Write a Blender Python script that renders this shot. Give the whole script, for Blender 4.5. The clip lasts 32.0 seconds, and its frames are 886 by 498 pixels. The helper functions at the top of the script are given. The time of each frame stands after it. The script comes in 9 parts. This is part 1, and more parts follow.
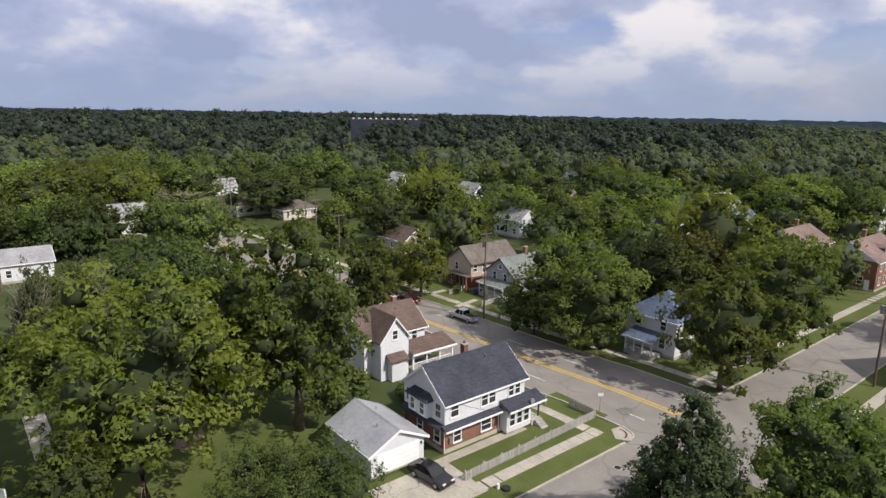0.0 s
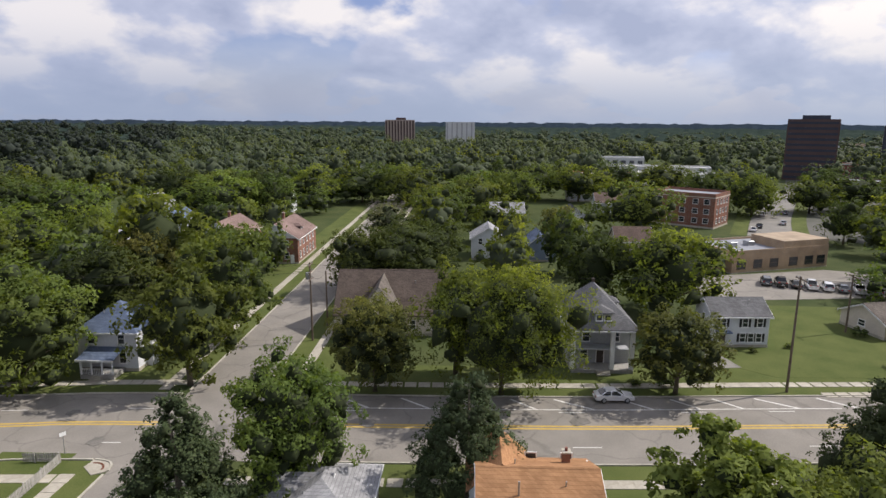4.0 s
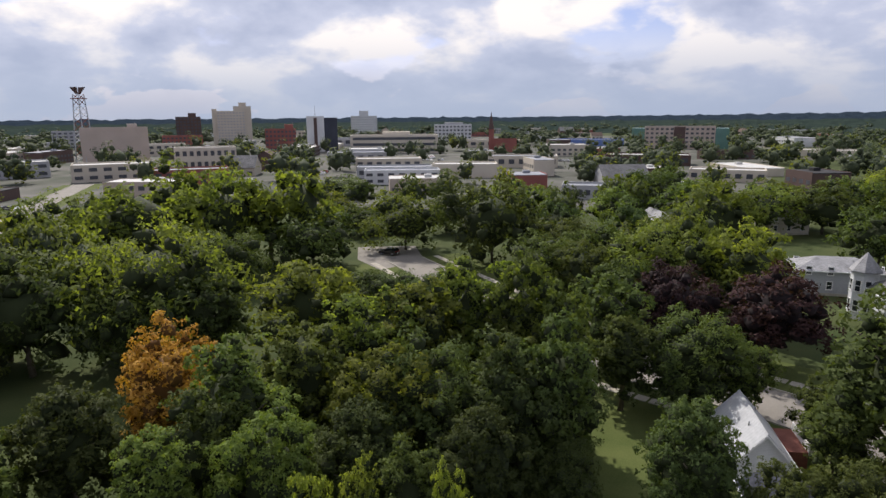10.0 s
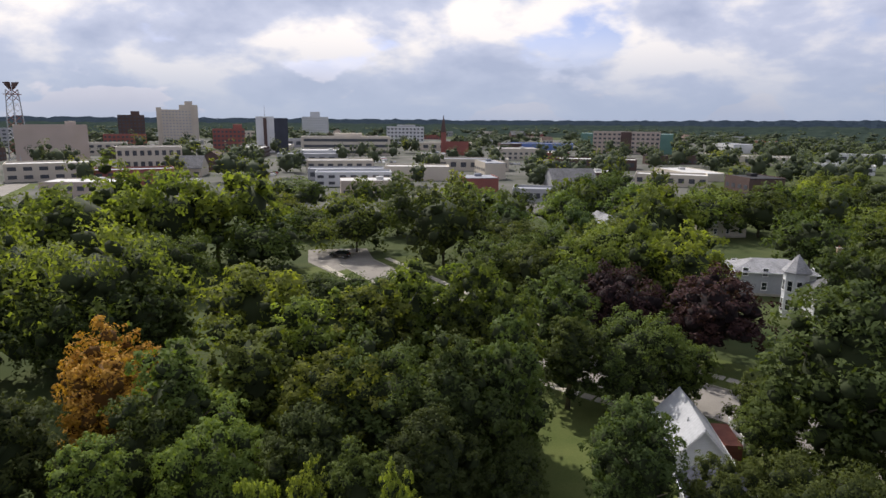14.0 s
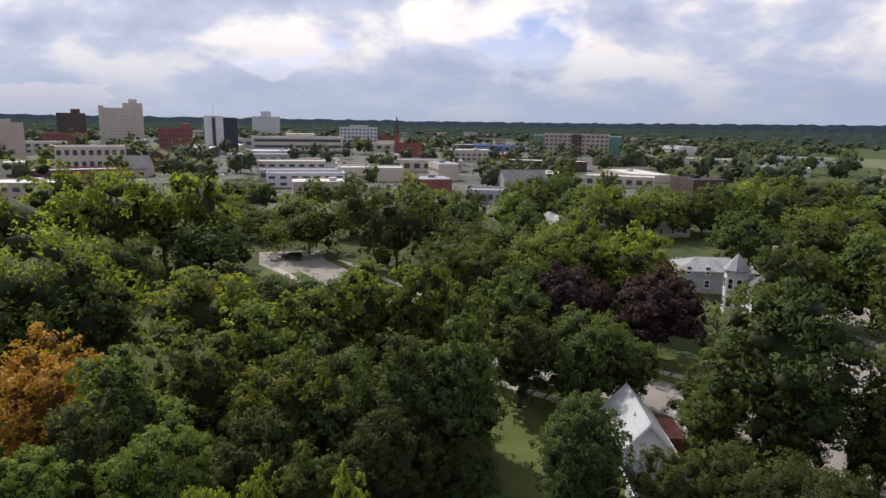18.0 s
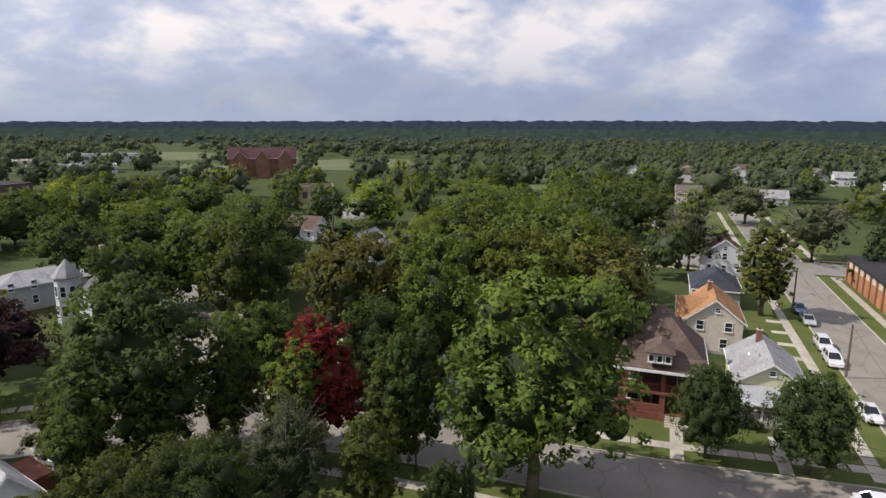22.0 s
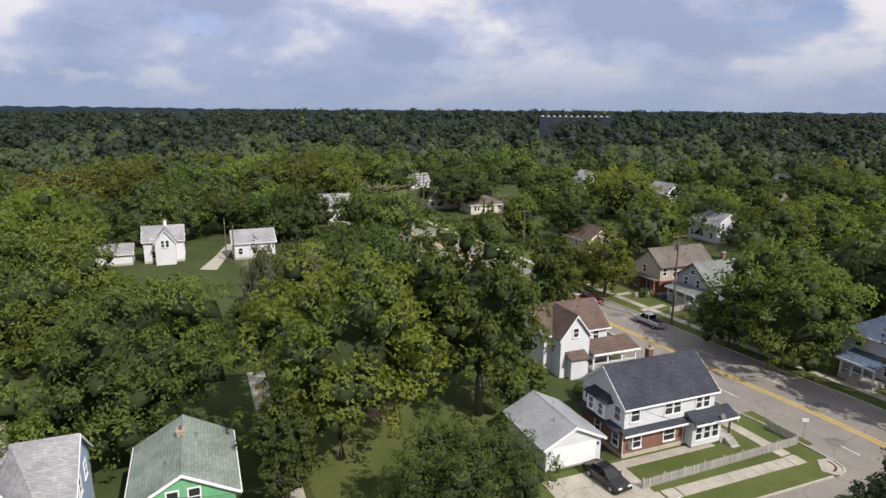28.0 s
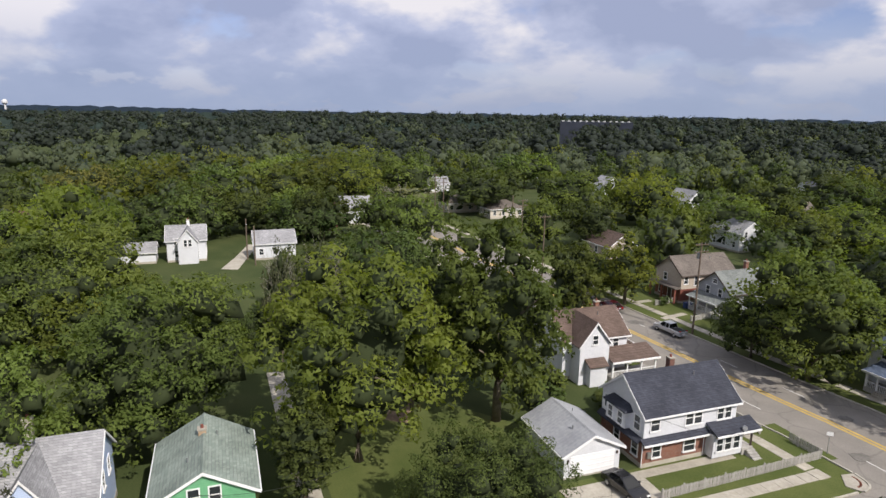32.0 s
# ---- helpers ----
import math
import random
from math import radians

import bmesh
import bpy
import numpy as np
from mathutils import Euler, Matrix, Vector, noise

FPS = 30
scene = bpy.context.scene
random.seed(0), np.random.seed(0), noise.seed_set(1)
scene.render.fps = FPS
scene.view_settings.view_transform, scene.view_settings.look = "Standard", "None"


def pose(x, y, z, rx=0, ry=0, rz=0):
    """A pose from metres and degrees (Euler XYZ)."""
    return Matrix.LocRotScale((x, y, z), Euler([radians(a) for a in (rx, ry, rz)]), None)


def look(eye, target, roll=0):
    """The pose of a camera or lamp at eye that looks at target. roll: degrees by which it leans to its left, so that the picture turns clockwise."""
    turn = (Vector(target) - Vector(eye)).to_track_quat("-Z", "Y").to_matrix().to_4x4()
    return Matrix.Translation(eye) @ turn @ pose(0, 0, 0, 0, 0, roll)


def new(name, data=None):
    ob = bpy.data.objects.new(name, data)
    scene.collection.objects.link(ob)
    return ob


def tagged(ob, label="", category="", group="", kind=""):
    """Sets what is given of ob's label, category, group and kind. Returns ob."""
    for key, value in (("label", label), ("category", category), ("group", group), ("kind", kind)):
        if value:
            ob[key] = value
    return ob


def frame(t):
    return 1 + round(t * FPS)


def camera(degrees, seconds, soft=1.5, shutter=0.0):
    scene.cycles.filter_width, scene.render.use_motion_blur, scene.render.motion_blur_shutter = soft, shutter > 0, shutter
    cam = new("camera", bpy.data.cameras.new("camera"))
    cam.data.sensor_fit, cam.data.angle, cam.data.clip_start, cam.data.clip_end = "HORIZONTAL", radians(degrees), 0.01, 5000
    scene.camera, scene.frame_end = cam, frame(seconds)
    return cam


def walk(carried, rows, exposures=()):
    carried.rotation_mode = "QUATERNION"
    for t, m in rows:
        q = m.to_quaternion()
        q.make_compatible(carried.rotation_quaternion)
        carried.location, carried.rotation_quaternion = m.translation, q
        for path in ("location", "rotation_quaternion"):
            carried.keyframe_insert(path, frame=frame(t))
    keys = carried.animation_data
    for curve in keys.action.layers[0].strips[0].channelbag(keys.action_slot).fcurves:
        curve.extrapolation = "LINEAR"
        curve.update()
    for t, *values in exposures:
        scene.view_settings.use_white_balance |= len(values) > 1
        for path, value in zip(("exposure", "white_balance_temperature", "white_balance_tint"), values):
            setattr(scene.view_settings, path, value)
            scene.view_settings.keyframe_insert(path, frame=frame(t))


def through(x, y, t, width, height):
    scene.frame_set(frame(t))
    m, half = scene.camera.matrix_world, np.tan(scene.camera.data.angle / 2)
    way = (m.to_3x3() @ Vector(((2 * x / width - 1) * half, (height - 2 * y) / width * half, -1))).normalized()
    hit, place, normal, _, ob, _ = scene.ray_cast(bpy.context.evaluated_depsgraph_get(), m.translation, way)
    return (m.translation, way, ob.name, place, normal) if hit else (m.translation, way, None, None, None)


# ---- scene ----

# camera: a drone hovering 32 m up that turns once round; rows of seconds, place, azimuth (clockwise from +y), pitch, roll
cam = camera(71.08, 32.0)
PATH = [
    (0, -0.39, 0.05, 32.92, 0.00, -12.25, 0.85),
    (0.5, -0.39, 0.03, 32.97, 2.84, -12.21, 0.84),
    (1, -0.37, 0.01, 33.01, 9.21, -12.09, 0.82),
    (1.5, -0.35, -0.01, 33.03, 15.94, -11.98, 0.77),
    (2, -0.33, -0.03, 33.04, 22.32, -11.86, 0.69),
    (2.5, -0.35, -0.05, 33.03, 27.81, -11.79, 0.67),
    (4.5, -0.38, -0.21, 32.64, 58.05, -11.59, -0.04),
    (5, -0.30, -0.19, 32.51, 67.95, -11.55, -0.35),
    (5.5, -0.18, -0.12, 32.38, 79.14, -11.63, -0.36),
    (6, -0.03, -0.04, 32.26, 89.81, -11.70, -0.52),
    (6.5, 0.13, -0.03, 32.18, 99.12, -11.80, -0.57),
    (7, 0.28, -0.07, 32.16, 110.13, -11.92, -0.65),
    (7.5, 0.37, -0.12, 32.12, 121.83, -12.02, -0.76),
    (8, 0.43, -0.15, 32.04, 133.19, -12.11, -0.82),
    (8.5, 0.47, -0.15, 31.96, 141.59, -12.16, -0.91),
    (9, 0.46, -0.14, 31.91, 143.45, -12.16, -0.77),
    (9.5, 0.39, -0.12, 31.89, 144.31, -12.13, -0.58),
    (10, 0.29, -0.09, 31.87, 145.14, -12.12, -0.39),
    (10.5, 0.20, -0.07, 31.88, 145.96, -12.09, -0.26),
    (11, 0.16, -0.08, 31.91, 146.66, -12.06, -0.15),
    (11.5, 0.14, -0.10, 31.93, 147.30, -12.03, 0.03),
    (12, 0.12, -0.09, 31.96, 147.86, -11.98, 0.12),
    (12.5, 0.07, -0.06, 31.99, 148.43, -11.96, 0.24),
    (13, -0.00, -0.00, 32.00, 148.86, -11.91, 0.35),
    (13.5, -0.07, 0.05, 31.98, 149.21, -11.89, 0.40),
    (14, -0.12, 0.08, 31.96, 149.61, -11.89, 0.51),
    (14.5, -0.14, 0.10, 31.97, 149.96, -11.86, 0.61),
    (16.5, -0.22, 0.23, 32.05, 151.19, -11.82, 0.93),
    (17, -0.28, 0.25, 32.09, 151.70, -11.78, 0.97),
    (17.5, -0.37, 0.26, 32.11, 152.06, -11.76, 1.02),
    (18, -0.45, 0.24, 32.09, 153.90, -11.75, 1.00),
    (18.5, -0.51, 0.17, 32.03, 158.88, -11.67, 0.95),
    (19, -0.52, 0.10, 31.99, 166.05, -11.59, 0.79),
    (19.5, -0.49, 0.07, 31.96, 173.11, -11.57, 0.71),
    (20, -0.44, 0.04, 31.96, 180.18, -11.47, 0.70),
    (20.5, -0.40, 0.03, 31.97, 187.54, -11.35, 0.69),
    (21, -0.37, 0.03, 32.01, 195.56, -11.27, 0.67),
    (21.5, -0.35, 0.02, 32.08, 203.57, -11.27, 0.52),
    (22, -0.35, -0.01, 32.17, 211.91, -11.26, 0.44),
    (22.5, -0.39, -0.05, 32.25, 220.92, -11.24, 0.36),
    (23, -0.43, -0.03, 32.25, 232.08, -11.22, 0.07),
    (23.5, -0.41, 0.02, 32.17, 244.95, -11.22, -0.25),
    (24, -0.36, 0.07, 32.08, 259.58, -11.31, -0.47),
    (24.5, -0.27, 0.06, 32.02, 274.24, -11.58, -0.88),
    (25, -0.17, -0.02, 32.01, 288.01, -11.83, -0.92),
    (25.5, -0.13, -0.13, 32.05, 301.67, -12.04, -1.01),
    (26, -0.17, -0.25, 32.16, 316.34, -12.35, -0.96),
    (26.5, -0.29, -0.41, 32.27, 329.96, -12.47, -0.57),
    (28.5, -0.83, -1.03, 32.82, 343.34, -12.59, 0.43),
    (29, -0.93, -1.08, 32.86, 343.62, -12.56, 0.58),
    (29.5, -0.99, -1.08, 32.85, 343.39, -12.52, 0.66),
    (30, -1.01, -1.06, 32.86, 343.02, -12.48, 0.83),
    (30.5, -1.02, -1.04, 32.87, 342.61, -12.43, 0.91),
    (31, -1.01, -1.04, 32.88, 342.14, -12.40, 0.97),
    (31.5, -1.00, -1.05, 32.88, 341.70, -12.34, 1.04),
    (32, -1.00, -1.07, 32.85, 341.27, -12.32, 0.94),
]


def drone(x, y, z, azimuth, pitch, roll):
    a, p = radians(azimuth), radians(pitch)
    way = Vector((math.sin(a) * math.cos(p), math.cos(a) * math.cos(p), math.sin(p)))
    return look((x, y, z), Vector((x, y, z)) + 50 * way, roll)


walk(cam, [(row[0], drone(*row[1:])) for row in PATH], exposures=[(0.0, 0.15, 6600, 12.5), (32.0, 0.15, 6600, 12.5)])

# world: broken cloud over a hazy blue sky, the sun high behind the town
SUN_AZ, SUN_EL = radians(122), radians(44)
world = bpy.data.worlds.new("sky")
scene.world = world
world.use_nodes = True
wn, wl = world.node_tree.nodes, world.node_tree.links
wn.clear()


def wnode(kind, **sets):
    n = wn.new(kind)
    for key, value in sets.items():
        n.inputs[key].default_value = value
    return n


sky = wn.new("ShaderNodeTexSky")
sky.sky_type, sky.sun_disc = "NISHITA", False
sky.sun_elevation, sky.sun_rotation = SUN_EL, SUN_AZ
sky.air_density, sky.dust_density, sky.ozone_density = 1.0, 0.6, 4.0
skyb = wn.new("ShaderNodeBackground")
skyb.inputs["Strength"].default_value = 0.10
tint = wn.new("ShaderNodeMix")
tint.data_type, tint.blend_type = "RGBA", "MULTIPLY"
tint.inputs["Factor"].default_value = 1
tint.inputs[7].default_value = (1.05, 0.90, 1.04, 1)
wl.new(sky.outputs["Color"], tint.inputs[6])
wl.new(tint.outputs[2], skyb.inputs["Color"])
coord = wn.new("ShaderNodeTexCoord")
sep = wn.new("ShaderNodeSeparateXYZ")
wl.new(coord.outputs["Generated"], sep.inputs[0])
lift = wn.new("ShaderNodeMath")
lift.operation = "MAXIMUM"
lift.inputs[1].default_value = 0.0
wl.new(sep.outputs["Z"], lift.inputs[0])
add = wn.new("ShaderNodeMath")
add.inputs[1].default_value = 0.42
wl.new(lift.outputs[0], add.inputs[0])
flat = wn.new("ShaderNodeCombineXYZ")
for i, axis in enumerate("XY"):
    div = wn.new("ShaderNodeMath")
    div.operation = "DIVIDE"
    wl.new(sep.outputs[axis], div.inputs[0])
    wl.new(add.outputs[0], div.inputs[1])
    wl.new(div.outputs[0], flat.inputs[i])
big = wn.new("ShaderNodeTexNoise")
big.inputs["Scale"].default_value, big.inputs["Detail"].default_value = 2.1, 8
big.inputs["Roughness"].default_value, big.inputs["Distortion"].default_value = 0.5, 0.1
wl.new(flat.outputs[0], big.inputs["Vector"])
cover = wn.new("ShaderNodeMapRange")
cover.interpolation_type = "SMOOTHSTEP"
cover.inputs["From Min"].default_value, cover.inputs["From Max"].default_value = 0.37, 0.455
wl.new(big.outputs["Fac"], cover.inputs["Value"])
shift = wn.new("ShaderNodeVectorMath")
shift.inputs[1].default_value = (0.35, 0.3, 7.3)
wl.new(flat.outputs[0], shift.inputs[0])
fine = wn.new("ShaderNodeTexNoise")
fine.inputs["Scale"].default_value, fine.inputs["Detail"].default_value = 3.1, 8
fine.inputs["Roughness"].default_value, fine.inputs["Distortion"].default_value = 0.52, 0.1
wl.new(shift.outputs[0], fine.inputs["Vector"])
shade = wn.new("ShaderNodeValToRGB")
shade.color_ramp.elements[0].position, shade.color_ramp.elements[0].color = 0.36, (0.42, 0.49, 0.69, 1)
shade.color_ramp.elements[1].position, shade.color_ramp.elements[1].color = 0.60, (1.0, 0.985, 1.01, 1)
mid = shade.color_ramp.elements.new(0.49)
mid.color = (0.58, 0.645, 0.84, 1)
wl.new(fine.outputs["Fac"], shade.inputs["Fac"])
cloud = wn.new("ShaderNodeBackground")
cloud.inputs["Strength"].default_value = 0.82
wl.new(shade.outputs["Color"], cloud.inputs["Color"])
# clouds between the eye and the sun are the brighter ones
toward = wn.new("ShaderNodeVectorMath")
toward.operation = "DOT_PRODUCT"
toward.inputs[1].default_value = (math.sin(SUN_AZ) * math.cos(SUN_EL), math.cos(SUN_AZ) * math.cos(SUN_EL), math.sin(SUN_EL))
wl.new(coord.outputs["Generated"], toward.inputs[0])
glow = wn.new("ShaderNodeMapRange")
glow.inputs["From Min"].default_value, glow.inputs["From Max"].default_value = 0.0, 0.9
glow.inputs["To Min"].default_value, glow.inputs["To Max"].default_value = 0.76, 0.97
wl.new(toward.outputs["Value"], glow.inputs["Value"])
wl.new(glow.outputs[0], cloud.inputs["Strength"])
# haze towards the horizon
haze = wn.new("ShaderNodeMapRange")
haze.interpolation_type = "SMOOTHSTEP"
haze.inputs["From Min"].default_value, haze.inputs["From Max"].default_value = -0.01, 0.15
haze.inputs["To Min"].default_value, haze.inputs["To Max"].default_value = 0.96, 0.0
wl.new(sep.outputs["Z"], haze.inputs["Value"])
tone = wn.new("ShaderNodeMix")
tone.data_type = "RGBA"
tone.inputs[7].default_value = (0.40, 0.485, 0.66, 1)
wl.new(haze.outputs[0], tone.inputs[0])
wl.new(shade.outputs["Color"], tone.inputs[6])
side = wn.new("ShaderNodeMapRange")
side.inputs["From Min"].default_value, side.inputs["From Max"].default_value = -0.6, 0.9
wl.new(toward.outputs["Value"], side.inputs["Value"])
cast = wn.new("ShaderNodeMix")
cast.data_type = "RGBA"
cast.inputs[6].default_value, cast.inputs[7].default_value = (0.985, 1.0, 1.05, 1), (1.03, 1.0, 0.94, 1)
wl.new(side.outputs[0], cast.inputs[0])
mixc = wn.new("ShaderNodeMix")
mixc.data_type, mixc.blend_type = "RGBA", "MULTIPLY"
mixc.inputs["Factor"].default_value = 1
wl.new(tone.outputs[2], mixc.inputs[6])
wl.new(cast.outputs[2], mixc.inputs[7])
wl.new(mixc.outputs[2], cloud.inputs["Color"])
mul = wn.new("ShaderNodeMath")
mul.operation = "MAXIMUM"
wl.new(cover.outputs[0], mul.inputs[0])
wl.new(haze.outputs[0], mul.inputs[1])
mixw = wn.new("ShaderNodeMixShader")
wl.new(mul.outputs[0], mixw.inputs[0])
wl.new(skyb.outputs[0], mixw.inputs[1])
wl.new(cloud.outputs[0], mixw.inputs[2])
outw = wn.new("ShaderNodeOutputWorld")
wl.new(mixw.outputs[0], outw.inputs["Surface"])

sun = new("sun", bpy.data.lights.new("sun", "SUN"))
sun.data.energy, sun.data.angle, sun.data.color = 4.3, radians(0.6), (1.0, 0.955, 0.88)
sun_way = Vector((math.sin(SUN_AZ) * math.cos(SUN_EL), math.cos(SUN_AZ) * math.cos(SUN_EL), math.sin(SUN_EL)))
sun.matrix_world = look(sun_way * 300, (0, 0, 0))

# ---- materials ----


def mat(name, c1, c2, scale=2.0, rough=0.85, bump=0.15, fine=12.0, metal=0.0, by_object=0.0, spec=0.3):
    """Two colours mixed by two sizes of noise in the object's own metres, with a fine bump."""
    m = bpy.data.materials.new(name)
    m.use_nodes = True
    n, l = m.node_tree.nodes, m.node_tree.links
    b = n["Principled BSDF"]
    b.inputs["Roughness"].default_value, b.inputs["Metallic"].default_value = rough, metal
    b.inputs["Specular IOR Level"].default_value = spec
    tc = n.new("ShaderNodeTexCoord")
    a1, a2 = n.new("ShaderNodeTexNoise"), n.new("ShaderNodeTexNoise")
    a1.inputs["Scale"].default_value, a1.inputs["Detail"].default_value = scale / 10, 4
    a2.inputs["Scale"].default_value, a2.inputs["Detail"].default_value = fine / 4, 5
    for a in (a1, a2):
        l.new(tc.outputs["Object"], a.inputs["Vector"])
    mx = n.new("ShaderNodeMath")
    mx.operation = "MULTIPLY_ADD"
    mx.inputs[1].default_value = 0.45
    l.new(a2.outputs["Fac"], mx.inputs[0])
    half = n.new("ShaderNodeMath")
    half.operation = "MULTIPLY"
    half.inputs[1].default_value = 0.55
    l.new(a1.outputs["Fac"], half.inputs[0])
    l.new(half.outputs[0], mx.inputs[2])
    ramp = n.new("ShaderNodeValToRGB")
    ramp.color_ramp.elements[0].position, ramp.color_ramp.elements[1].position = 0.36, 0.64
    ramp.color_ramp.elements[0].color, ramp.color_ramp.elements[1].color = (*c1, 1), (*c2, 1)
    l.new(mx.outputs[0], ramp.inputs["Fac"])
    colour = ramp.outputs["Color"]
    if by_object:
        info, hsv, mr = n.new("ShaderNodeObjectInfo"), n.new("ShaderNodeHueSaturation"), n.new("ShaderNodeMapRange")
        mr.inputs["To Min"].default_value, mr.inputs["To Max"].default_value = 1 - by_object, 1 + by_object
        l.new(info.outputs["Random"], mr.inputs["Value"])
        l.new(mr.outputs[0], hsv.inputs["Value"])
        l.new(colour, hsv.inputs["Color"])
        colour = hsv.outputs["Color"]
    l.new(colour, b.inputs["Base Color"])
    if bump:
        bp = n.new("ShaderNodeBump")
        bp.inputs["Strength"].default_value, bp.inputs["Distance"].default_value = bump, 0.03
        l.new(a2.outputs["Fac"], bp.inputs["Height"])
        l.new(bp.outputs[0], b.inputs["Normal"])
    return m


def banded(name, c1, c2, pitch, rough=0.7, bump=0.5, axis="Z", joint_dark=0.25):
    """Boards or courses one pitch apart (in metres) along an axis, mottled and darker along each joint."""
    m = mat(name, c1, c2, 3, rough, 0)
    n, l = m.node_tree.nodes, m.node_tree.links
    b = n["Principled BSDF"]
    tc = n.new("ShaderNodeTexCoord")
    sp, md = n.new("ShaderNodeSeparateXYZ"), n.new("ShaderNodeMath")
    l.new(tc.outputs["Object"], sp.inputs[0])
    md.operation = "PINGPONG"
    md.inputs[1].default_value = pitch / 2
    l.new(sp.outputs[axis], md.inputs[0])
    step = n.new("ShaderNodeMapRange")
    step.inputs["From Min"].default_value, step.inputs["From Max"].default_value = 0, pitch * 0.16
    step.inputs["To Min"].default_value = 1 - joint_dark
    l.new(md.outputs[0], step.inputs["Value"])
    mixc = n.new("ShaderNodeMix")
    mixc.data_type, mixc.blend_type = "RGBA", "MULTIPLY"
    mixc.inputs["Factor"].default_value = 1
    old = b.inputs["Base Color"].links[0].from_socket
    l.new(old, mixc.inputs[6])
    l.new(step.outputs[0], mixc.inputs[7])
    l.new(mixc.outputs[2], b.inputs["Base Color"])
    bp = n.new("ShaderNodeBump")
    bp.inputs["Strength"].default_value, bp.inputs["Distance"].default_value = bump, 0.02
    l.new(md.outputs[0], bp.inputs["Height"])
    l.new(bp.outputs[0], b.inputs["Normal"])
    return m


def bricked(name, c1, c2, mortar, w=0.22, h=0.075, rough=0.9, size=0.012, bias=0.0):
    """Bricks or shingles in courses; the wall's own x or y and its height lay them out."""
    m = bpy.data.materials.new(name)
    m.use_nodes = True
    n, l = m.node_tree.nodes, m.node_tree.links
    b = n["Principled BSDF"]
    b.inputs["Roughness"].default_value = rough
    b.inputs["Specular IOR Level"].default_value = 0.2
    tc, sp, su, cb = (n.new("ShaderNode" + k) for k in ("TexCoord", "SeparateXYZ", "Math", "CombineXYZ"))
    l.new(tc.outputs["Object"], sp.inputs[0])
    l.new(sp.outputs["X"], su.inputs[0])
    l.new(sp.outputs["Y"], su.inputs[1])
    l.new(su.outputs[0], cb.inputs[0])
    l.new(sp.outputs["Z"], cb.inputs[1])
    br = n.new("ShaderNodeTexBrick")
    br.inputs["Scale"].default_value = 1
    br.inputs["Brick Width"].default_value, br.inputs["Row Height"].default_value = w, h
    br.inputs["Mortar Size"].default_value = size
    br.inputs["Bias"].default_value = bias
    for k, c in (("Color1", c1), ("Color2", c2), ("Mortar", mortar)):
        br.inputs[k].default_value = (*c, 1)
    l.new(cb.outputs[0], br.inputs["Vector"])
    ns = n.new("ShaderNodeTexNoise")
    ns.inputs["Scale"].default_value, ns.inputs["Detail"].default_value = 0.35, 5
    l.new(tc.outputs["Object"], ns.inputs["Vector"])
    mr = n.new("ShaderNodeMapRange")
    mr.inputs["From Min"].default_value, mr.inputs["From Max"].default_value = 0.3, 0.7
    mr.inputs["To Min"].default_value, mr.inputs["To Max"].default_value = 0.72, 1.15
    l.new(ns.outputs["Fac"], mr.inputs["Value"])
    mixc = n.new("ShaderNodeMix")
    mixc.data_type, mixc.blend_type = "RGBA", "MULTIPLY"
    mixc.inputs["Factor"].default_value = 1
    l.new(br.outputs["Color"], mixc.inputs[6])
    l.new(mr.outputs[0], mixc.inputs[7])
    l.new(mixc.outputs[2], b.inputs["Base Color"])
    bp = n.new("ShaderNodeBump")
    bp.invert = True
    bp.inputs["Strength"].default_value, bp.inputs["Distance"].default_value = 0.4, 0.01
    l.new(br.outputs["Fac"], bp.inputs["Height"])
    l.new(bp.outputs[0], b.inputs["Normal"])
    return m


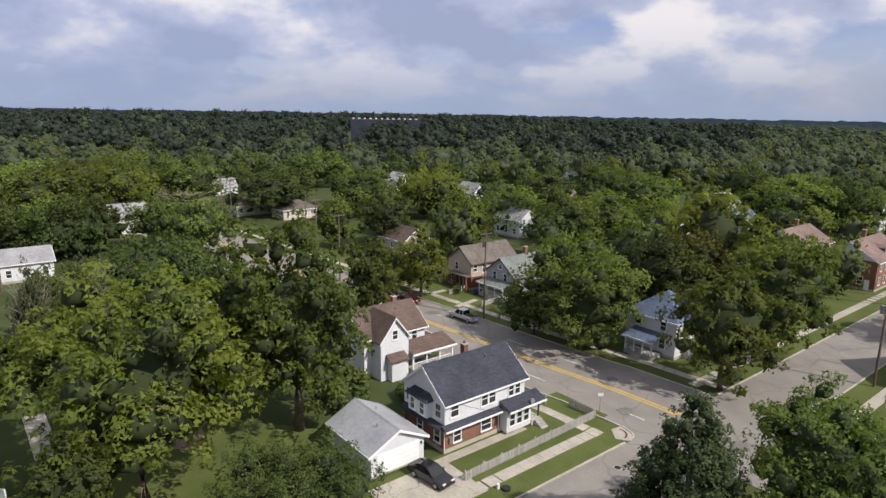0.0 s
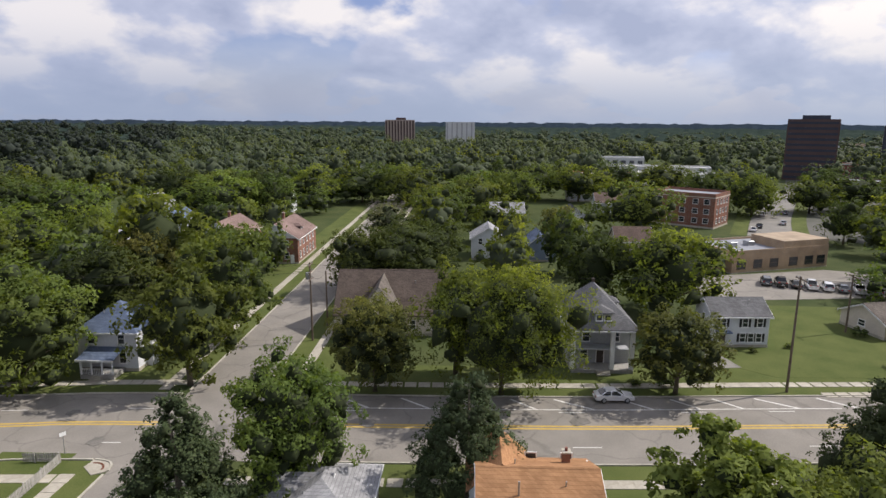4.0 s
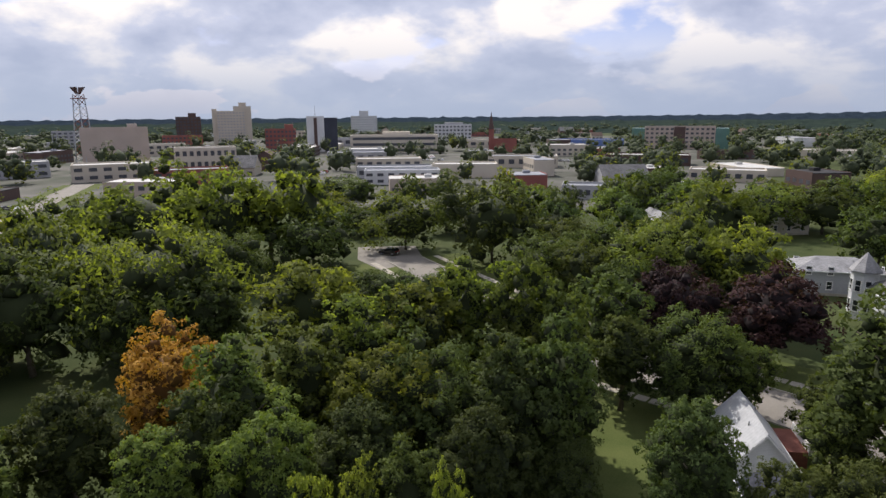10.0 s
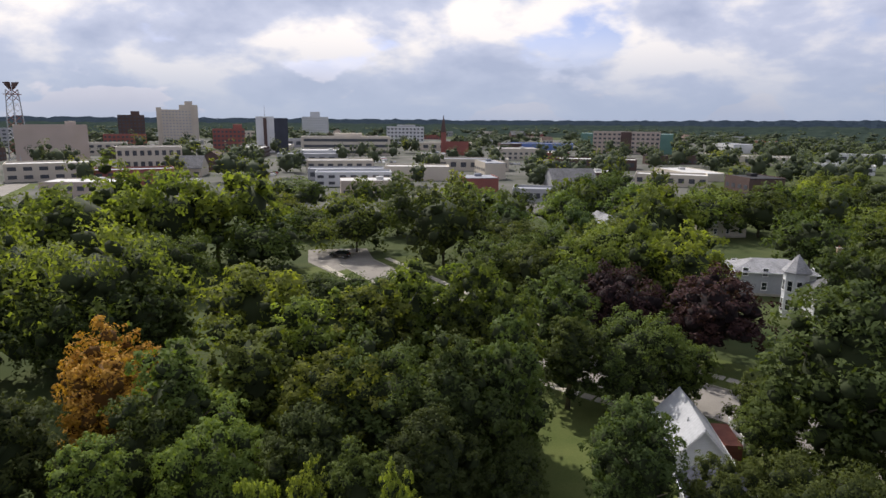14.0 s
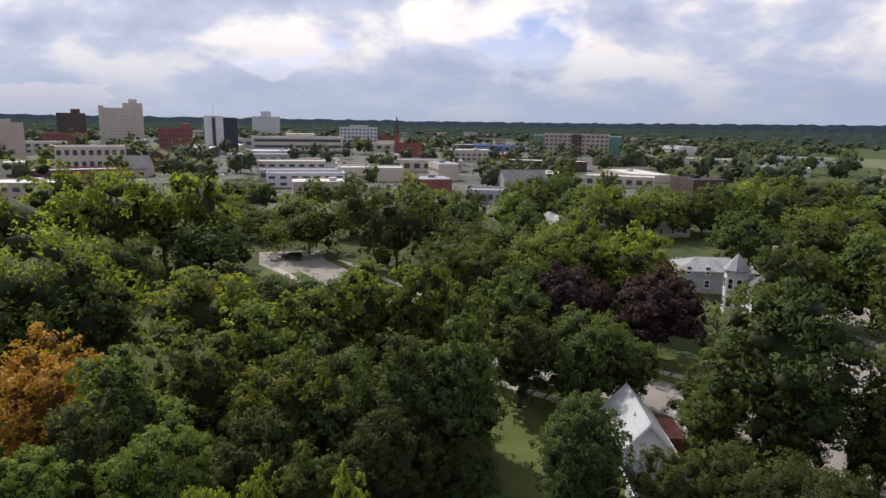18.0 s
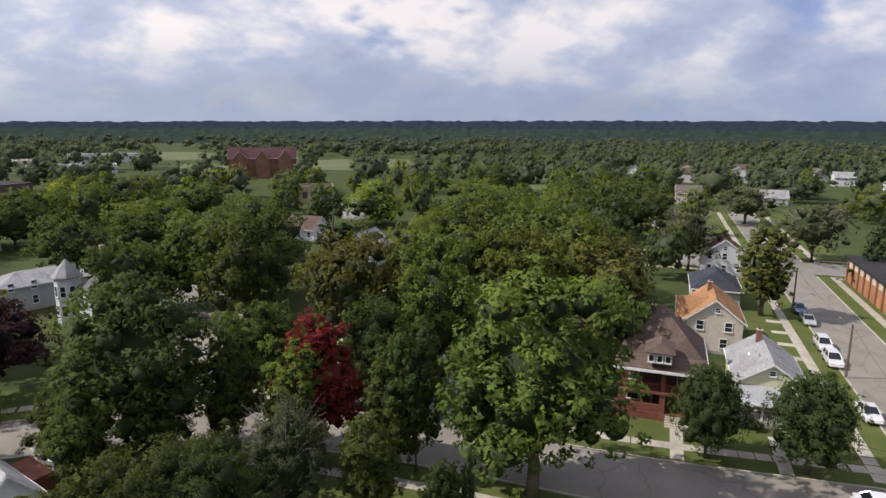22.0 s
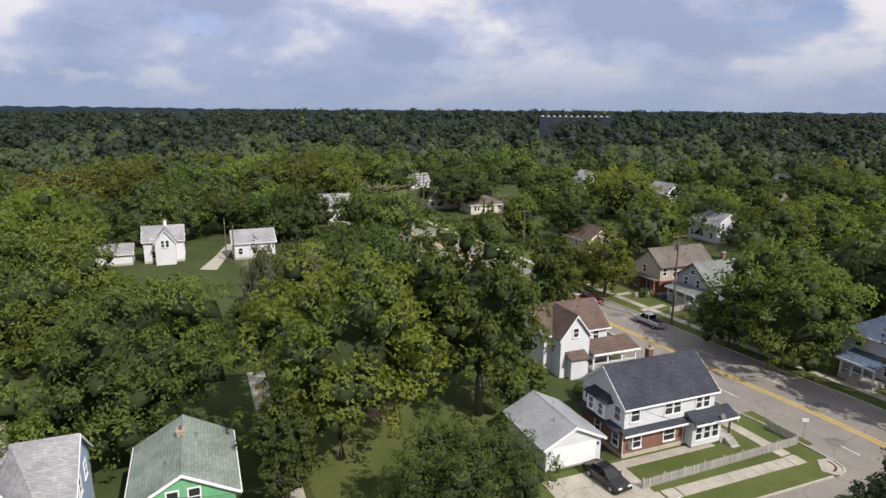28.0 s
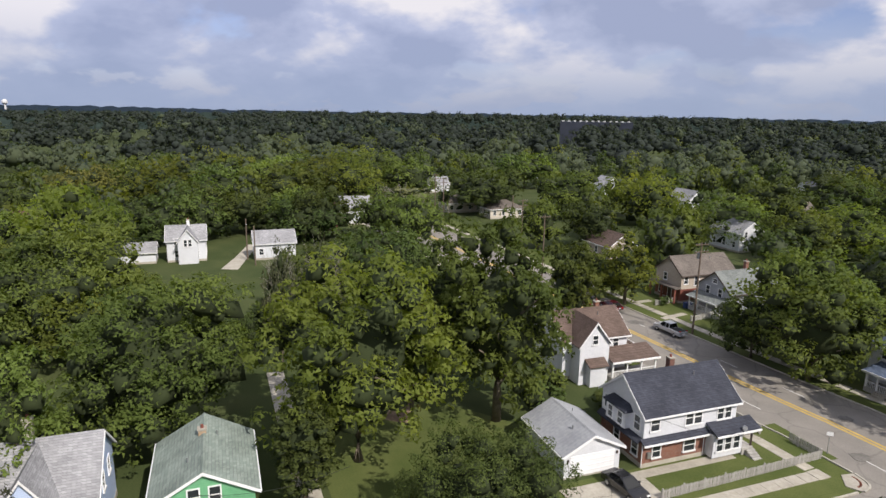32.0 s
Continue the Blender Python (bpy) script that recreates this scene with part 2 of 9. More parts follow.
def leafy(name, c1, c2, c3, through=0.32, leafwise=0.5):
    """Foliage: each leaf cluster takes its own tint; some light comes through."""
    m = bpy.data.materials.new(name)
    m.use_nodes = True
    n, l = m.node_tree.nodes, m.node_tree.links
    b = n["Principled BSDF"]
    b.inputs["Roughness"].default_value = 0.65
    b.inputs["Specular IOR Level"].default_value = 0.06
    geo, info, tc = n.new("ShaderNodeNewGeometry"), n.new("ShaderNodeObjectInfo"), n.new("ShaderNodeTexCoord")
    ns = n.new("ShaderNodeTexNoise")
    ns.inputs["Scale"].default_value, ns.inputs["Detail"].default_value = 0.35, 3
    l.new(tc.outputs["Object"], ns.inputs["Vector"])
    mx = n.new("ShaderNodeMath")
    mx.operation = "MULTIPLY_ADD"
    mx.inputs[1].default_value = leafwise
    l.new(geo.outputs["Random Per Island"], mx.inputs[0])
    hf = n.new("ShaderNodeMath")
    hf.operation = "MULTIPLY"
    hf.inputs[1].default_value = 1 - leafwise
    l.new(ns.outputs["Fac"], hf.inputs[0])
    l.new(hf.outputs[0], mx.inputs[2])
    ramp = n.new("ShaderNodeValToRGB")
    ramp.color_ramp.elements[0].position, ramp.color_ramp.elements[1].position = 0.12, 0.88
    ramp.color_ramp.elements[0].color, ramp.color_ramp.elements[1].color = (*c1, 1), (*c3, 1)
    e = ramp.color_ramp.elements.new(0.5)
    e.color = (*c2, 1)
    l.new(mx.outputs[0], ramp.inputs["Fac"])
    hsv = n.new("ShaderNodeHueSaturation")
    for key, lo, hi in (("Value", 0.78, 1.26), ("Hue", 0.485, 0.515)):
        mr = n.new("ShaderNodeMapRange")
        mr.inputs["To Min"].default_value, mr.inputs["To Max"].default_value = lo, hi
        l.new(info.outputs["Random"], mr.inputs["Value"])
        l.new(mr.outputs[0], hsv.inputs[key])
    stand, tintr = n.new("ShaderNodeTexNoise"), n.new("ShaderNodeValToRGB")
    stand.inputs["Scale"].default_value, stand.inputs["Detail"].default_value = 0.055, 1
    l.new(geo.outputs["Position"], stand.inputs["Vector"])
    tintr.color_ramp.elements[0].position, tintr.color_ramp.elements[0].color = 0.34, (0.70, 0.75, 0.84, 1)
    tintr.color_ramp.elements[1].position, tintr.color_ramp.elements[1].color = 0.66, (1.26, 1.22, 1.12, 1)
    l.new(stand.outputs["Fac"], tintr.inputs["Fac"])
    vary = n.new("ShaderNodeMix")
    vary.data_type, vary.blend_type = "RGBA", "MULTIPLY"
    vary.inputs["Factor"].default_value = 1
    l.new(ramp.outputs["Color"], vary.inputs[6])
    l.new(tintr.outputs["Color"], vary.inputs[7])
    l.new(vary.outputs[2], hsv.inputs["Color"])
    l.new(hsv.outputs["Color"], b.inputs["Base Color"])
    tr, ms = n.new("ShaderNodeBsdfTranslucent"), n.new("ShaderNodeMixShader")
    warm = n.new("ShaderNodeMix")
    warm.data_type, warm.blend_type = "RGBA", "MULTIPLY"
    warm.inputs["Factor"].default_value = 1
    warm.inputs[7].default_value = (1.50, 1.54, 0.50, 1)
    l.new(hsv.outputs["Color"], warm.inputs[6])
    l.new(warm.outputs[2], tr.inputs["Color"])
    ms.inputs[0].default_value = through
    l.new(b.outputs[0], ms.inputs[1])
    l.new(tr.outputs[0], ms.inputs[2])
    l.new(ms.outputs[0], n["Material Output"].inputs["Surface"])
    return m


def glass(name, c, rough=0.08):
    m = bpy.data.materials.new(name)
    m.use_nodes = True
    b = m.node_tree.nodes["Principled BSDF"]
    b.inputs["Base Color"].default_value = (*c, 1)
    b.inputs["Roughness"].default_value = rough
    b.inputs["Specular IOR Level"].default_value = 0.7
    return m


LEAF = {
    "g": leafy("leaf_green", (0.078, 0.103, 0.028), (0.110, 0.141, 0.038), (0.149, 0.178, 0.050), 0.38),
    "M": leafy("leaf_maple_green", (0.078, 0.113, 0.029), (0.107, 0.148, 0.039), (0.139, 0.184, 0.051), 0.36),
    "y": leafy("leaf_yellow_green", (0.110, 0.132, 0.034), (0.142, 0.168, 0.042), (0.179, 0.202, 0.052), 0.54),
    "d": leafy("leaf_dark", (0.048, 0.068, 0.023), (0.072, 0.095, 0.029), (0.096, 0.121, 0.040)),
    "b": leafy("leaf_olive_brown", (0.092, 0.100, 0.029), (0.124, 0.128, 0.038), (0.152, 0.148, 0.048)),
    "c": leafy("needle_green", (0.038, 0.054, 0.029), (0.054, 0.075, 0.037), (0.078, 0.099, 0.048), 0.2),
    "p": leafy("leaf_blue_green", (0.042, 0.058, 0.021), (0.058, 0.078, 0.028), (0.080, 0.104, 0.037)),
    "o": leafy("leaf_orange", (0.180, 0.086, 0.024), (0.262, 0.130, 0.034), (0.330, 0.168, 0.045)),
    "m": leafy("leaf_maroon", (0.021, 0.011, 0.014), (0.039, 0.021, 0.023), (0.069, 0.037, 0.039), 0.2),
    "R": leafy("leaf_red", (0.105, 0.018, 0.017), (0.175, 0.030, 0.026), (0.245, 0.048, 0.036)),
    "l": leafy("leaf_lime", (0.119, 0.194, 0.037), (0.156, 0.241, 0.049), (0.191, 0.284, 0.065)),
    "t": leafy("leaf_grey_green", (0.078, 0.086, 0.048), (0.112, 0.116, 0.065), (0.148, 0.145, 0.086)),
}
# far leaves are blued and greyed to stand in for haze
LEAF["far"] = leafy("leaf_far_hazed_green", (0.069, 0.088, 0.056), (0.091, 0.113, 0.069), (0.121, 0.143, 0.083), 0.4, 0.25)
LEAF["far_dark"] = leafy("leaf_far_hazed_dark", (0.050, 0.067, 0.054), (0.068, 0.087, 0.067), (0.088, 0.110, 0.080), 0.4, 0.25)
# ridge leaves are darkened in place of a cloud's shadow
LEAF["ridge"] = leafy("leaf_ridge_cloud_shade", (0.020, 0.027, 0.020), (0.028, 0.036, 0.027), (0.039, 0.048, 0.034), 0.4, 0.25)
LEAF["s"] = LEAF["r"] = LEAF["d"]
LEAF["w"] = LEAF["g"]
# inner crown bodies, darkened to stand in for shade in the leaf gaps
CORE = {k: mat("inner_shade_" + k, tuple(v * 0.9 for v in c), tuple(v * 1.1 for v in c), 4, 0.9, 0)
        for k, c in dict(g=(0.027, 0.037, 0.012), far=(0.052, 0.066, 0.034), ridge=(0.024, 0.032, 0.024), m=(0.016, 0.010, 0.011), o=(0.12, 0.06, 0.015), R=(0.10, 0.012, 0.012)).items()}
BARK = mat("bark", (0.10, 0.08, 0.06), (0.20, 0.17, 0.13), 8, 0.95, 0.6, 20)



def cracked(m, size, depth):
    """Thin wandering cracks and sealed joints over a paved surface."""
    n, l = m.node_tree.nodes, m.node_tree.links
    b = n["Principled BSDF"]
    tc, ns, mx, vo, mr = (n.new("ShaderNode" + k) for k in ("TexCoord", "TexNoise", "VectorMath", "TexVoronoi", "MapRange"))
    ns.inputs["Scale"].default_value, ns.inputs["Detail"].default_value = 0.5, 4
    l.new(tc.outputs["Object"], ns.inputs["Vector"])
    mx.operation = "MULTIPLY_ADD"
    mx.inputs[1].default_value = (2.2, 2.2, 0)
    l.new(ns.outputs["Color"], mx.inputs[0])
    l.new(tc.outputs["Object"], mx.inputs[2])
    vo.feature = "DISTANCE_TO_EDGE"
    vo.inputs["Scale"].default_value = 1 / size
    l.new(mx.outputs[0], vo.inputs["Vector"])
    mr.inputs["From Min"].default_value, mr.inputs["From Max"].default_value = 0.004, 0.016
    mr.inputs["To Min"].default_value = depth
    l.new(vo.outputs["Distance"], mr.inputs["Value"])
    mc = n.new("ShaderNodeMix")
    mc.data_type, mc.blend_type = "RGBA", "MULTIPLY"
    mc.inputs["Factor"].default_value = 1
    l.new(b.inputs["Base Color"].links[0].from_socket, mc.inputs[6])
    l.new(mr.outputs[0], mc.inputs[7])
    l.new(mc.outputs[2], b.inputs["Base Color"])
    return m


ASPHALT = mat("worn_asphalt", (0.188, 0.173, 0.153), (0.258, 0.237, 0.210), 2.5, 0.9, 0.2, 30)
ASPHALT2 = mat("grey_asphalt", (0.175, 0.166, 0.153), (0.24, 0.226, 0.205), 2.0, 0.9, 0.2, 30)
cracked(ASPHALT, 8.5, 0.80)
cracked(ASPHALT2, 8.0, 0.8)
TAR = mat("fresh_asphalt", (0.045, 0.046, 0.050), (0.075, 0.075, 0.080), 3, 0.85, 0.2, 30)
CONCRETE = mat("concrete", (0.32, 0.295, 0.245), (0.45, 0.415, 0.35), 6, 0.9, 0.2, 14, by_object=0.10)
DRIVE = cracked(mat("driveway_concrete", (0.32, 0.295, 0.245), (0.45, 0.415, 0.35), 6, 0.9, 0.2, 14), 3.4, 0.55)
KERB = mat("kerb_concrete", (0.33, 0.31, 0.26), (0.46, 0.43, 0.37), 8, 0.9, 0.2, 14)
DIRT = mat("bare_earth", (0.16, 0.11, 0.07), (0.26, 0.19, 0.12), 8, 0.95, 0.4, 20)
GRASS = mat("grass", (0.036, 0.054, 0.018), (0.075, 0.088, 0.034), 1.2, 0.95, 0.5, 26, spec=0.1)
LAWN = mat("lawn", (0.064, 0.086, 0.024), (0.108, 0.124, 0.041), 2.2, 0.95, 0.5, 30, spec=0.1)
YELLOW = mat("yellow_line_paint", (0.42, 0.29, 0.07), (0.55, 0.38, 0.10), 14, 0.8, 0.1, 30)
WHITE_LINE = mat("white_line_paint", (0.50, 0.49, 0.46), (0.70, 0.69, 0.66), 14, 0.8, 0.1, 30)
SIDING = banded("white_siding", (0.58, 0.59, 0.62), (0.68, 0.69, 0.72), 0.16, 0.6, 0.4, joint_dark=0.16)
SIDING_GREY = banded("grey_siding", (0.33, 0.34, 0.36), (0.42, 0.43, 0.46), 0.16, 0.6, 0.4, joint_dark=0.2)
SIDING_TAN = banded("tan_siding", (0.40, 0.34, 0.28), (0.50, 0.43, 0.36), 0.16, 0.6, 0.4, joint_dark=0.2)
SIDING_BLUE = banded("pale_blue_siding", (0.46, 0.56, 0.80), (0.55, 0.66, 0.88), 0.16, 0.6, 0.4, joint_dark=0.18)
SIDING_GREEN = banded("green_siding", (0.13, 0.36, 0.19), (0.18, 0.44, 0.24), 0.16, 0.6, 0.4, joint_dark=0.18)
SIDING_YELLOW = banded("pale_yellow_siding", (0.56, 0.57, 0.36), (0.66, 0.66, 0.44), 0.16, 0.6, 0.4, joint_dark=0.18)
SIDING_SLATE = banded("slate_blue_siding", (0.16, 0.20, 0.28), (0.22, 0.27, 0.36), 0.16, 0.6, 0.4, joint_dark=0.2)
STUCCO = mat("pale_stucco", (0.52, 0.47, 0.40), (0.62, 0.56, 0.48), 6, 0.9, 0.2)
BRICK_RED = bricked("red_brick", (0.20, 0.075, 0.050), (0.28, 0.105, 0.065), (0.22, 0.17, 0.14))
BRICK_ORANGE = bricked("orange_brick", (0.34, 0.130, 0.052), (0.43, 0.175, 0.074), (0.36, 0.22, 0.13))
BRICK_BUFF = bricked("buff_brick", (0.37, 0.175, 0.074), (0.46, 0.225, 0.100), (0.50, 0.36, 0.22))
BRICK_BROWN = bricked("brown_brick", (0.16, 0.075, 0.055), (0.22, 0.10, 0.075), (0.18, 0.13, 0.11))
BRICK_TAN = bricked("tan_brick", (0.38, 0.26, 0.16), (0.46, 0.33, 0.21), (0.38, 0.30, 0.22))
LIMESTONE = mat("limestone", (0.43, 0.39, 0.32), (0.56, 0.51, 0.43), 8, 0.85, 0.15)
SH_DARK = bricked("charcoal_shingles", (0.042, 0.046, 0.060), (0.060, 0.064, 0.082), (0.030, 0.032, 0.040), 0.33, 0.14, 0.95, 0.008)
SH_BROWN = bricked("brown_shingles", (0.112, 0.080, 0.066), (0.155, 0.112, 0.094), (0.07, 0.05, 0.042), 0.33, 0.14, 0.95, 0.008)
SH_TAN = bricked("tan_shingles", (0.130, 0.112, 0.098), (0.175, 0.152, 0.134), (0.085, 0.072, 0.063), 0.33, 0.14, 0.95, 0.008)
SH_GREY = bricked("grey_shingles", (0.26, 0.26, 0.27), (0.36, 0.36, 0.37), (0.17, 0.17, 0.18), 0.33, 0.14, 0.95, 0.008)
SH_GREEN = bricked("grey_green_shingles", (0.155, 0.168, 0.160), (0.215, 0.230, 0.220), (0.11, 0.12, 0.112), 0.33, 0.14, 0.95, 0.008)
SH_MOSS = bricked("pale_grey_green_shingles", (0.20, 0.245, 0.215), (0.28, 0.325, 0.285), (0.14, 0.165, 0.15), 0.33, 0.14, 0.95, 0.008)
SH_ORANGE = bricked("orange_shingles", (0.31, 0.165, 0.082), (0.40, 0.22, 0.112), (0.26, 0.13, 0.065), 0.33, 0.14, 0.95, 0.008)
SH_MID = bricked("mid_grey_shingles", (0.125, 0.125, 0.130), (0.175, 0.175, 0.180), (0.08, 0.08, 0.085), 0.33, 0.14, 0.95, 0.008)
SH_DKBROWN = bricked("dark_brown_shingles", (0.085, 0.066, 0.055), (0.120, 0.095, 0.080), (0.055, 0.042, 0.036), 0.33, 0.14, 0.95, 0.008)
SH_BLUE = bricked("slate_blue_shingles", (0.10, 0.13, 0.20), (0.14, 0.18, 0.26), (0.07, 0.09, 0.14), 0.33, 0.14, 0.95, 0.008)
SH_MAROON = bricked("maroon_shingles", (0.080, 0.038, 0.042), (0.115, 0.056, 0.058), (0.05, 0.026, 0.028), 0.33, 0.14, 0.95, 0.008)
SH_PINK = bricked("faded_red_shingles", (0.185, 0.132, 0.118), (0.24, 0.168, 0.15), (0.13, 0.088, 0.08), 0.33, 0.14, 0.95, 0.008)
SH_RED = bricked("red_tiles", (0.40, 0.118, 0.075), (0.49, 0.155, 0.100), (0.30, 0.085, 0.06), 0.30, 0.2, 0.85, 0.01)
TIN_WHITE = banded("white_metal_roofing", (0.38, 0.39, 0.41), (0.50, 0.51, 0.53), 0.4, 0.45, 0.3, "X", 0.12)
TIN = banded("silver_metal_roofing", (0.28, 0.29, 0.31), (0.40, 0.41, 0.43), 0.4, 0.45, 0.3, "X", 0.12)
SLATE = mat("blue_grey_slate", (0.17, 0.20, 0.27), (0.23, 0.27, 0.36), 10, 0.55, 0.2)
COPPER = mat("green_copper", (0.20, 0.42, 0.42), (0.28, 0.52, 0.50), 6, 0.6, 0.1)
ROOF_RUST = mat("rust_coloured_roofing", (0.33, 0.205, 0.10), (0.42, 0.265, 0.135), 4, 0.9, 0.2)
ROOF_BLACK = mat("black_roofing", (0.018, 0.018, 0.021), (0.032, 0.031, 0.033), 2.5, 0.9, 0.15)
ROOF_GREY = mat("grey_membrane_roofing", (0.20, 0.21, 0.24), (0.29, 0.30, 0.33), 2.5, 0.8, 0.1)
ROOF_WHITE = mat("white_membrane_roofing", (0.42, 0.415, 0.40), (0.57, 0.56, 0.545), 2.5, 0.8, 0.1)
TRIM = mat("white_trim_paint", (0.72, 0.72, 0.72), (0.82, 0.82, 0.82), 10, 0.5, 0.05)
TRIM_DARK = mat("dark_trim_paint", (0.06, 0.045, 0.04), (0.10, 0.075, 0.06), 10, 0.6, 0.1)
TRIM_RED = mat("oxide_red_paint", (0.17, 0.06, 0.045), (0.24, 0.09, 0.065), 10, 0.7, 0.1)
DOOR_WHITE = banded("white_door_paint", (0.76, 0.76, 0.77), (0.84, 0.84, 0.85), 0.53, 0.5, 0.3, joint_dark=0.12)
WOOD_GREY = mat("weathered_wood", (0.30, 0.29, 0.27), (0.44, 0.42, 0.39), 10, 0.9, 0.3, by_object=0.18)
WOOD_POLE = mat("creosoted_pole_wood", (0.10, 0.075, 0.055), (0.17, 0.13, 0.10), 10, 0.9, 0.3)
METAL = mat("galvanised_metal", (0.35, 0.36, 0.37), (0.48, 0.49, 0.50), 10, 0.4, 0.1, metal=0.8)
DARK = mat("black_rubber", (0.015, 0.015, 0.016), (0.028, 0.028, 0.028), 10, 0.8, 0.1)
PANE = glass("window_glass", (0.025, 0.030, 0.036))
CAR_GLASS = glass("car_glass", (0.012, 0.014, 0.016), 0.05)

# ---- building blocks ----
UA = 38.7  # the street grid: local x runs along the avenue, local y along the cross streets
U = Vector((math.cos(radians(UA)), math.sin(radians(UA)), 0))
V = Vector((-U.y, U.x, 0))


class Mesh:
    """Collects boxes, prisms and tubes into one mesh."""

    def __init__(self):
        self.v, self.f = [], []

    def add(self, verts, faces):
        k = len(self.v)
        self.v += [tuple(p) for p in verts]
        self.f += [tuple(i + k for i in q) for q in faces]
        return self

    def box(self, x0, x1, y0, y1, z0, z1):
        p = [(x, y, z) for z in (z0, z1) for x, y in ((x0, y0), (x1, y0), (x1, y1), (x0, y1))]
        return self.add(p, [(3, 2, 1, 0), (4, 5, 6, 7), (0, 1, 5, 4), (1, 2, 6, 5), (2, 3, 7, 6), (3, 0, 4, 7)])

    def bevel_box(self, x0, x1, y0, y1, z0, z1, c):
        lo = [(x0 + c, y0 + c), (x1 - c, y0 + c), (x1 - c, y1 - c), (x0 + c, y1 - c)]
        hi = [(x0, y0), (x1, y0), (x1, y1), (x0, y1)]
        return self.loft([[(*p, z0) for p in lo], [(*p, z0 + c) for p in hi], [(*p, z1 - c) for p in hi], [(*p, z1) for p in lo]])

    def loft(self, rings, cap=True, closed=False):
        """Joins rings of equal length; each ring runs anticlockwise seen from the end."""
        n = len(rings[0])
        verts = [p for r in rings for p in r]
        faces = []
        for k in range(len(rings) - (0 if closed else 1)):
            a, b = k * n, ((k + 1) % len(rings)) * n
            faces += [(a + i, a + (i + 1) % n, b + (i + 1) % n, b + i) for i in range(n)]
        if cap and not closed:
            faces += [tuple(range(n - 1, -1, -1)), tuple(range((len(rings) - 1) * n, len(rings) * n))]
        return self.add(verts, faces)

    def prism(self, poly, z0, z1):
        return self.loft([[(x, y, z0) for x, y in poly], [(x, y, z1) for x, y in poly]])

    def extrude_x(self, poly, x0, x1):
        """A polygon of (y, z), anticlockwise seen from +x, drawn out along x."""
        return self.loft([[(x0, y, z) for y, z in poly], [(x1, y, z) for y, z in poly]])

    def extrude_y(self, poly, y0, y1):
        """A polygon of (x, z) drawn out along y."""
        return self.loft([[(x, y1, z) for x, z in poly], [(x, y0, z) for x, z in poly]])

    def tube(self, a, b, r0, r1, n=8):
        a, b = Vector(a), Vector(b)
        q = (b - a).to_track_quat("Z", "Y")
        ring = [Vector((math.cos(2 * math.pi * i / n), math.sin(2 * math.pi * i / n), 0)) for i in range(n)]
        return self.loft([[a + q @ (p * r0) for p in ring], [b + q @ (p * r1) for p in ring]])

    def path(self, pts, radii, n=7):
        rings = []
        for i, p in enumerate(pts):
            d = Vector(pts[min(i + 1, len(pts) - 1)]) - Vector(pts[max(i - 1, 0)])
            q = d.to_track_quat("Z", "Y")
            rings.append([Vector(p) + q @ Vector((radii[i] * math.cos(2 * math.pi * k / n), radii[i] * math.sin(2 * math.pi * k / n), 0)) for k in range(n)])
        return self.loft(rings)

    def data(self, name, *mats, smooth=False):
        me = bpy.data.meshes.new(name)
        me.from_pydata(self.v, [], self.f)
        for m in mats:
            me.materials.append(m)
        if smooth:
            me.polygons.foreach_set("use_smooth", [True] * len(me.polygons))
        me.update()
        return me


def thing(name, x, y, ang=0.0, label="", category="", group="", kind="", z=0.0):
    ob = new(name)
    ob.empty_display_size = 0.2
    ob.matrix_world = pose(x, y, z, 0, 0, ang)
    return tagged(ob, label, category, group, kind)


def part(name, mesh, material, parent, label="", smooth=False, at=None):
    """Links a Mesh (or mesh data) as one object under a thing or a part."""
    me = mesh.data(name, material, smooth=smooth) if isinstance(mesh, Mesh) else mesh
    ob = new(name, me)
    ob.parent = parent
    if at is not None:
        ob.matrix_basis = at
    return tagged(ob, label)


def solo(name, mesh, material, label, category, group="", kind="", at=None, smooth=False):
    ob = new(name, mesh.data(name, material, smooth=smooth))
    if at is not None:
        ob.matrix_world = at
    return tagged(ob, label, category, group, kind)


def side_pose(side, L, W, along, z, proud=0.0):
    """A pose on a wall: local x along the wall, local -y out of it."""
    if side == "f":
        return pose(along, -W / 2 - proud, z)
    if side == "b":
        return pose(along, W / 2 + proud, z, 0, 0, 180)
    if side == "l":
        return pose(-L / 2 - proud, along, z, 0, 0, -90)
    return pose(L / 2 + proud, along, z, 0, 0, 90)


WINDOW_DATA = {}


def window(parent, m, w, h, frame_mat=TRIM, bar=True, cross=False):
    """A sash window: frame with sill and meeting rail, and two panes set back in it."""
    key = (round(w, 2), round(h, 2), frame_mat.name, bar, cross)
    if key not in WINDOW_DATA:
        f = Mesh()
        t = 0.1
        f.box(-w / 2 - t, -w / 2, -0.07, 0.02, -t, h + t).box(w / 2, w / 2 + t, -0.07, 0.02, -t, h + t)
        f.box(-w / 2, w / 2, -0.07, 0.02, h, h + t).box(-w / 2 - t - 0.04, w / 2 + t + 0.04, -0.13, 0.02, -t - 0.05, -0.003)
        if bar:
            f.box(-w / 2, w / 2, -0.05, 0.02, h / 2 - 0.035, h / 2 + 0.035)
        if cross:
            f.box(-0.03, 0.03, -0.05, 0.02, 0, h)
        p = Mesh().box(-w / 2 + 0.002, w / 2 - 0.002, -0.02, 0.015, 0.0, h - 0.002)
        WINDOW_DATA[key] = (f.data("window", frame_mat), p.data("pane", PANE))
    f, p = WINDOW_DATA[key]
    win = part("window", f, None, parent, at=m)
    part("pane", p, None, win)
    return win


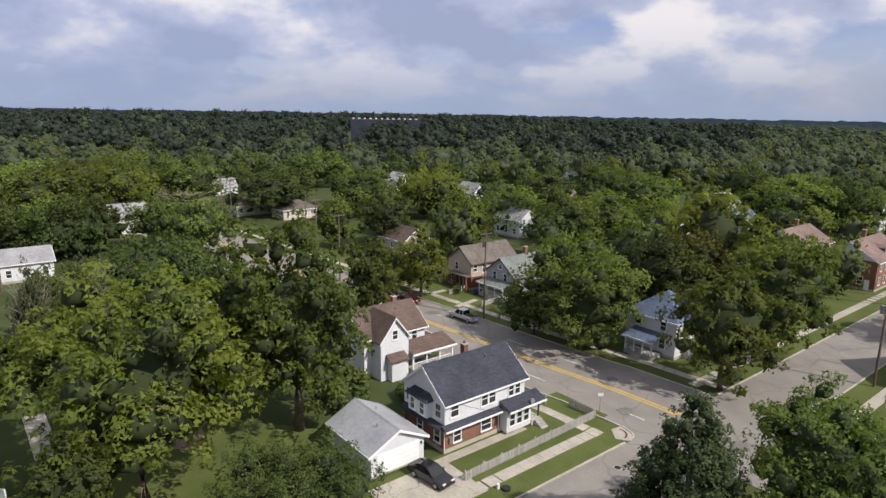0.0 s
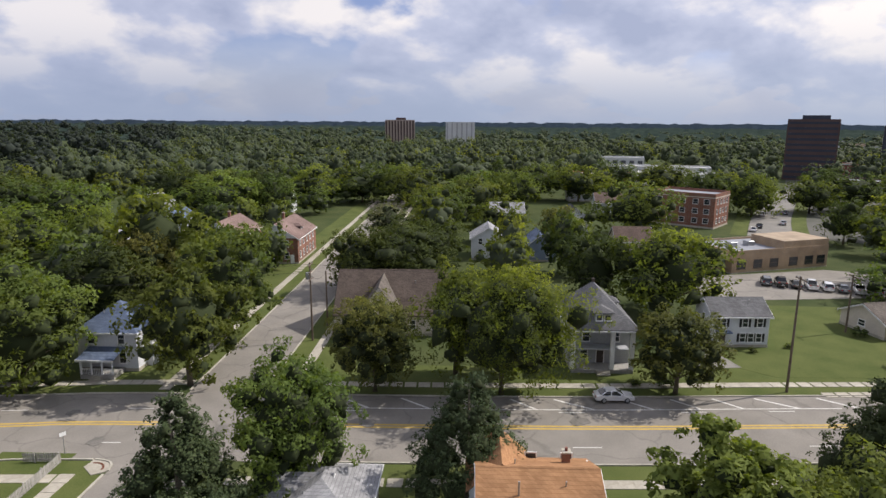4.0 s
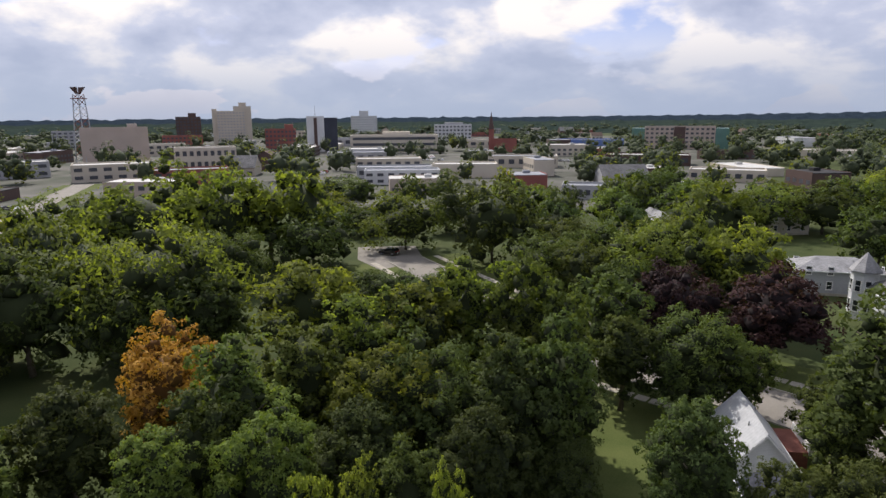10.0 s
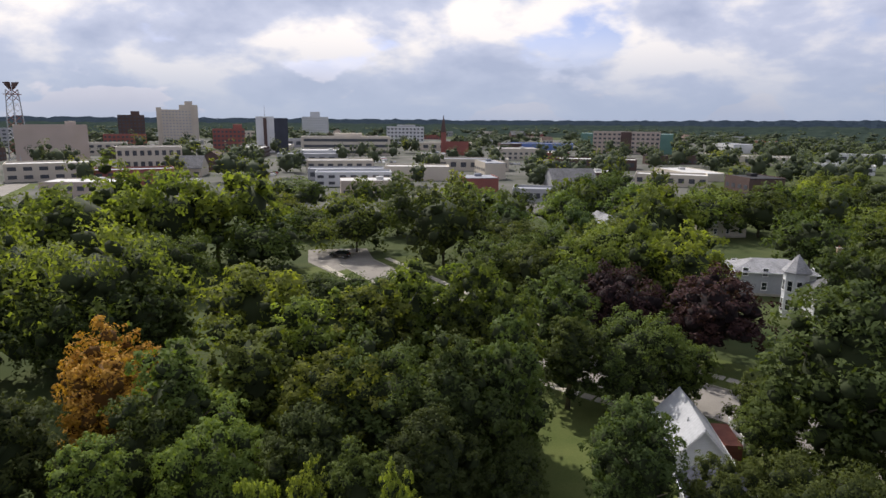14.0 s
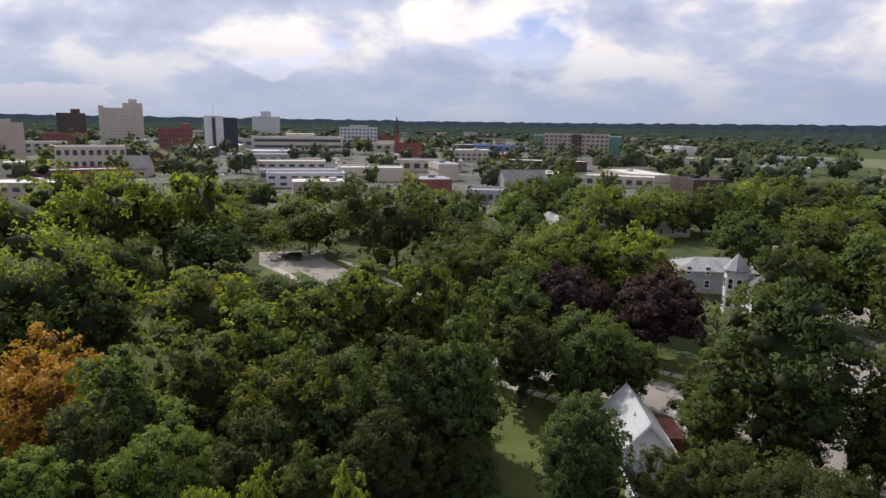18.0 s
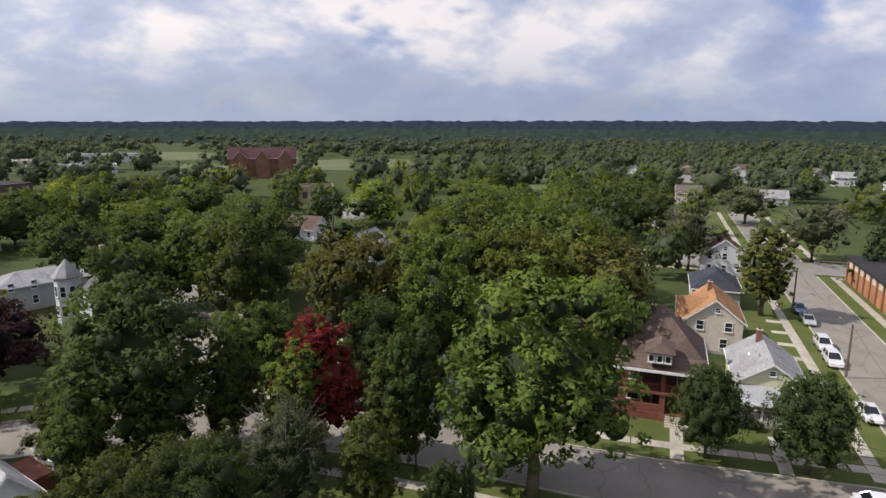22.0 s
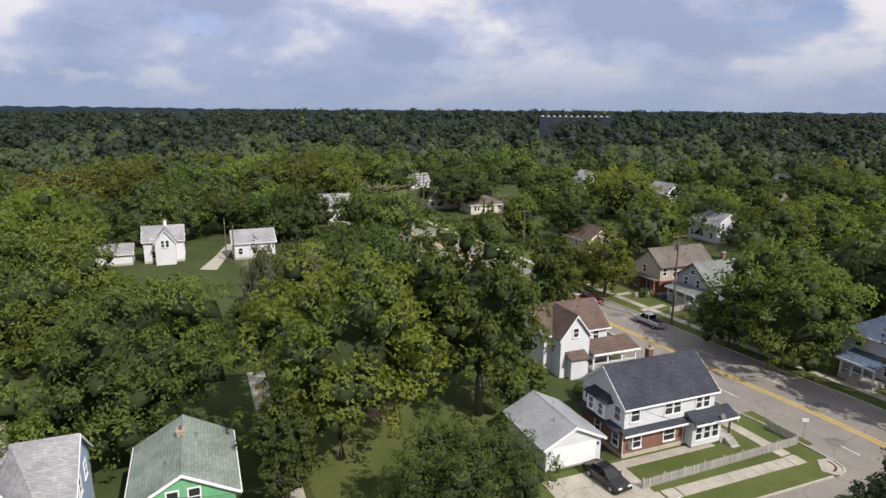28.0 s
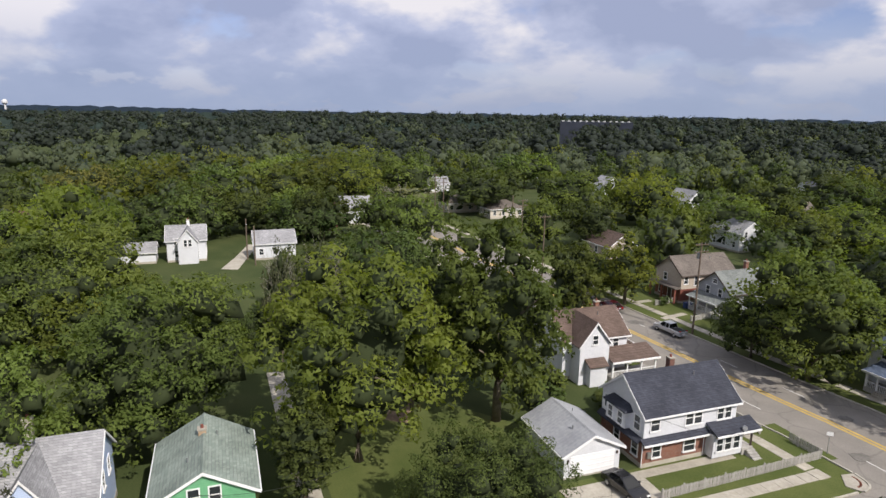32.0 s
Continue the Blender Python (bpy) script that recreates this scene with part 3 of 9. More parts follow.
def door(parent, m, w=0.95, h=2.05, leaf=TRIM_DARK, frame_mat=TRIM):
    f = Mesh().box(-w / 2 - 0.1, -w / 2, -0.06, 0.02, 0, h + 0.1).box(w / 2, w / 2 + 0.1, -0.06, 0.02, 0, h + 0.1).box(-w / 2, w / 2, -0.06, 0.02, h, h + 0.1)
    d = part("door", Mesh().box(-w / 2, w / 2, -0.03, 0.015, 0, h), leaf, parent, at=m)
    part("frame", f, frame_mat, d)
    part("handle", Mesh().box(w / 2 - 0.14, w / 2 - 0.08, -0.07, -0.03, 0.95, 1.05), METAL, d, "metal door handle")
    return d


def roof_gable(parent, L, W, eave, rise, material, over=0.4, end=0.3, name="roof", thick=0.16, trim=TRIM):
    """Two slopes with a ridge along local x, with bargeboards along the gables and a fascia."""
    s = rise / (W / 2)
    hw = W / 2 + over
    ez = eave - over * s
    rz = eave + rise
    r = part(name, Mesh().extrude_x([(-hw, ez + 0.01), (0, rz + 0.01), (hw, ez + 0.01), (hw, ez + thick), (0, rz + thick), (-hw, ez + thick)], -L / 2 - end, L / 2 + end), material, parent)
    for x in (-L / 2 - end - 0.06, L / 2 + end + 0.003):
        part("bargeboard", Mesh().extrude_x([(-hw - 0.04, ez - 0.14), (0, rz - 0.14), (hw + 0.04, ez - 0.14), (hw + 0.04, ez + 0.10), (0, rz + 0.10), (-hw - 0.04, ez + 0.10)], x, x + 0.057), trim, r)
    for y0, y1 in ((-hw - 0.09, -hw - 0.003), (hw + 0.003, hw + 0.09)):
        part("gutter", Mesh().box(-L / 2 - end, L / 2 + end, y0, y1, ez - 0.06, ez + 0.10), trim, r)
    cap = Mesh().extrude_x([(-0.16, rz + thick - 0.16 * s + 0.02), (0, rz + thick + 0.05), (0.16, rz + thick - 0.16 * s + 0.02), (0, rz + thick - 0.02)][::-1], -L / 2 - end, L / 2 + end)
    part("ridge_cap", cap, material, r)
    return r


def roof_hip(parent, L, W, eave, rise, material, over=0.5, name="roof", trim=TRIM, flat=0.0):
    """Four slopes; the ridge runs along local x where L is the longer side. flat: width of a cut-off top."""
    a, b = L / 2 + over, W / 2 + over
    k = min(L, W) / 2 + over
    ez = eave - over * rise / (min(L, W) / 2)
    rx, ry = max(a - k, flat / 2, 0.05), max(b - k, flat / 2, 0.05)
    base = [(-a, -b), (a, -b), (a, b), (-a, b)]
    top = [(-rx, -ry), (rx, -ry), (rx, ry), (-rx, ry)]
    r = part(name, Mesh().loft([[(x, y, ez) for x, y in base], [(x, y, ez + 0.14) for x, y in base], [(x, y, eave + rise) for x, y in top]]), material, parent)
    f = Mesh()
    f.box(-a - 0.08, a + 0.08, -b - 0.09, -b - 0.003, ez - 0.08, ez + 0.12).box(-a - 0.08, a + 0.08, b + 0.003, b + 0.09, ez - 0.08, ez + 0.12)
    f.box(-a - 0.09, -a - 0.003, -b, b, ez - 0.08, ez + 0.12).box(a + 0.003, a + 0.09, -b, b, ez - 0.08, ez + 0.12)
    part("gutter", f, trim, r)
    return r


def roof_flat(parent, L, W, top, material, wall, high=0.5, name="roof"):
    r = part(name, Mesh().box(-L / 2 + 0.25, L / 2 - 0.25, -W / 2 + 0.25, W / 2 - 0.25, top - 0.2, top + 0.02), material, parent)
    p = Mesh()
    for x0, x1, y0, y1 in ((-L / 2, L / 2, -W / 2, -W / 2 + 0.25), (-L / 2, L / 2, W / 2 - 0.25, W / 2), (-L / 2, -L / 2 + 0.25, -W / 2 + 0.25, W / 2 - 0.25), (L / 2 - 0.25, L / 2, -W / 2 + 0.25, W / 2 - 0.25)):
        p.box(x0, x1, y0, y1, top - 0.005, top + high)
    part("parapet", p, wall, r)
    return r


def walls(parent, L, W, eave, rise, material, gable=True, base=0.45, foundation=CONCRETE, lower=None, split=0.0):
    """The body of a house over its foundation; lower: another wall material up to the height split."""
    part("foundation", Mesh().box(-L / 2 - 0.04, L / 2 + 0.04, -W / 2 - 0.04, W / 2 + 0.04, 0, base), foundation, parent)
    z = base
    if lower:
        part("lower_wall", Mesh().box(-L / 2, L / 2, -W / 2, W / 2, base, split), lower, parent)
        z = split
    o = 0.03 if lower else 0
    if gable:
        p = [(-W / 2 - o, z), (W / 2 + o, z), (W / 2 + o, eave), (0, eave + rise), (-W / 2 - o, eave)]
        m = Mesh().extrude_x(p, -L / 2 - o, L / 2 + o)
    else:
        m = Mesh().box(-L / 2 - o, L / 2 + o, -W / 2 - o, W / 2 + o, z, eave)
    return part("wall", m, material, parent)


def chimney(parent, x, y, z0, z1, material=BRICK_RED, w=0.6):
    c = part("chimney", Mesh().box(x - w / 2, x + w / 2, y - w / 2, y + w / 2, z0, z1), material, parent)
    part("cap", Mesh().box(x - w / 2 - 0.07, x + w / 2 + 0.07, y - w / 2 - 0.07, y + w / 2 + 0.07, z1 + 0.002, z1 + 0.12), CONCRETE, c)
    part("flue", Mesh().tube((x, y, z1 + 0.122), (x, y, z1 + 0.4), 0.13, 0.12), TRIM_RED, c)
    return c


def auto_windows(L, W, eave, base):
    """Evenly spaced sashes on every side, one row a storey."""
    res = []
    rows = [base + 0.75] + ([base + 3.4] if eave > 4.4 else [])
    for side, run in (("f", L), ("b", L), ("l", W), ("r", W)):
        n = max(1, int(run / 2.9))
        for z in rows:
            res += [(side, run * ((i + 0.5) / n - 0.5), z, 0.85, 1.35) for i in range(n)]
    return res


def wing(parent, x0, x1, y0, y1, eave, rise, wall, roof, base=0.0, trim=TRIM, over=0.3, front=0.3):
    """A gabled wing whose ridge runs along local y, its gable at y0."""
    cx, hw = (x0 + x1) / 2, (x1 - x0) / 2
    s = rise / hw
    w = part("wing_wall", Mesh().extrude_y([(x0, base), (x1, base), (x1, eave), (cx, eave + rise), (x0, eave)], y0, y1), wall, parent)
    e = eave - over * s
    r = part("wing_roof", Mesh().extrude_y([(x0 - over, e + 0.01), (cx, eave + rise + 0.01), (x1 + over, e + 0.01), (x1 + over, e + 0.15), (cx, eave + rise + 0.15), (x0 - over, e + 0.15)], y0 - front, y1), roof, parent)
    part("bargeboard", Mesh().extrude_y([(x0 - over - 0.03, e - 0.14), (cx, eave + rise - 0.14), (x1 + over + 0.03, e - 0.14), (x1 + over + 0.03, e + 0.1), (cx, eave + rise + 0.1), (x0 - over - 0.03, e + 0.1)], y0 - front - 0.06, y0 - front - 0.003), trim, r)
    return w


def dormer(parent, x0, x1, y0, y1, z0, z1, rise, wall, roof, n=2, frames=TRIM, at=None):
    """A small hipped dormer facing -y with n windows."""
    d = part("dormer", Mesh().box(x0, x1, y0, y1, z0, z1), wall, parent, at=at)
    cx = (x0 + x1) / 2
    part("dormer_roof", Mesh().loft([[(x0 - 0.3, y0 - 0.35, z1), (x1 + 0.3, y0 - 0.35, z1), (x1 + 0.3, y1, z1), (x0 - 0.3, y1, z1)], [(x0 - 0.3, y0 - 0.35, z1 + 0.1), (x1 + 0.3, y0 - 0.35, z1 + 0.1), (x1 + 0.3, y1, z1 + 0.1), (x0 - 0.3, y1, z1 + 0.1)],
         [(cx - 0.1, y0 + 0.6, z1 + rise), (cx + 0.1, y0 + 0.6, z1 + rise), (cx + 0.1, y1, z1 + rise), (cx - 0.1, y1, z1 + rise)]]), roof, d)
    for i in range(n):
        window(d, pose(x0 + (x1 - x0) * (i + 0.5) / n, y0, z0 + 0.22), (x1 - x0) / n - 0.4, z1 - z0 - 0.5, frames, bar=False)
    return d


def house(label, x, y, ang, L, W, eave, rise, wall, roof, hip=False, wins=(), doors=(), stack=None, trim=TRIM, base=0.45, lower=None, split=0.0,
          found=CONCRETE, frames=TRIM, over=0.4, auto=False, name="house", group="houses along the streets", flat=0.0, brick=BRICK_RED):
    """wins: (side, along, sill height, width, height); doors: (side, along)."""
    h = thing(name, x, y, ang, label, name.replace("_", " "), group)
    walls(h, L, W, eave, rise, wall, not hip, base, found, lower, split)
    (roof_hip(h, L, W, eave, rise, roof, over, trim=trim, flat=flat) if hip else roof_gable(h, L, W, eave, rise, roof, over, trim=trim))
    o = 0.03 if lower else 0.0
    for s, a, z, w, t in list(wins) + (auto_windows(L, W, eave, base) if auto else []):
        window(h, side_pose(s, L, W, a, z, o), w, t, frames)
    if math.hypot(x, y) < 140 and L > 7:
        for vx, vy in ((-L * 0.22, W * 0.16), (L * 0.18, -W * 0.14)):
            zr = eave + rise * (1 - abs(vy) / (W / 2)) if not hip else eave + rise * 0.55
            part("vent_pipe", Mesh().tube((vx, vy, zr - 0.2), (vx, vy, zr + 0.55), 0.06, 0.06, 7), METAL, h, "thin metal vent pipe")
    for s, a in doors:
        door(h, side_pose(s, L, W, a, base, 0.0))
    if stack:
        chimney(h, *stack, brick)
    return h


def porch(parent, x0, x1, y0, y1, floor, top, posts, material=TRIM, roof=SH_GREY, slope=0.5, side="f", rail=True, steps=None, step_mat=CONCRETE, at=None):
    """A lean-to porch in front of the wall at y1; the roof falls to y0."""
    p = part("porch_floor", Mesh().box(x0, x1, y0, y1 - 0.01, 0, floor), WOOD_GREY, parent, at=at)
    r = part("porch_roof", Mesh().extrude_x([(y0 - 0.35, top), (y1 - 0.005, top + slope), (y1 - 0.005, top + slope + 0.14), (y0 - 0.35, top + 0.14)], x0 - 0.25, x1 + 0.25), roof, parent, at=at)
    part("fascia", Mesh().box(x0 - 0.25, x1 + 0.25, y0 - 0.44, y0 - 0.353, top - 0.1, top + 0.15), material, r)
    part("beam", Mesh().box(x0, x1, y0 + 0.02, y0 + 0.2, top - 0.22, top - 0.002), material, r)
    for i in range(posts):
        px = x0 + 0.12 + (x1 - x0 - 0.24) * i / max(posts - 1, 1)
        part("post", Mesh().bevel_box(px - 0.09, px + 0.09, y0 + 0.03, y0 + 0.21, floor + 0.002, top - 0.222, 0.02), material, parent, at=at)
    if rail:
        part("rail", Mesh().box(x0 + 0.1, x1 - 0.1, y0 + 0.08, y0 + 0.15, floor + 0.75, floor + 0.83), material, p)
        n = int((x1 - x0) / 0.22)
        rod = Mesh().box(-0.02, 0.02, -0.015, 0.015, 0.002, 0.748).data("baluster", material)
        for i in range(n):
            bx = x0 + 0.15 + i * (x1 - x0 - 0.3) / max(n - 1, 1)
            part("baluster", rod, None, p, at=pose(bx, y0 + 0.115, floor))
    if steps is not None:
        n = max(2, round(floor / 0.18))
        for i in range(n):
            part("step", Mesh().box(steps - 0.75, steps + 0.75, y0 - 0.003 - 0.3 * (i + 1), y0 - 0.006 - 0.3 * i, 0, floor * (n - i) / (n + 1)), step_mat, p)
    return p


# ---- trees ----


def unit_sphere(n):
    i = np.arange(n) + 0.5
    z = 1 - 2 * i / n
    a = math.pi * (1 + 5 ** 0.5) * i
    s = np.sqrt(1 - z * z)
    return np.stack([s * np.cos(a), s * np.sin(a), z], 1)


def blob_data(sub):
    bm = bmesh.new()
    bmesh.ops.create_icosphere(bm, subdivisions=sub, radius=1)
    v = np.array([p.co[:] for p in bm.verts])
    f = np.array([[q.index for q in face.verts] for face in bm.faces])
    bm.free()
    return v, f


BLOB = {1: blob_data(1), 2: blob_data(2)}


def crown_lobes(rng, shape, n, h, r):
    """Centres and radii of the clumps of a crown of height h and radius r."""
    if shape == "cone":
        k = rng.random(n) ** 0.75
        z = h * (0.12 + 0.84 * (1 - k))
        spread = r * (0.12 + 0.80 * k)
        a = rng.random(n) * 2 * math.pi
        c = np.stack([spread * np.cos(a), spread * np.sin(a), z], 1)
        return c, r * (0.13 + 0.24 * k) * rng.uniform(0.8, 1.2, n)
    lo, hi = {"round": (0.11, 0.99), "skirt": (0.03, 0.99), "tall": (0.08, 1.0), "wide": (0.15, 0.97), "dense": (0.06, 0.98)}[shape]
    d = unit_sphere(n) + rng.normal(0, 0.18, (n, 3))
    d /= np.linalg.norm(d, axis=1)[:, None]
    level = np.linalg.norm(d[:, :2], axis=1) + 1e-6
    full = np.where(d[:, 2] < 0, np.sqrt(np.clip(1 - np.abs(d[:, 2]) ** 4, 0, 1)), np.sqrt(np.clip(1 - np.abs(d[:, 2]) ** 2.2, 0, 1)))
    d[:, :2] *= (full / level)[:, None]
    rad = rng.uniform(0.19, 0.35, n) if shape != "dense" else rng.uniform(0.26, 0.36, n)
    reach = rng.uniform(0.52, 0.86, n) if shape != "dense" else rng.uniform(0.70, 0.76, n)
    turn = np.arctan2(d[:, 1], d[:, 0])
    reach = reach * (1 + (0.04 if shape == "dense" else 0.12) * np.sin(2 * turn + rng.random() * 6.3) + 0.06 * np.sin(3 * turn + rng.random() * 6.3))
    zc, zs = h * (lo + hi) / 2, h * (hi - lo) / 2
    width = np.where(d[:, 2] < 0, 0.95, 1.0)
    if shape == "tall":
        width = width * (1 - 0.5 * np.clip(d[:, 2], 0, 1))
    c = np.stack([d[:, 0] * r * reach * width, d[:, 1] * r * reach * width, zc + d[:, 2] * zs * (reach * 0.95)], 1)
    return c, rad * r


def crown_arrays(rng, shape, lobes, leaves, size, h, r, sub, drop=0.15, clumps=120, core=0.46, soft=0.1):
    """Leaf sprays gathered in small clumps over the boughs, and dark inner bodies standing in for shade."""
    c, rad = crown_lobes(rng, shape, lobes, h, r)
    squash = np.array([1, 1, 0.9])
    per = rng.choice(lobes, clumps * 3, p=rad ** 2 / (rad ** 2).sum())
    d = rng.normal(0, 1, (clumps * 3, 3)) + np.array([0, 0, 0.4])
    d /= np.linalg.norm(d, axis=1)[:, None]
    q = c[per] + d * (rad[per] * rng.uniform(0.84, 1.16, clumps * 3))[:, None] * squash
    keep = np.ones(len(q), bool)
    for k in range(lobes):
        e = (q - c[k]) / squash
        keep &= ~(((e ** 2).sum(1) < (0.74 * rad[k]) ** 2) & (per != k))
    q, d = q[keep][:clumps], d[keep][:clumps]
    q = np.concatenate([q, c + np.array([0, 0, 0.15]) * rad[:, None]])
    d = np.concatenate([d, np.tile([0.0, 0.0, 1.0], (lobes, 1))])
    puff = r * 1.9 / math.sqrt(len(q)) * rng.uniform(0.65, 1.35, len(q))
    puff[-lobes:] = rad * 0.74
    own = rng.choice(len(q), leaves, p=puff ** 2 / (puff ** 2).sum())
    e = rng.normal(0, 1, (leaves, 3)) + d[own] * 0.75 + np.array([0, 0, 0.5])
    e /= np.linalg.norm(e, axis=1)[:, None]
    p = q[own] + e * (puff[own] * rng.uniform(0.55, 1.15, leaves))[:, None] * np.array([1, 1, 0.85])
    n = len(p)
    nrm = e + rng.normal(0, 0.5, (n, 3)) + np.array([0, 0, 0.3])
    nrm /= np.linalg.norm(nrm, axis=1)[:, None]
    t = np.cross(nrm, rng.normal(0, 1, (n, 3)))
    t /= np.linalg.norm(t, axis=1)[:, None] + 1e-9
    b = np.cross(nrm, t)
    s = (size * rng.uniform(0.65, 1.3, n))[:, None]
    sag = nrm * s * -drop
    lv = np.stack([p - t * s * 0.5 + b * s * 0.36, p - t * s * 0.5 - b * s * 0.36, p + t * s * 0.6 + sag], 1).reshape(-1, 3)
    lf = np.arange(n)[:, None] * 3 + [0, 1, 2]
    bv, bf = BLOB[sub]
    shape_noise = 1 + rng.normal(0, 0.28 if core < 0.6 else 0.12, (lobes, len(bv)))
    cv = (c[:, None, :] + bv[None] * (rad[:, None] * (0.5 if shape == "cone" else core) * shape_noise)[:, :, None] * squash).reshape(-1, 3)
    cf = (np.arange(lobes)[:, None, None] * len(bv) + bf[None]).reshape(-1, 3)
    # added ellipsoid that blocks sun through the crown and darkens its gaps
    inner = (bv * (np.array([0.56 * r, 0.56 * r, 0.29 * h]) * (1 + rng.normal(0, 0.08, len(bv)))[:, None]) + np.array([0, 0, 0.5 * h])) if shape != "cone" else np.zeros((0, 3))
    cf = np.concatenate([cf, bf + len(cv)]) if len(inner) else cf
    cv = np.concatenate([cv, inner])
    # leaves turn with the bough that carries them, so light falls on them clump by clump
    turn_to = d[own] * 0.4 + e * 0.8 + nrm * 0.45
    out = p - np.array([0, 0, 0.42 * h])
    turn_to = turn_to / np.linalg.norm(turn_to, axis=1)[:, None] * (1 - soft) + out / np.linalg.norm(out, axis=1)[:, None] * soft
    turn_to /= np.linalg.norm(turn_to, axis=1)[:, None]
    cn = np.tile(bv / np.linalg.norm(bv, axis=1)[:, None], (lobes, 1))
    return lv, lf, cv, cf, np.concatenate([np.repeat(turn_to, 3, 0), cn] + ([bv] if len(inner) else []))


def tri_mesh(name, v, f, mats, index=None, normals=None):
    me = bpy.data.meshes.new(name)
    me.vertices.add(len(v))
    me.vertices.foreach_set("co", np.asarray(v, np.float32).ravel())
    me.loops.add(len(f) * 3)
    me.loops.foreach_set("vertex_index", np.asarray(f, np.int32).ravel())
    me.polygons.add(len(f))
    me.polygons.foreach_set("loop_start", np.arange(len(f), dtype=np.int32) * 3)
    for m in mats:
        me.materials.append(m)
    if index is not None:
        me.polygons.foreach_set("material_index", np.asarray(index, np.int32))
    me.polygons.foreach_set("use_smooth", np.full(len(f), normals is not None))
    me.update(calc_edges=True)
    if normals is not None:
        me.normals_split_custom_set_from_vertices(np.asarray(normals, np.float32))
    return me


SHAPES = dict(M="round", g="round", y="round", d="round", b="dense", c="cone", p="tall", o="round", m="dense", R="tall", l="wide", s="dense", r="dense", w="wide", t="tall")
COMMON = dict(M="full-crowned mid-green maple tree", g="green deciduous tree in full leaf", y="yellow-green deciduous tree in full leaf", d="dark green deciduous tree in full leaf",
              b="olive-brown tree beginning to turn", c="dark green spruce with a pointed crown", p="blue-green tall tree with dense foliage",
              o="orange autumn-leaved tree among green ones", m="dark maroon-leaved maple tree", R="bright red autumn maple tree",
              l="bright lime-green maple tree", s="small dark green street tree on the verge", r="round dense dark green tree",
              w="large green walnut tree with long leaves", t="sparse grey-green tree with bare twigs")
PROTO = {}
H0, R0 = 16.0, 7.0


def tree_data(kind, level, variant, R=R0):
    """Crown and trunk meshes of a tree 16 m high and 14 m across, in one of three degrees of detail."""
    key = (kind, level, variant, R)
    if key in PROTO:
        return PROTO[key]
    rng = np.random.default_rng(sum(ord(ch) for ch in kind) * 31 + level * 7 + variant)
    shape = SHAPES[kind]
    if shape == "round" and not (kind == "y" and level in (0, 3)):
        shape = "skirt"
    lobes, leaves, size, sub = ((58, 11800, 0.34, 1), (40, 4900, 0.52, 1), (26, 1900, 0.80, 1), (64, 21500, 0.27, 1))[level]
    clumps = (280, 150, 84, 460)[level]
    if kind != "c":
        leaves, clumps, lobes = int(leaves * (R / R0) ** 0.7), int(clumps * (R / R0) ** 0.5), int(lobes * (1.6 if R < 5 else 1.0))
    if kind == "c":
        leaves, size, lobes, clumps = int(leaves * 1.1), size * 0.85, int(lobes * 1.6), int(clumps * 1.5)
    if kind == "w":
        leaves, size = int(leaves * 1.2), size * 1.15
    if kind == "t":
        leaves = int(leaves * 0.55)
    lv, lf, cv, cf, nv = crown_arrays(rng, shape, lobes, leaves, size, H0, R, sub, clumps=clumps, soft=(0.05, 0.15, 0.25, 0.05)[level])
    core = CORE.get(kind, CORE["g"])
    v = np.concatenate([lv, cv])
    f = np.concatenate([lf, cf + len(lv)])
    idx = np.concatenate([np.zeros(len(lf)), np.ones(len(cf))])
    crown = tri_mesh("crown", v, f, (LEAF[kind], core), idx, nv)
    m = Mesh()
    top = H0 * (0.86 if shape == "cone" else 0.62)
    bend = rng.normal(0, 0.25, (5, 2))
    pts = [(bend[i, 0] * i / 4, bend[i, 1] * i / 4, top * i / 4) for i in range(5)]
    m.path(pts, [0.42, 0.34, 0.28, 0.20, 0.08])
    if shape != "cone":
        for i in range((9, 6, 4, 11)[level]):
            a = i * 2.4 + rng.random()
            z = H0 * rng.uniform(0.16, 0.42)
            out = R * rng.uniform(0.45, 0.72)
            up = H0 * rng.uniform(0.12, 0.30)
            m.path([(0, 0, z), (out * 0.5 * math.cos(a), out * 0.5 * math.sin(a), z + up * 0.65), (out * math.cos(a), out * math.sin(a), z + up)], [0.17, 0.11, 0.04], 5)
    trunk = m.data("trunk", BARK, smooth=True)
    if kind == "t":
        tw = Mesh()
        for i in range(110):
            a, e = rng.random() * 6.28, rng.uniform(0.2, 1.2)
            s0 = Vector((R0 * 0.45 * math.cos(a), R0 * 0.45 * math.sin(a), H0 * rng.uniform(0.4, 0.85)))
            d = Vector((math.cos(a) * math.cos(e), math.sin(a) * math.cos(e), math.sin(e))) * rng.uniform(2.0, 4.2)
            tw.path([s0, s0 + d * 0.55 + Vector((0, 0, 0.2)), s0 + d], [0.035, 0.022, 0.01], 4)
        PROTO[key] = (crown, trunk, tw.data("bare_twig", mat("dead_twigs", (0.22, 0.20, 0.17), (0.30, 0.28, 0.24), 8, 0.9, 0)))
    else:
        PROTO[key] = (crown, trunk, None)
    return PROTO[key]


TREES = []


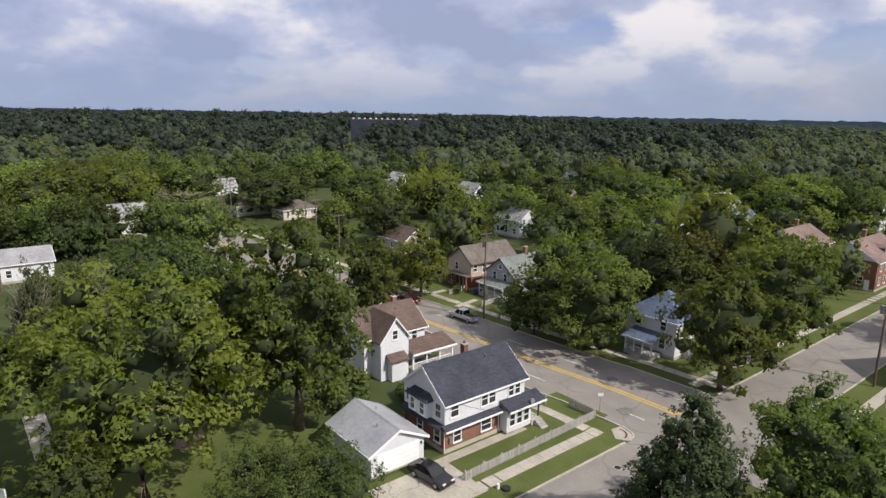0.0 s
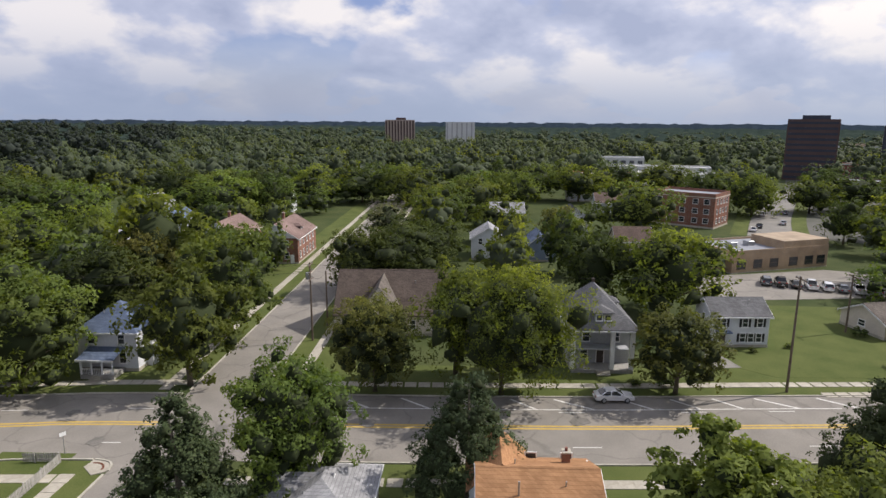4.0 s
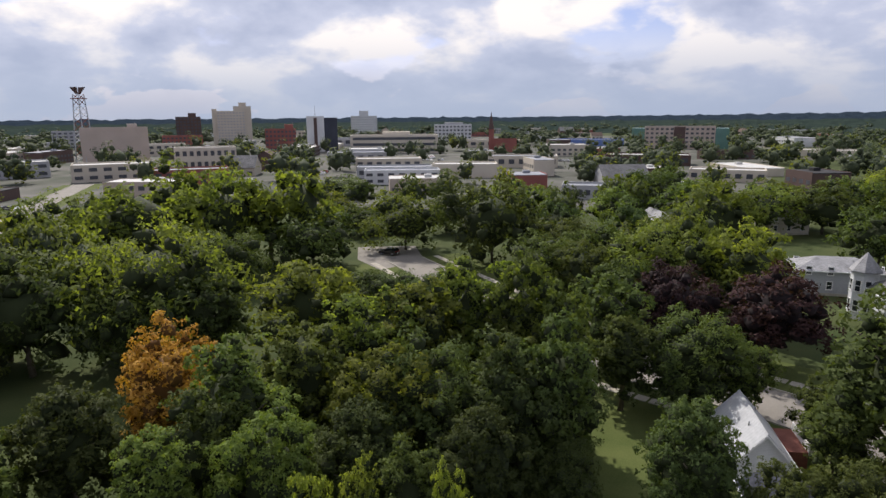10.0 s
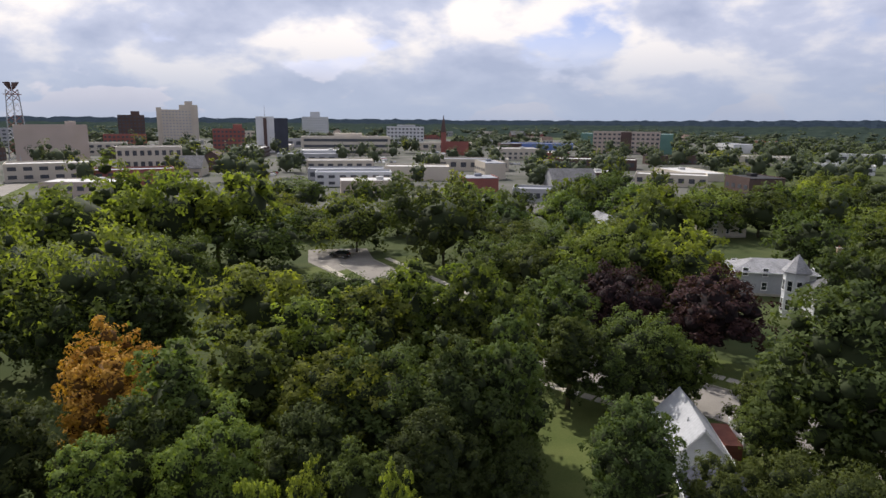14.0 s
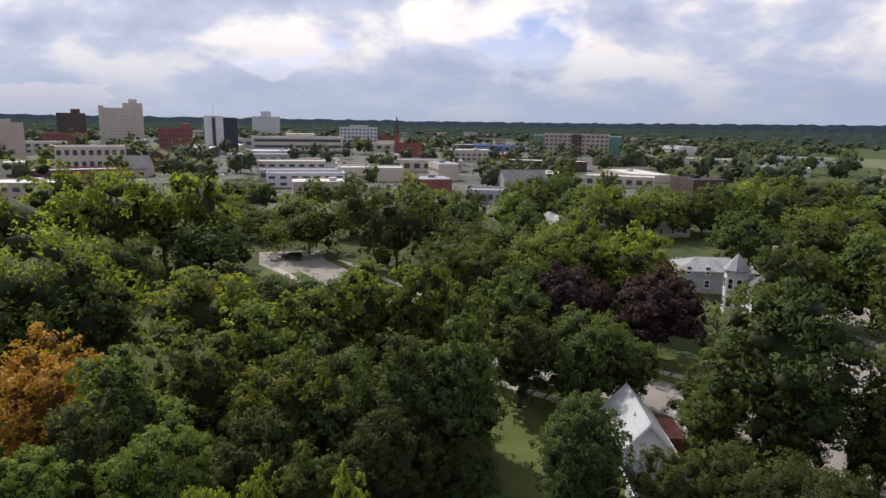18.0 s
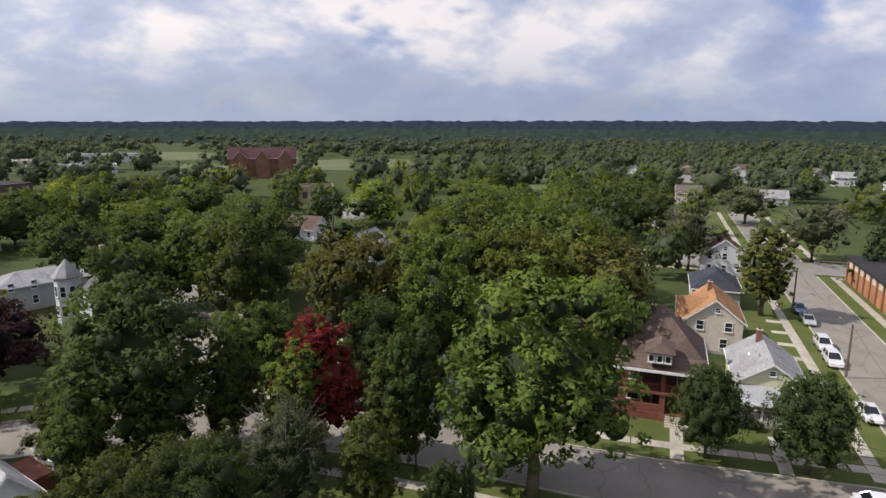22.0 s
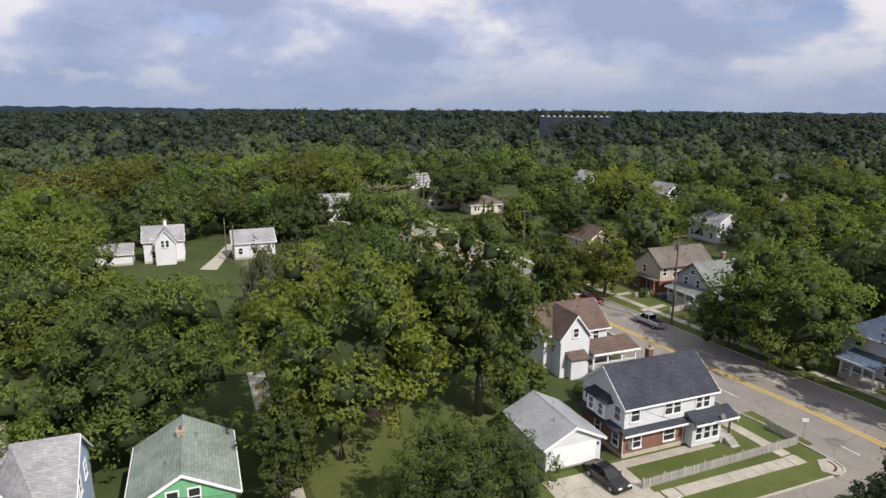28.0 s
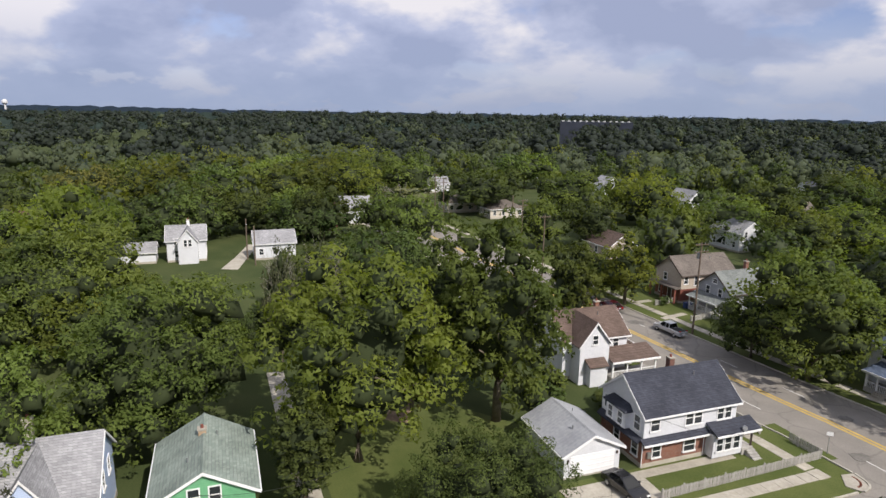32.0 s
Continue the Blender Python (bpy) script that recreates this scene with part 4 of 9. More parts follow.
def tree(x, y, h, r, kind, level=None):
    d = math.hypot(x, y)
    if level is None:
        level = 3 if d < 47 else 0 if d < 74 else 1 if d < 125 else 2
    k = len(TREES)
    R = R0 if kind in "st" else min((4.0, 5.5, 7.0, 8.8, 11.0), key=lambda q: abs(q - 16 * r / h))
    crown, trunk, twigs = tree_data(kind, level, k % (3 if kind in "gyd" else 2) if kind in "gydp" else 0, R)
    t = thing("tree", x, y, (k * 137.5) % 360, COMMON[kind], "tree", "trees of the neighbourhood")
    t.scale = (r / R, r / R, h / H0)
    part("trunk", trunk, None, t)
    part("crown", crown, None, t)
    if twigs:
        part("bare_twig", twigs, None, t)
    TREES.append((x, y, r))
    return t


# ---- roads ----
ROADS = []
LAID = [0]


def smooth_line(pts, step=3.0):
    """A Catmull-Rom line through the points, about one step apart."""
    P = [Vector((*p, 0)) for p in pts]
    P = [P[0] * 2 - P[1]] + P + [P[-1] * 2 - P[-2]]
    out = []
    for i in range(1, len(P) - 2):
        n = max(1, int((P[i + 1] - P[i]).length / step))
        for k in range(n):
            t = k / n
            a, b, c, d = P[i - 1], P[i], P[i + 1], P[i + 2]
            out.append(0.5 * ((2 * b) + (c - a) * t + (2 * a - 5 * b + 4 * c - d) * t * t + (3 * b - a - 3 * c + d) * t ** 3))
    return out + [P[-2]]


def offsets(line, off):
    res = []
    for i, p in enumerate(line):
        d = (line[min(i + 1, len(line) - 1)] - line[max(i - 1, 0)]).normalized()
        res.append(p + Vector((-d.y, d.x, 0)) * off)
    return res


def strip(line, off0, off1, z0, z1):
    a, b = offsets(line, off0), offsets(line, off1)
    m = Mesh()
    rings = [[(p.x, p.y, z0), (p.x, p.y, z1), (q.x, q.y, z1), (q.x, q.y, z0)] for p, q in zip(a, b)]
    return m.loft(rings)


def road(name, pts, width, material, label, kerbs=True):
    line = smooth_line(pts)
    LAID[0] += 1
    z = 0.02 + 0.005 * LAID[0]
    solo(name, strip(line, -width / 2, width / 2, -0.05, z), material, label, "road", kind="structure")
    ROADS.append((line, width, kerbs, z))
    return line


def on_road(p, margin=0.0, skip=None):
    return any(line is not skip and min((p - q).length_squared for q in line[::1]) < (w / 2 + margin) ** 2 for line, w, *_ in ROADS)


def runs(line, off, margin):
    """The stretches of a line, offset to one side, that lie clear of every other road."""
    cur, res = [], []
    for p in offsets(line, off):
        if on_road(p, margin, line):
            if len(cur) > 1:
                res.append(cur)
            cur = []
        else:
            cur.append(p)
    return res + ([cur] if len(cur) > 1 else [])

# ---- ground, streets, kerbs ----
g = Mesh()
g.add([(-4900, -4900, 0), (4900, -4900, 0), (4900, 4900, 0), (-4900, 4900, 0)], [(0, 1, 2, 3)])
solo("ground", g, GRASS, "rough grass and earth under the neighbourhood's trees", "ground", kind="structure")

AVENUE = [(10 + U.x * s - 0.0, 45.6 + U.y * s) for s in (-300, -190, -120, -70, -35, 0, 40, 85, 130, 250)]
MAIN = [(-140, 240), (-60, 158), (-5.2, 98.6), (15.3, 77.0), (23.5, 68.5), (55.6, 30.5), (72, 12.3), (84, -1.0)]
main_line = road("road_main", MAIN, 15.0, ASPHALT, "worn grey asphalt main street with a double yellow line")
curve_line = road("road_curve", [(78, 5.5), (90, -7), (104, -18.5), (118, -24), (134, -28), (155, -39.5), (180, -53), (230, -84), (320, -150)], 9.0, ASPHALT, "pale asphalt street curving away between trees")
avenue_line = road("road_avenue", AVENUE, 9.0, ASPHALT, "pale worn asphalt side street")
church_line = road("road_cross", [(-118, 52), (-86, 12), (-62, -15), (-44, -34), (-30, -51), (-14, -66), (6, -73.5), (28, -77), (60, -94), (86, -108)], 8.6, ASPHALT, "pale asphalt cross street beside the church")
south_line = road("road_south", [(-12, -66), (-14, -82), (-18, -108), (-19, -132), (-34, -180), (-60, -230)], 8.0, ASPHALT, "pale asphalt residential street")
west_line = road("road_shaded", [(-31, -53), (-35, -66), (-42, -84), (-52, -110)], 7.0, ASPHALT2, "asphalt street in the shade of tall trees")
far_line = road("road_west", [(-90, -140), (-128, -99), (-152, -70), (-185, -32), (-222, 12), (-262, 70), (-300, 140)], 13.0, ASPHALT2, "wide grey asphalt road beyond the church")
lot_line = road("road_east", [(196, 44), (230, 52), (262, 58), (340, 72)], 12.0, ASPHALT2, "grey asphalt street lined with parked cars", False)

# double yellow line, lane dashes and hatching on the main street
zm = ROADS[0][3]
solo("lane_line", strip(main_line, -0.45, -0.12, zm - 0.01, zm + 0.004), YELLOW, "worn yellow centre line on the main street", "lane line", "lane lines", "structure")
solo("lane_line", strip(main_line, 0.12, 0.45, zm - 0.01, zm + 0.004), YELLOW, "worn yellow centre line on the main street", "lane line", "lane lines", "structure")
dash = Mesh()
for off in (-4.2, 3.6):
    a = offsets(main_line, off)
    for i in range(0, len(a) - 1, 4):
        d = (a[i + 1] - a[i]).normalized() * 3.0
        n = Vector((-d.y, d.x, 0)).normalized() * 0.07
        p, q = a[i], a[i] + d
        dash.add([(*(p - n).xy, zm + 0.004), (*(q - n).xy, zm + 0.004), (*(q + n).xy, zm + 0.004), (*(p + n).xy, zm + 0.004)], [(0, 1, 2, 3)])
solo("lane_dashes", dash, WHITE_LINE, "faded white lane dashes on the main street", "lane line", "lane lines", "structure")
# mown grass beside the streets
low = 0.014
for line, w, has, z in list(ROADS):
    for sgn in (-1, 1):
        for off, half in (((2.4, 2.25), (7.2, 2.6)) if line in (main_line, avenue_line, church_line) else ((2.4, 2.25),)):
            for run in runs(line, sgn * (w / 2 + off), half - 0.4):
                if min(p.length for p in run) < 260:
                    low += 0.0002
                    solo("verge", strip(run, -half, half, -0.02, low), LAWN, "mown grass strip beside the street", "lawn", "grass verges", "structure")
# kerbs and paved walks
CORNER = Vector((20.83, 60.04, 0))
SLAB = Mesh().bevel_box(-0.745, 0.745, -0.68, 0.68, 0, 0.085, 0.012).data("paving_slab", CONCRETE)
walk_near = tagged(new("pavement"), "pale concrete slab pavement along the streets", "pavement", kind="structure")
walk_far = Mesh()
slabs = 0
for line, w, has, z in list(ROADS):
    if not has:
        continue
    for sgn in (-1, 1):
        for run in runs(line, sgn * (w / 2 + 0.09), 0.0):
            if min((p - CORNER).length for p in run) < 3.2:
                run = [p for p in run if (p - CORNER).length > 2.0]
            solo("kerb", strip(run, -0.09, 0.09, -0.02, 0.16), KERB, "concrete kerb along the street", "kerb", "kerbs", "structure")
        for run in runs(line, sgn * (w / 2 + 3.4), 0.2):
            for p, q in zip(run, run[1:]):
                n = max(1, round((q - p).length / 1.5))
                a = math.atan2(q.y - p.y, q.x - p.x)
                for k in range(n):
                    c = p + (q - p) * ((k + 0.5) / n)
                    m = pose(c.x, c.y, 0.0, 0, 0, math.degrees(a))
                    if c.length < 105 and slabs < 300:
                        part("paving_slab", SLAB, None, walk_near, at=m)
                        slabs += 1
                    elif c.length < 260:
                        co, si = math.cos(a), math.sin(a)
                        t = [(c.x + x * co - y * si, c.y + x * si + y * co) for x, y in ((-0.72, -0.68), (0.72, -0.68), (0.72, 0.68), (-0.72, 0.68))]
                        walk_far.prism(t, 0, 0.08)
solo("pavement_beyond", walk_far, CONCRETE, "concrete slab pavement along the farther streets", "pavement", kind="structure")


def patch(name, pts, z, material, label, category="ground", kind="structure"):
    """A flat piece of paving or lawn, laid a little above the ground."""
    return solo(name, Mesh().prism(pts, -0.05, z), material, label, category, kind=kind)


def rect(cx, cy, ang, L, W):
    c, s = math.cos(radians(ang)), math.sin(radians(ang))
    return [(cx + x * c - y * s, cy + x * s + y * c) for x, y in ((-L / 2, -W / 2), (L / 2, -W / 2), (L / 2, W / 2), (-L / 2, W / 2))]


# the rounded street corner with its brick ramp
turn_line = smooth_line([(19.3, 61.85), (19.95, 60.6), (19.95, 59.7), (19.25, 58.75)], 0.3)
solo("kerb", strip(turn_line, -0.1, 0.1, -0.02, 0.16), KERB, "rounded concrete kerb at the street corner", "kerb", "kerbs", "structure")
patch("corner_asphalt", [(p.x, p.y) for p in turn_line] + [(20.83, 60.04)], 0.048, ASPHALT, "worn asphalt at the rounded corner", "road")
patch("corner_ramp", [(p.x - 0.12, p.y + 0.02) for p in turn_line] + [(17.9, 59.2), (18.0, 61.2)], 0.09, CONCRETE, "pale concrete ramp at the corner", "pavement")
ramp = tagged(new("brick_ramp"), "row of dark red bricks set in the corner ramp", "pavement", kind="structure")
RAMP_BRICK = Mesh().bevel_box(-0.1, 0.1, -0.22, 0.22, 0, 0.11, 0.012).data("brick", BRICK_RED)
for k in range(11):
    a = -0.75 + 0.15 * k
    part("brick", RAMP_BRICK, None, ramp, at=pose(18.2 + 1.15 * math.cos(a), 60.3 + 1.15 * math.sin(a), 0, 0, 0, math.degrees(a)))


# stains, sealed patches and iron covers on the street
rp = random.Random(17)
for x, y, r in ((20.7, 65.7, 0.9), (21.5, 74.3, 0.8), (-48.3, -27.2, 1.1), (-78.3, -25.9, 1.0), (30.5, 58.0, 1.2), (42.0, 47.5, 1.0), (-2.0, 100.5, 1.3), (58.0, 30.0, 1.1), (-70.0, -6.0, 1.2), (-88.0, 14.0, 1.0)):
    n = 11
    ring = [(x + r * rp.uniform(0.55, 1.25) * math.cos(6.283 * i / n), y + r * rp.uniform(0.55, 1.25) * math.sin(6.283 * i / n)) for i in range(n)]
    patch("tar_patch", ring, 0.0615, mat("sealed_tar", (0.12, 0.112, 0.10), (0.19, 0.178, 0.16), 9, 0.85, 0.2, 20) if "sealed_tar" not in bpy.data.materials else bpy.data.materials["sealed_tar"], "irregular dark sealed patch in the asphalt", "road patch")
for x, y in ((16.67, 53.77), (34.0, 47.0), (-62.0, -12.5)):
    mc = thing("manhole_cover", x, y, 0, "round dark iron cover set in the street", "manhole cover", "manhole covers", z=0.035)
    part("rim", Mesh().tube((0, 0, 0), (0, 0, 0.03), 0.42, 0.42, 20), KERB, mc)
    part("lid", Mesh().tube((0, 0, 0.03), (0, 0, 0.036), 0.34, 0.34, 20), DARK, mc)

# ---- the corner house, its garage and yard ----
A = house("two-storey corner house, white siding over red brick, charcoal roof", 2.2, 61.9, UA, 11.0, 6.8, 5.5, 2.7, SIDING, SH_DARK, lower=BRICK_RED, split=2.75,
          wins=[("f", -4.3, 3.75, 0.95, 1.35), ("f", -0.3, 3.75, 0.85, 1.4), ("f", 0.75, 3.75, 0.85, 1.4), ("f", 3.5, 3.75, 0.7, 1.25), ("f", 4.45, 3.75, 0.7, 1.25),
                ("f", -3.9, 0.95, 0.9, 1.25), ("f", 0.0, 0.95, 1.3, 1.2), ("l", 2.5, 3.6, 0.8, 1.3), ("l", -2.4, 3.6, 0.85, 1.4), ("l", -2.3, 0.95, 0.85, 1.25), ("l", 0.6, 0.95, 0.85, 1.25)],
          stack=(0.8, 1.2, 6.6, 8.7), brick=BRICK_BROWN)
for x0, x1, y0 in ((-5.9, 1.9, -4.1), ):
    part("pent_roof", Mesh().extrude_x([(y0, 2.62), (-3.44, 3.0), (-3.44, 3.12), (y0, 2.74)], x0, x1), SH_DARK, A, "narrow charcoal shingled pent roof")
    part("gutter", Mesh().box(x0, x1, y0 - 0.1, y0 - 0.003, 2.58, 2.75), TRIM, A)
part("pent_roof", Mesh().extrude_y([(-6.15, 2.62), (-5.54, 3.0), (-5.54, 3.12), (-6.15, 2.74)][::-1], -3.4, 3.4), SH_DARK, A)
part("oriel", Mesh().box(-6.2, -5.535, -1.35, 1.75, 3.2, 4.95), SIDING, A, "white boarded oriel under its own roof")
part("oriel_roof", Mesh().loft([[(-6.5, -1.65, 4.95), (-5.54, -1.65, 4.95), (-5.54, 2.05, 4.95), (-6.5, 2.05, 4.95)], [(-6.5, -1.65, 5.05), (-5.54, -1.65, 5.05), (-5.54, 2.05, 5.05), (-6.5, 2.05, 5.05)], [(-5.56, -1.1, 5.65), (-5.54, -1.1, 5.65), (-5.54, 1.5, 5.65), (-5.56, 1.5, 5.65)]]), SH_DARK, A)
for a in (-0.6, 1.0):
    window(A, pose(-6.2, a, 3.45, 0, 0, -90), 0.7, 1.2)
sun_room = part("sunroom", Mesh().box(2.0, 5.6, -4.5, -3.42, 0.25, 2.72), SIDING, A, "white glazed sunroom at the front")
for x in (2.75, 3.8, 4.85):
    window(sun_room, pose(x, -4.5, 0.95), 0.72, 1.35)
part("sunroom_roof", Mesh().extrude_x([(-5.1, 2.74), (-3.44, 3.45), (-3.44, 3.6), (-5.1, 2.9)], 1.8, 7.3), SH_DARK, A)
part("gutter", Mesh().box(1.8, 7.3, -5.2, -5.103, 2.7, 2.9), TRIM, A)
part("downpipe", Mesh().tube((1.7, -3.52, 0.3), (1.7, -3.52, 2.6), 0.05, 0.05, 6), TRIM, A)
part("downpipe", Mesh().tube((-5.6, -3.5, 0.3), (-5.6, -3.5, 2.6), 0.05, 0.05, 6), TRIM, A)
part("porch_floor", Mesh().box(5.62, 7.0, -4.6, 2.0, 0, 0.75), WOOD_GREY, A)
for y in (-4.4, 1.8):
    part("post", Mesh().box(6.8, 6.95, y - 0.07, y + 0.07, 0.752, 2.9), TRIM_DARK, A)
for i in range(4):
    part("step", Mesh().box(6.0, 7.0, -4.95 - 0.3 * i, -4.653 - 0.3 * i, 0, 0.6 - 0.16 * i), WOOD_GREY, A)
part("electric_meter", Mesh().box(-5.0, -4.6, -3.6, -3.41, 1.0, 1.6), METAL, A, "grey electric meter box")
part("satellite_dish", Mesh().tube((5.2, -5.0, 3.2), (5.15, -5.12, 3.24), 0.30, 0.24, 12), METAL, A, "small grey satellite dish")

G1 = house("white garage with a pale metal roof and closed door", -6.7, 56.1, UA + 90, 7.6, 6.0, 2.55, 1.5, SIDING, TIN, name="garage", group="garages", base=0.15)
gd = part("garage_door", Mesh().box(-3.84, -3.803, -2.4, 2.4, 0.16, 2.22), DOOR_WHITE, G1, "white sectional garage door, closed")
for i in range(4):
    part("door_panel", Mesh().bevel_box(-3.87, -3.84, -2.36, 2.36, 0.19 + i * 0.51, 0.66 + i * 0.51, 0.012), DOOR_WHITE, gd)
for y in (-2.65, 2.65):
    part("wall_lamp", Mesh().box(-3.95, -3.81, y - 0.07, y + 0.07, 1.75, 2.0), TRIM_DARK, G1, "small dark wall lamp")
patch("driveway", rect(-1.4, 49.6, UA, 8.6, 6.4), 0.05, DRIVE, "pale cracked concrete driveway before the garage", "driveway")
patch("lawn", rect(8.2, 57.4, UA, 16.5, 4.6), 0.03, LAWN, "mown green lawn beside the corner house", "lawn")
patch("lawn", rect(13.6, 65.4, UA, 6.5, 7.6), 0.034, LAWN, "mown green lawn before the corner house", "lawn")
patch("garden_path", rect(3.9, 57.7, UA, 12.0, 1.1), 0.06, CONCRETE, "narrow concrete path along the house wall", "path")
patch("verge", rect(13.3, 56.6, UA, 15.5, 2.3), 0.032, LAWN, "grass verge between pavement and kerb", "lawn")

# picket fence along the yard
fence = thing("picket_fence", 2.0, 51.2, 40.3, "weathered grey picket fence round the corner yard", "fence")
PICKET = Mesh().loft([[(-0.06, -0.01, 0.06), (0.06, -0.01, 0.06), (0.06, 0.012, 0.06), (-0.06, 0.012, 0.06)], [(-0.06, -0.01, 0.95), (0.06, -0.01, 0.95), (0.06, 0.012, 0.95), (-0.06, 0.012, 0.95)],
                      [(-0.005, -0.01, 1.05), (0.005, -0.01, 1.05), (0.005, 0.012, 1.05), (-0.005, 0.012, 1.05)]]).data("picket", WOOD_GREY)
POST = Mesh().bevel_box(-0.06, 0.06, 0.03, 0.15, 0, 1.1, 0.015).data("fence_post", WOOD_GREY)
rf = random.Random(3)
for leg, (ox, oy, ang, run) in enumerate(((0, 0, 0, 19.6), (19.6, 0.1, 92, 3.6), (17.9, 5.8, 92, 7.5))):
    base = pose(ox, oy, 0, 0, 0, ang)
    for z in (0.3, 0.78):
        part("fence_rail", Mesh().box(0, run, 0.014, 0.05, z, z + 0.08), WOOD_GREY, fence, at=base)
    for i in range(int(run / 0.17)):
        part("picket", PICKET, None, fence, at=base @ pose(i * 0.17 + 0.08, 0, rf.uniform(-0.02, 0.03), 0, rf.uniform(-2, 2)))
    for i in range(int(run / 2.4) + 1):
        part("fence_post", POST, None, fence, at=base @ pose(min(i * 2.4, run), 0.02, 0))

# ---- white house behind it ----
B = house("white two-storey house with a brown roof and cross gable", -8.6, 79.2, UA, 9.5, 7.0, 5.3, 2.6, SIDING, SH_BROWN, stack=(2.4, 0.5, 7.0, 8.6),
          wins=[("f", 3.0, 3.6, 0.8, 1.3), ("r", 0.0, 3.6, 0.8, 1.3), ("b", 0, 3.6, 0.8, 1.3), ("l", 1.4, 3.6, 0.8, 1.3), ("l", 1.4, 1.1, 0.8, 1.3)])
wing(B, -3.6, 0.6, -5.6, -0.5, 5.3, 2.7, SIDING, SH_BROWN)
window(B, pose(-1.5, -5.6, 5.2), 0.7, 1.1)
bay = part("bay", Mesh().box(-2.6, -0.4, -6.6, -5.6, 0, 2.6), SIDING, B)
part("bay_roof", Mesh().extrude_x([(-6.9, 2.6), (-5.6, 3.3), (-5.6, 3.42), (-6.9, 2.72)], -2.9, -0.1), SH_BROWN, bay)
porch(B, 0.9, 7.6, -6.2, -3.5, 0.6, 2.7, 4, TRIM, SH_BROWN, 0.9)
porch(B, -1.8, 3.6, -2.4, 0, 0.6, 2.7, 4, TRIM, SH_BROWN, 0.9, steps=1.0, at=pose(4.76, 0.0, 0, 0, 0, 90))

# ---- houses across the main street ----
C = house("tan two-storey house with a taupe roof", 7.6, 121.0, UA, 12.0, 6.8, 5.3, 2.6, SIDING_TAN, SH_TAN, lower=TRIM_RED, split=2.6, trim=TRIM_DARK,
          wins=[("l", 0.8, 3.5, 0.9, 1.3), ("f", -5.0, 3.6, 0.8, 1.3), ("f", -2.6, 3.2, 1.0, 1.9), ("f", 0.5, 3.4, 0.8, 1.3), ("f", 3.5, 3.4, 0.8, 1.3), ("l", 1.8, 0.9, 1.0, 1.3), ("f", -2.5, 0.9, 1.0, 1.3)], doors=[("l", -0.6)])
for x, y in ((-7.2, -3.3), (-7.2, 0.2), (-7.2, 3.3)):
    part("porch_post", Mesh().box(x - 0.15, x + 0.15, y - 0.15, y + 0.15, 0, 2.7), TRIM_RED, C)
part("porch_roof", Mesh().box(-7.5, -6.05, -3.6, 3.6, 2.7, 2.95), SH_TAN, C)
D = house("grey gabled house with a green-grey roof", 14.5, 114.4, UA, 11.0, 7.4, 4.4, 2.8, SIDING_GREY, SH_GREEN, trim=TRIM_DARK, stack=(2.5, 1.5, 5.5, 8.2),
          wins=[("l", -1.4, 3.2, 0.8, 1.3), ("l", 1.4, 3.2, 0.8, 1.3), ("l", 0, 5.3, 0.9, 0.7), ("f", 0, 1.2, 0.9, 1.3), ("f", 3, 1.2, 0.9, 1.3)])
porch(D, -3.2, 3.2, -2.4, 0, 0.6, 2.5, 4, TRIM, SH_GREEN, 0.6, steps=0, at=pose(-5.5, 0, 0, 0, 0, -90))
E1 = house("narrow white house with a slate-blue hipped roof", 32.4, 86.5, UA, 8.0, 8.0, 5.6, 3.0, SIDING, SH_BLUE, hip=True, auto=True)
wing(E1, -1.8, 1.8, -4.9, 0, 5.6, 2.4, SIDING, SH_BLUE)
window(E1, pose(0, -4.9, 3.7), 0.9, 1.4)
porch(E1, -2.2, 2.2, -2.8, 0, 0.6, 2.6, 4, TRIM, SH_BLUE, 0.7, steps=0, at=pose(-4.0, 0, 0, 0, 0, -90))
F1 = house("red brick two-storey house with a faded red gabled roof", 87.5, 126.8, UA, 17.0, 10.5, 6.0, 3.2, BRICK_RED, SH_PINK, stack=(2, 1.0, 8, 10.4),
           wins=[("l", a, z, 0.9, 1.5) for a in (-2.6, 2.6, 0.9) for z in (1.2, 4.0)] + [("f", a, z, 0.9, 1.5) for a in (-6.5, -3.5, -0.5, 2.5, 5.5) for z in (1.2, 4.0)])
part("pediment", Mesh().extrude_x([(-5.2, 6.05), (5.2, 6.05), (0, 9.1)], -8.62, -8.503), SIDING, F1, "pale boarded gable pediment")
part("door", Mesh().box(-8.56, -8.503, -4.3, -3.4, 0.1, 2.2), TRIM, F1, "white side door")
dormer(F1, -1.0, 1.0, -4.0, -0.5, 6.6, 7.6, 0.7, SH_PINK, SH_PINK, 1)
F2 = house("red brick house with a faded red roof behind the first", 79.0, 138.0, UA, 15.0, 10.5, 6.0, 3.2, BRICK_RED, SH_PINK, auto=True, stack=(3, 1, 8, 10.4))
part("pediment", Mesh().extrude_x([(-5.2, 6.05), (5.2, 6.05), (0, 9.1)], -7.62, -7.503), SIDING, F2)
L1 = thing("apartment_building", 206, 71, 0, "three-storey red brick apartment building with a flat roof", "apartment building")
walls(L1, 14.0, 20.0, 10.2, 0, BRICK_RED, False, 0.6)
roof_flat(L1, 14.0, 20.0, 10.202, ROOF_GREY, BRICK_RED, 0.8)
part("cornice", Mesh().box(-7.15, 7.15, -10.15, 10.15, 9.6, 9.9), LIMESTONE, L1)
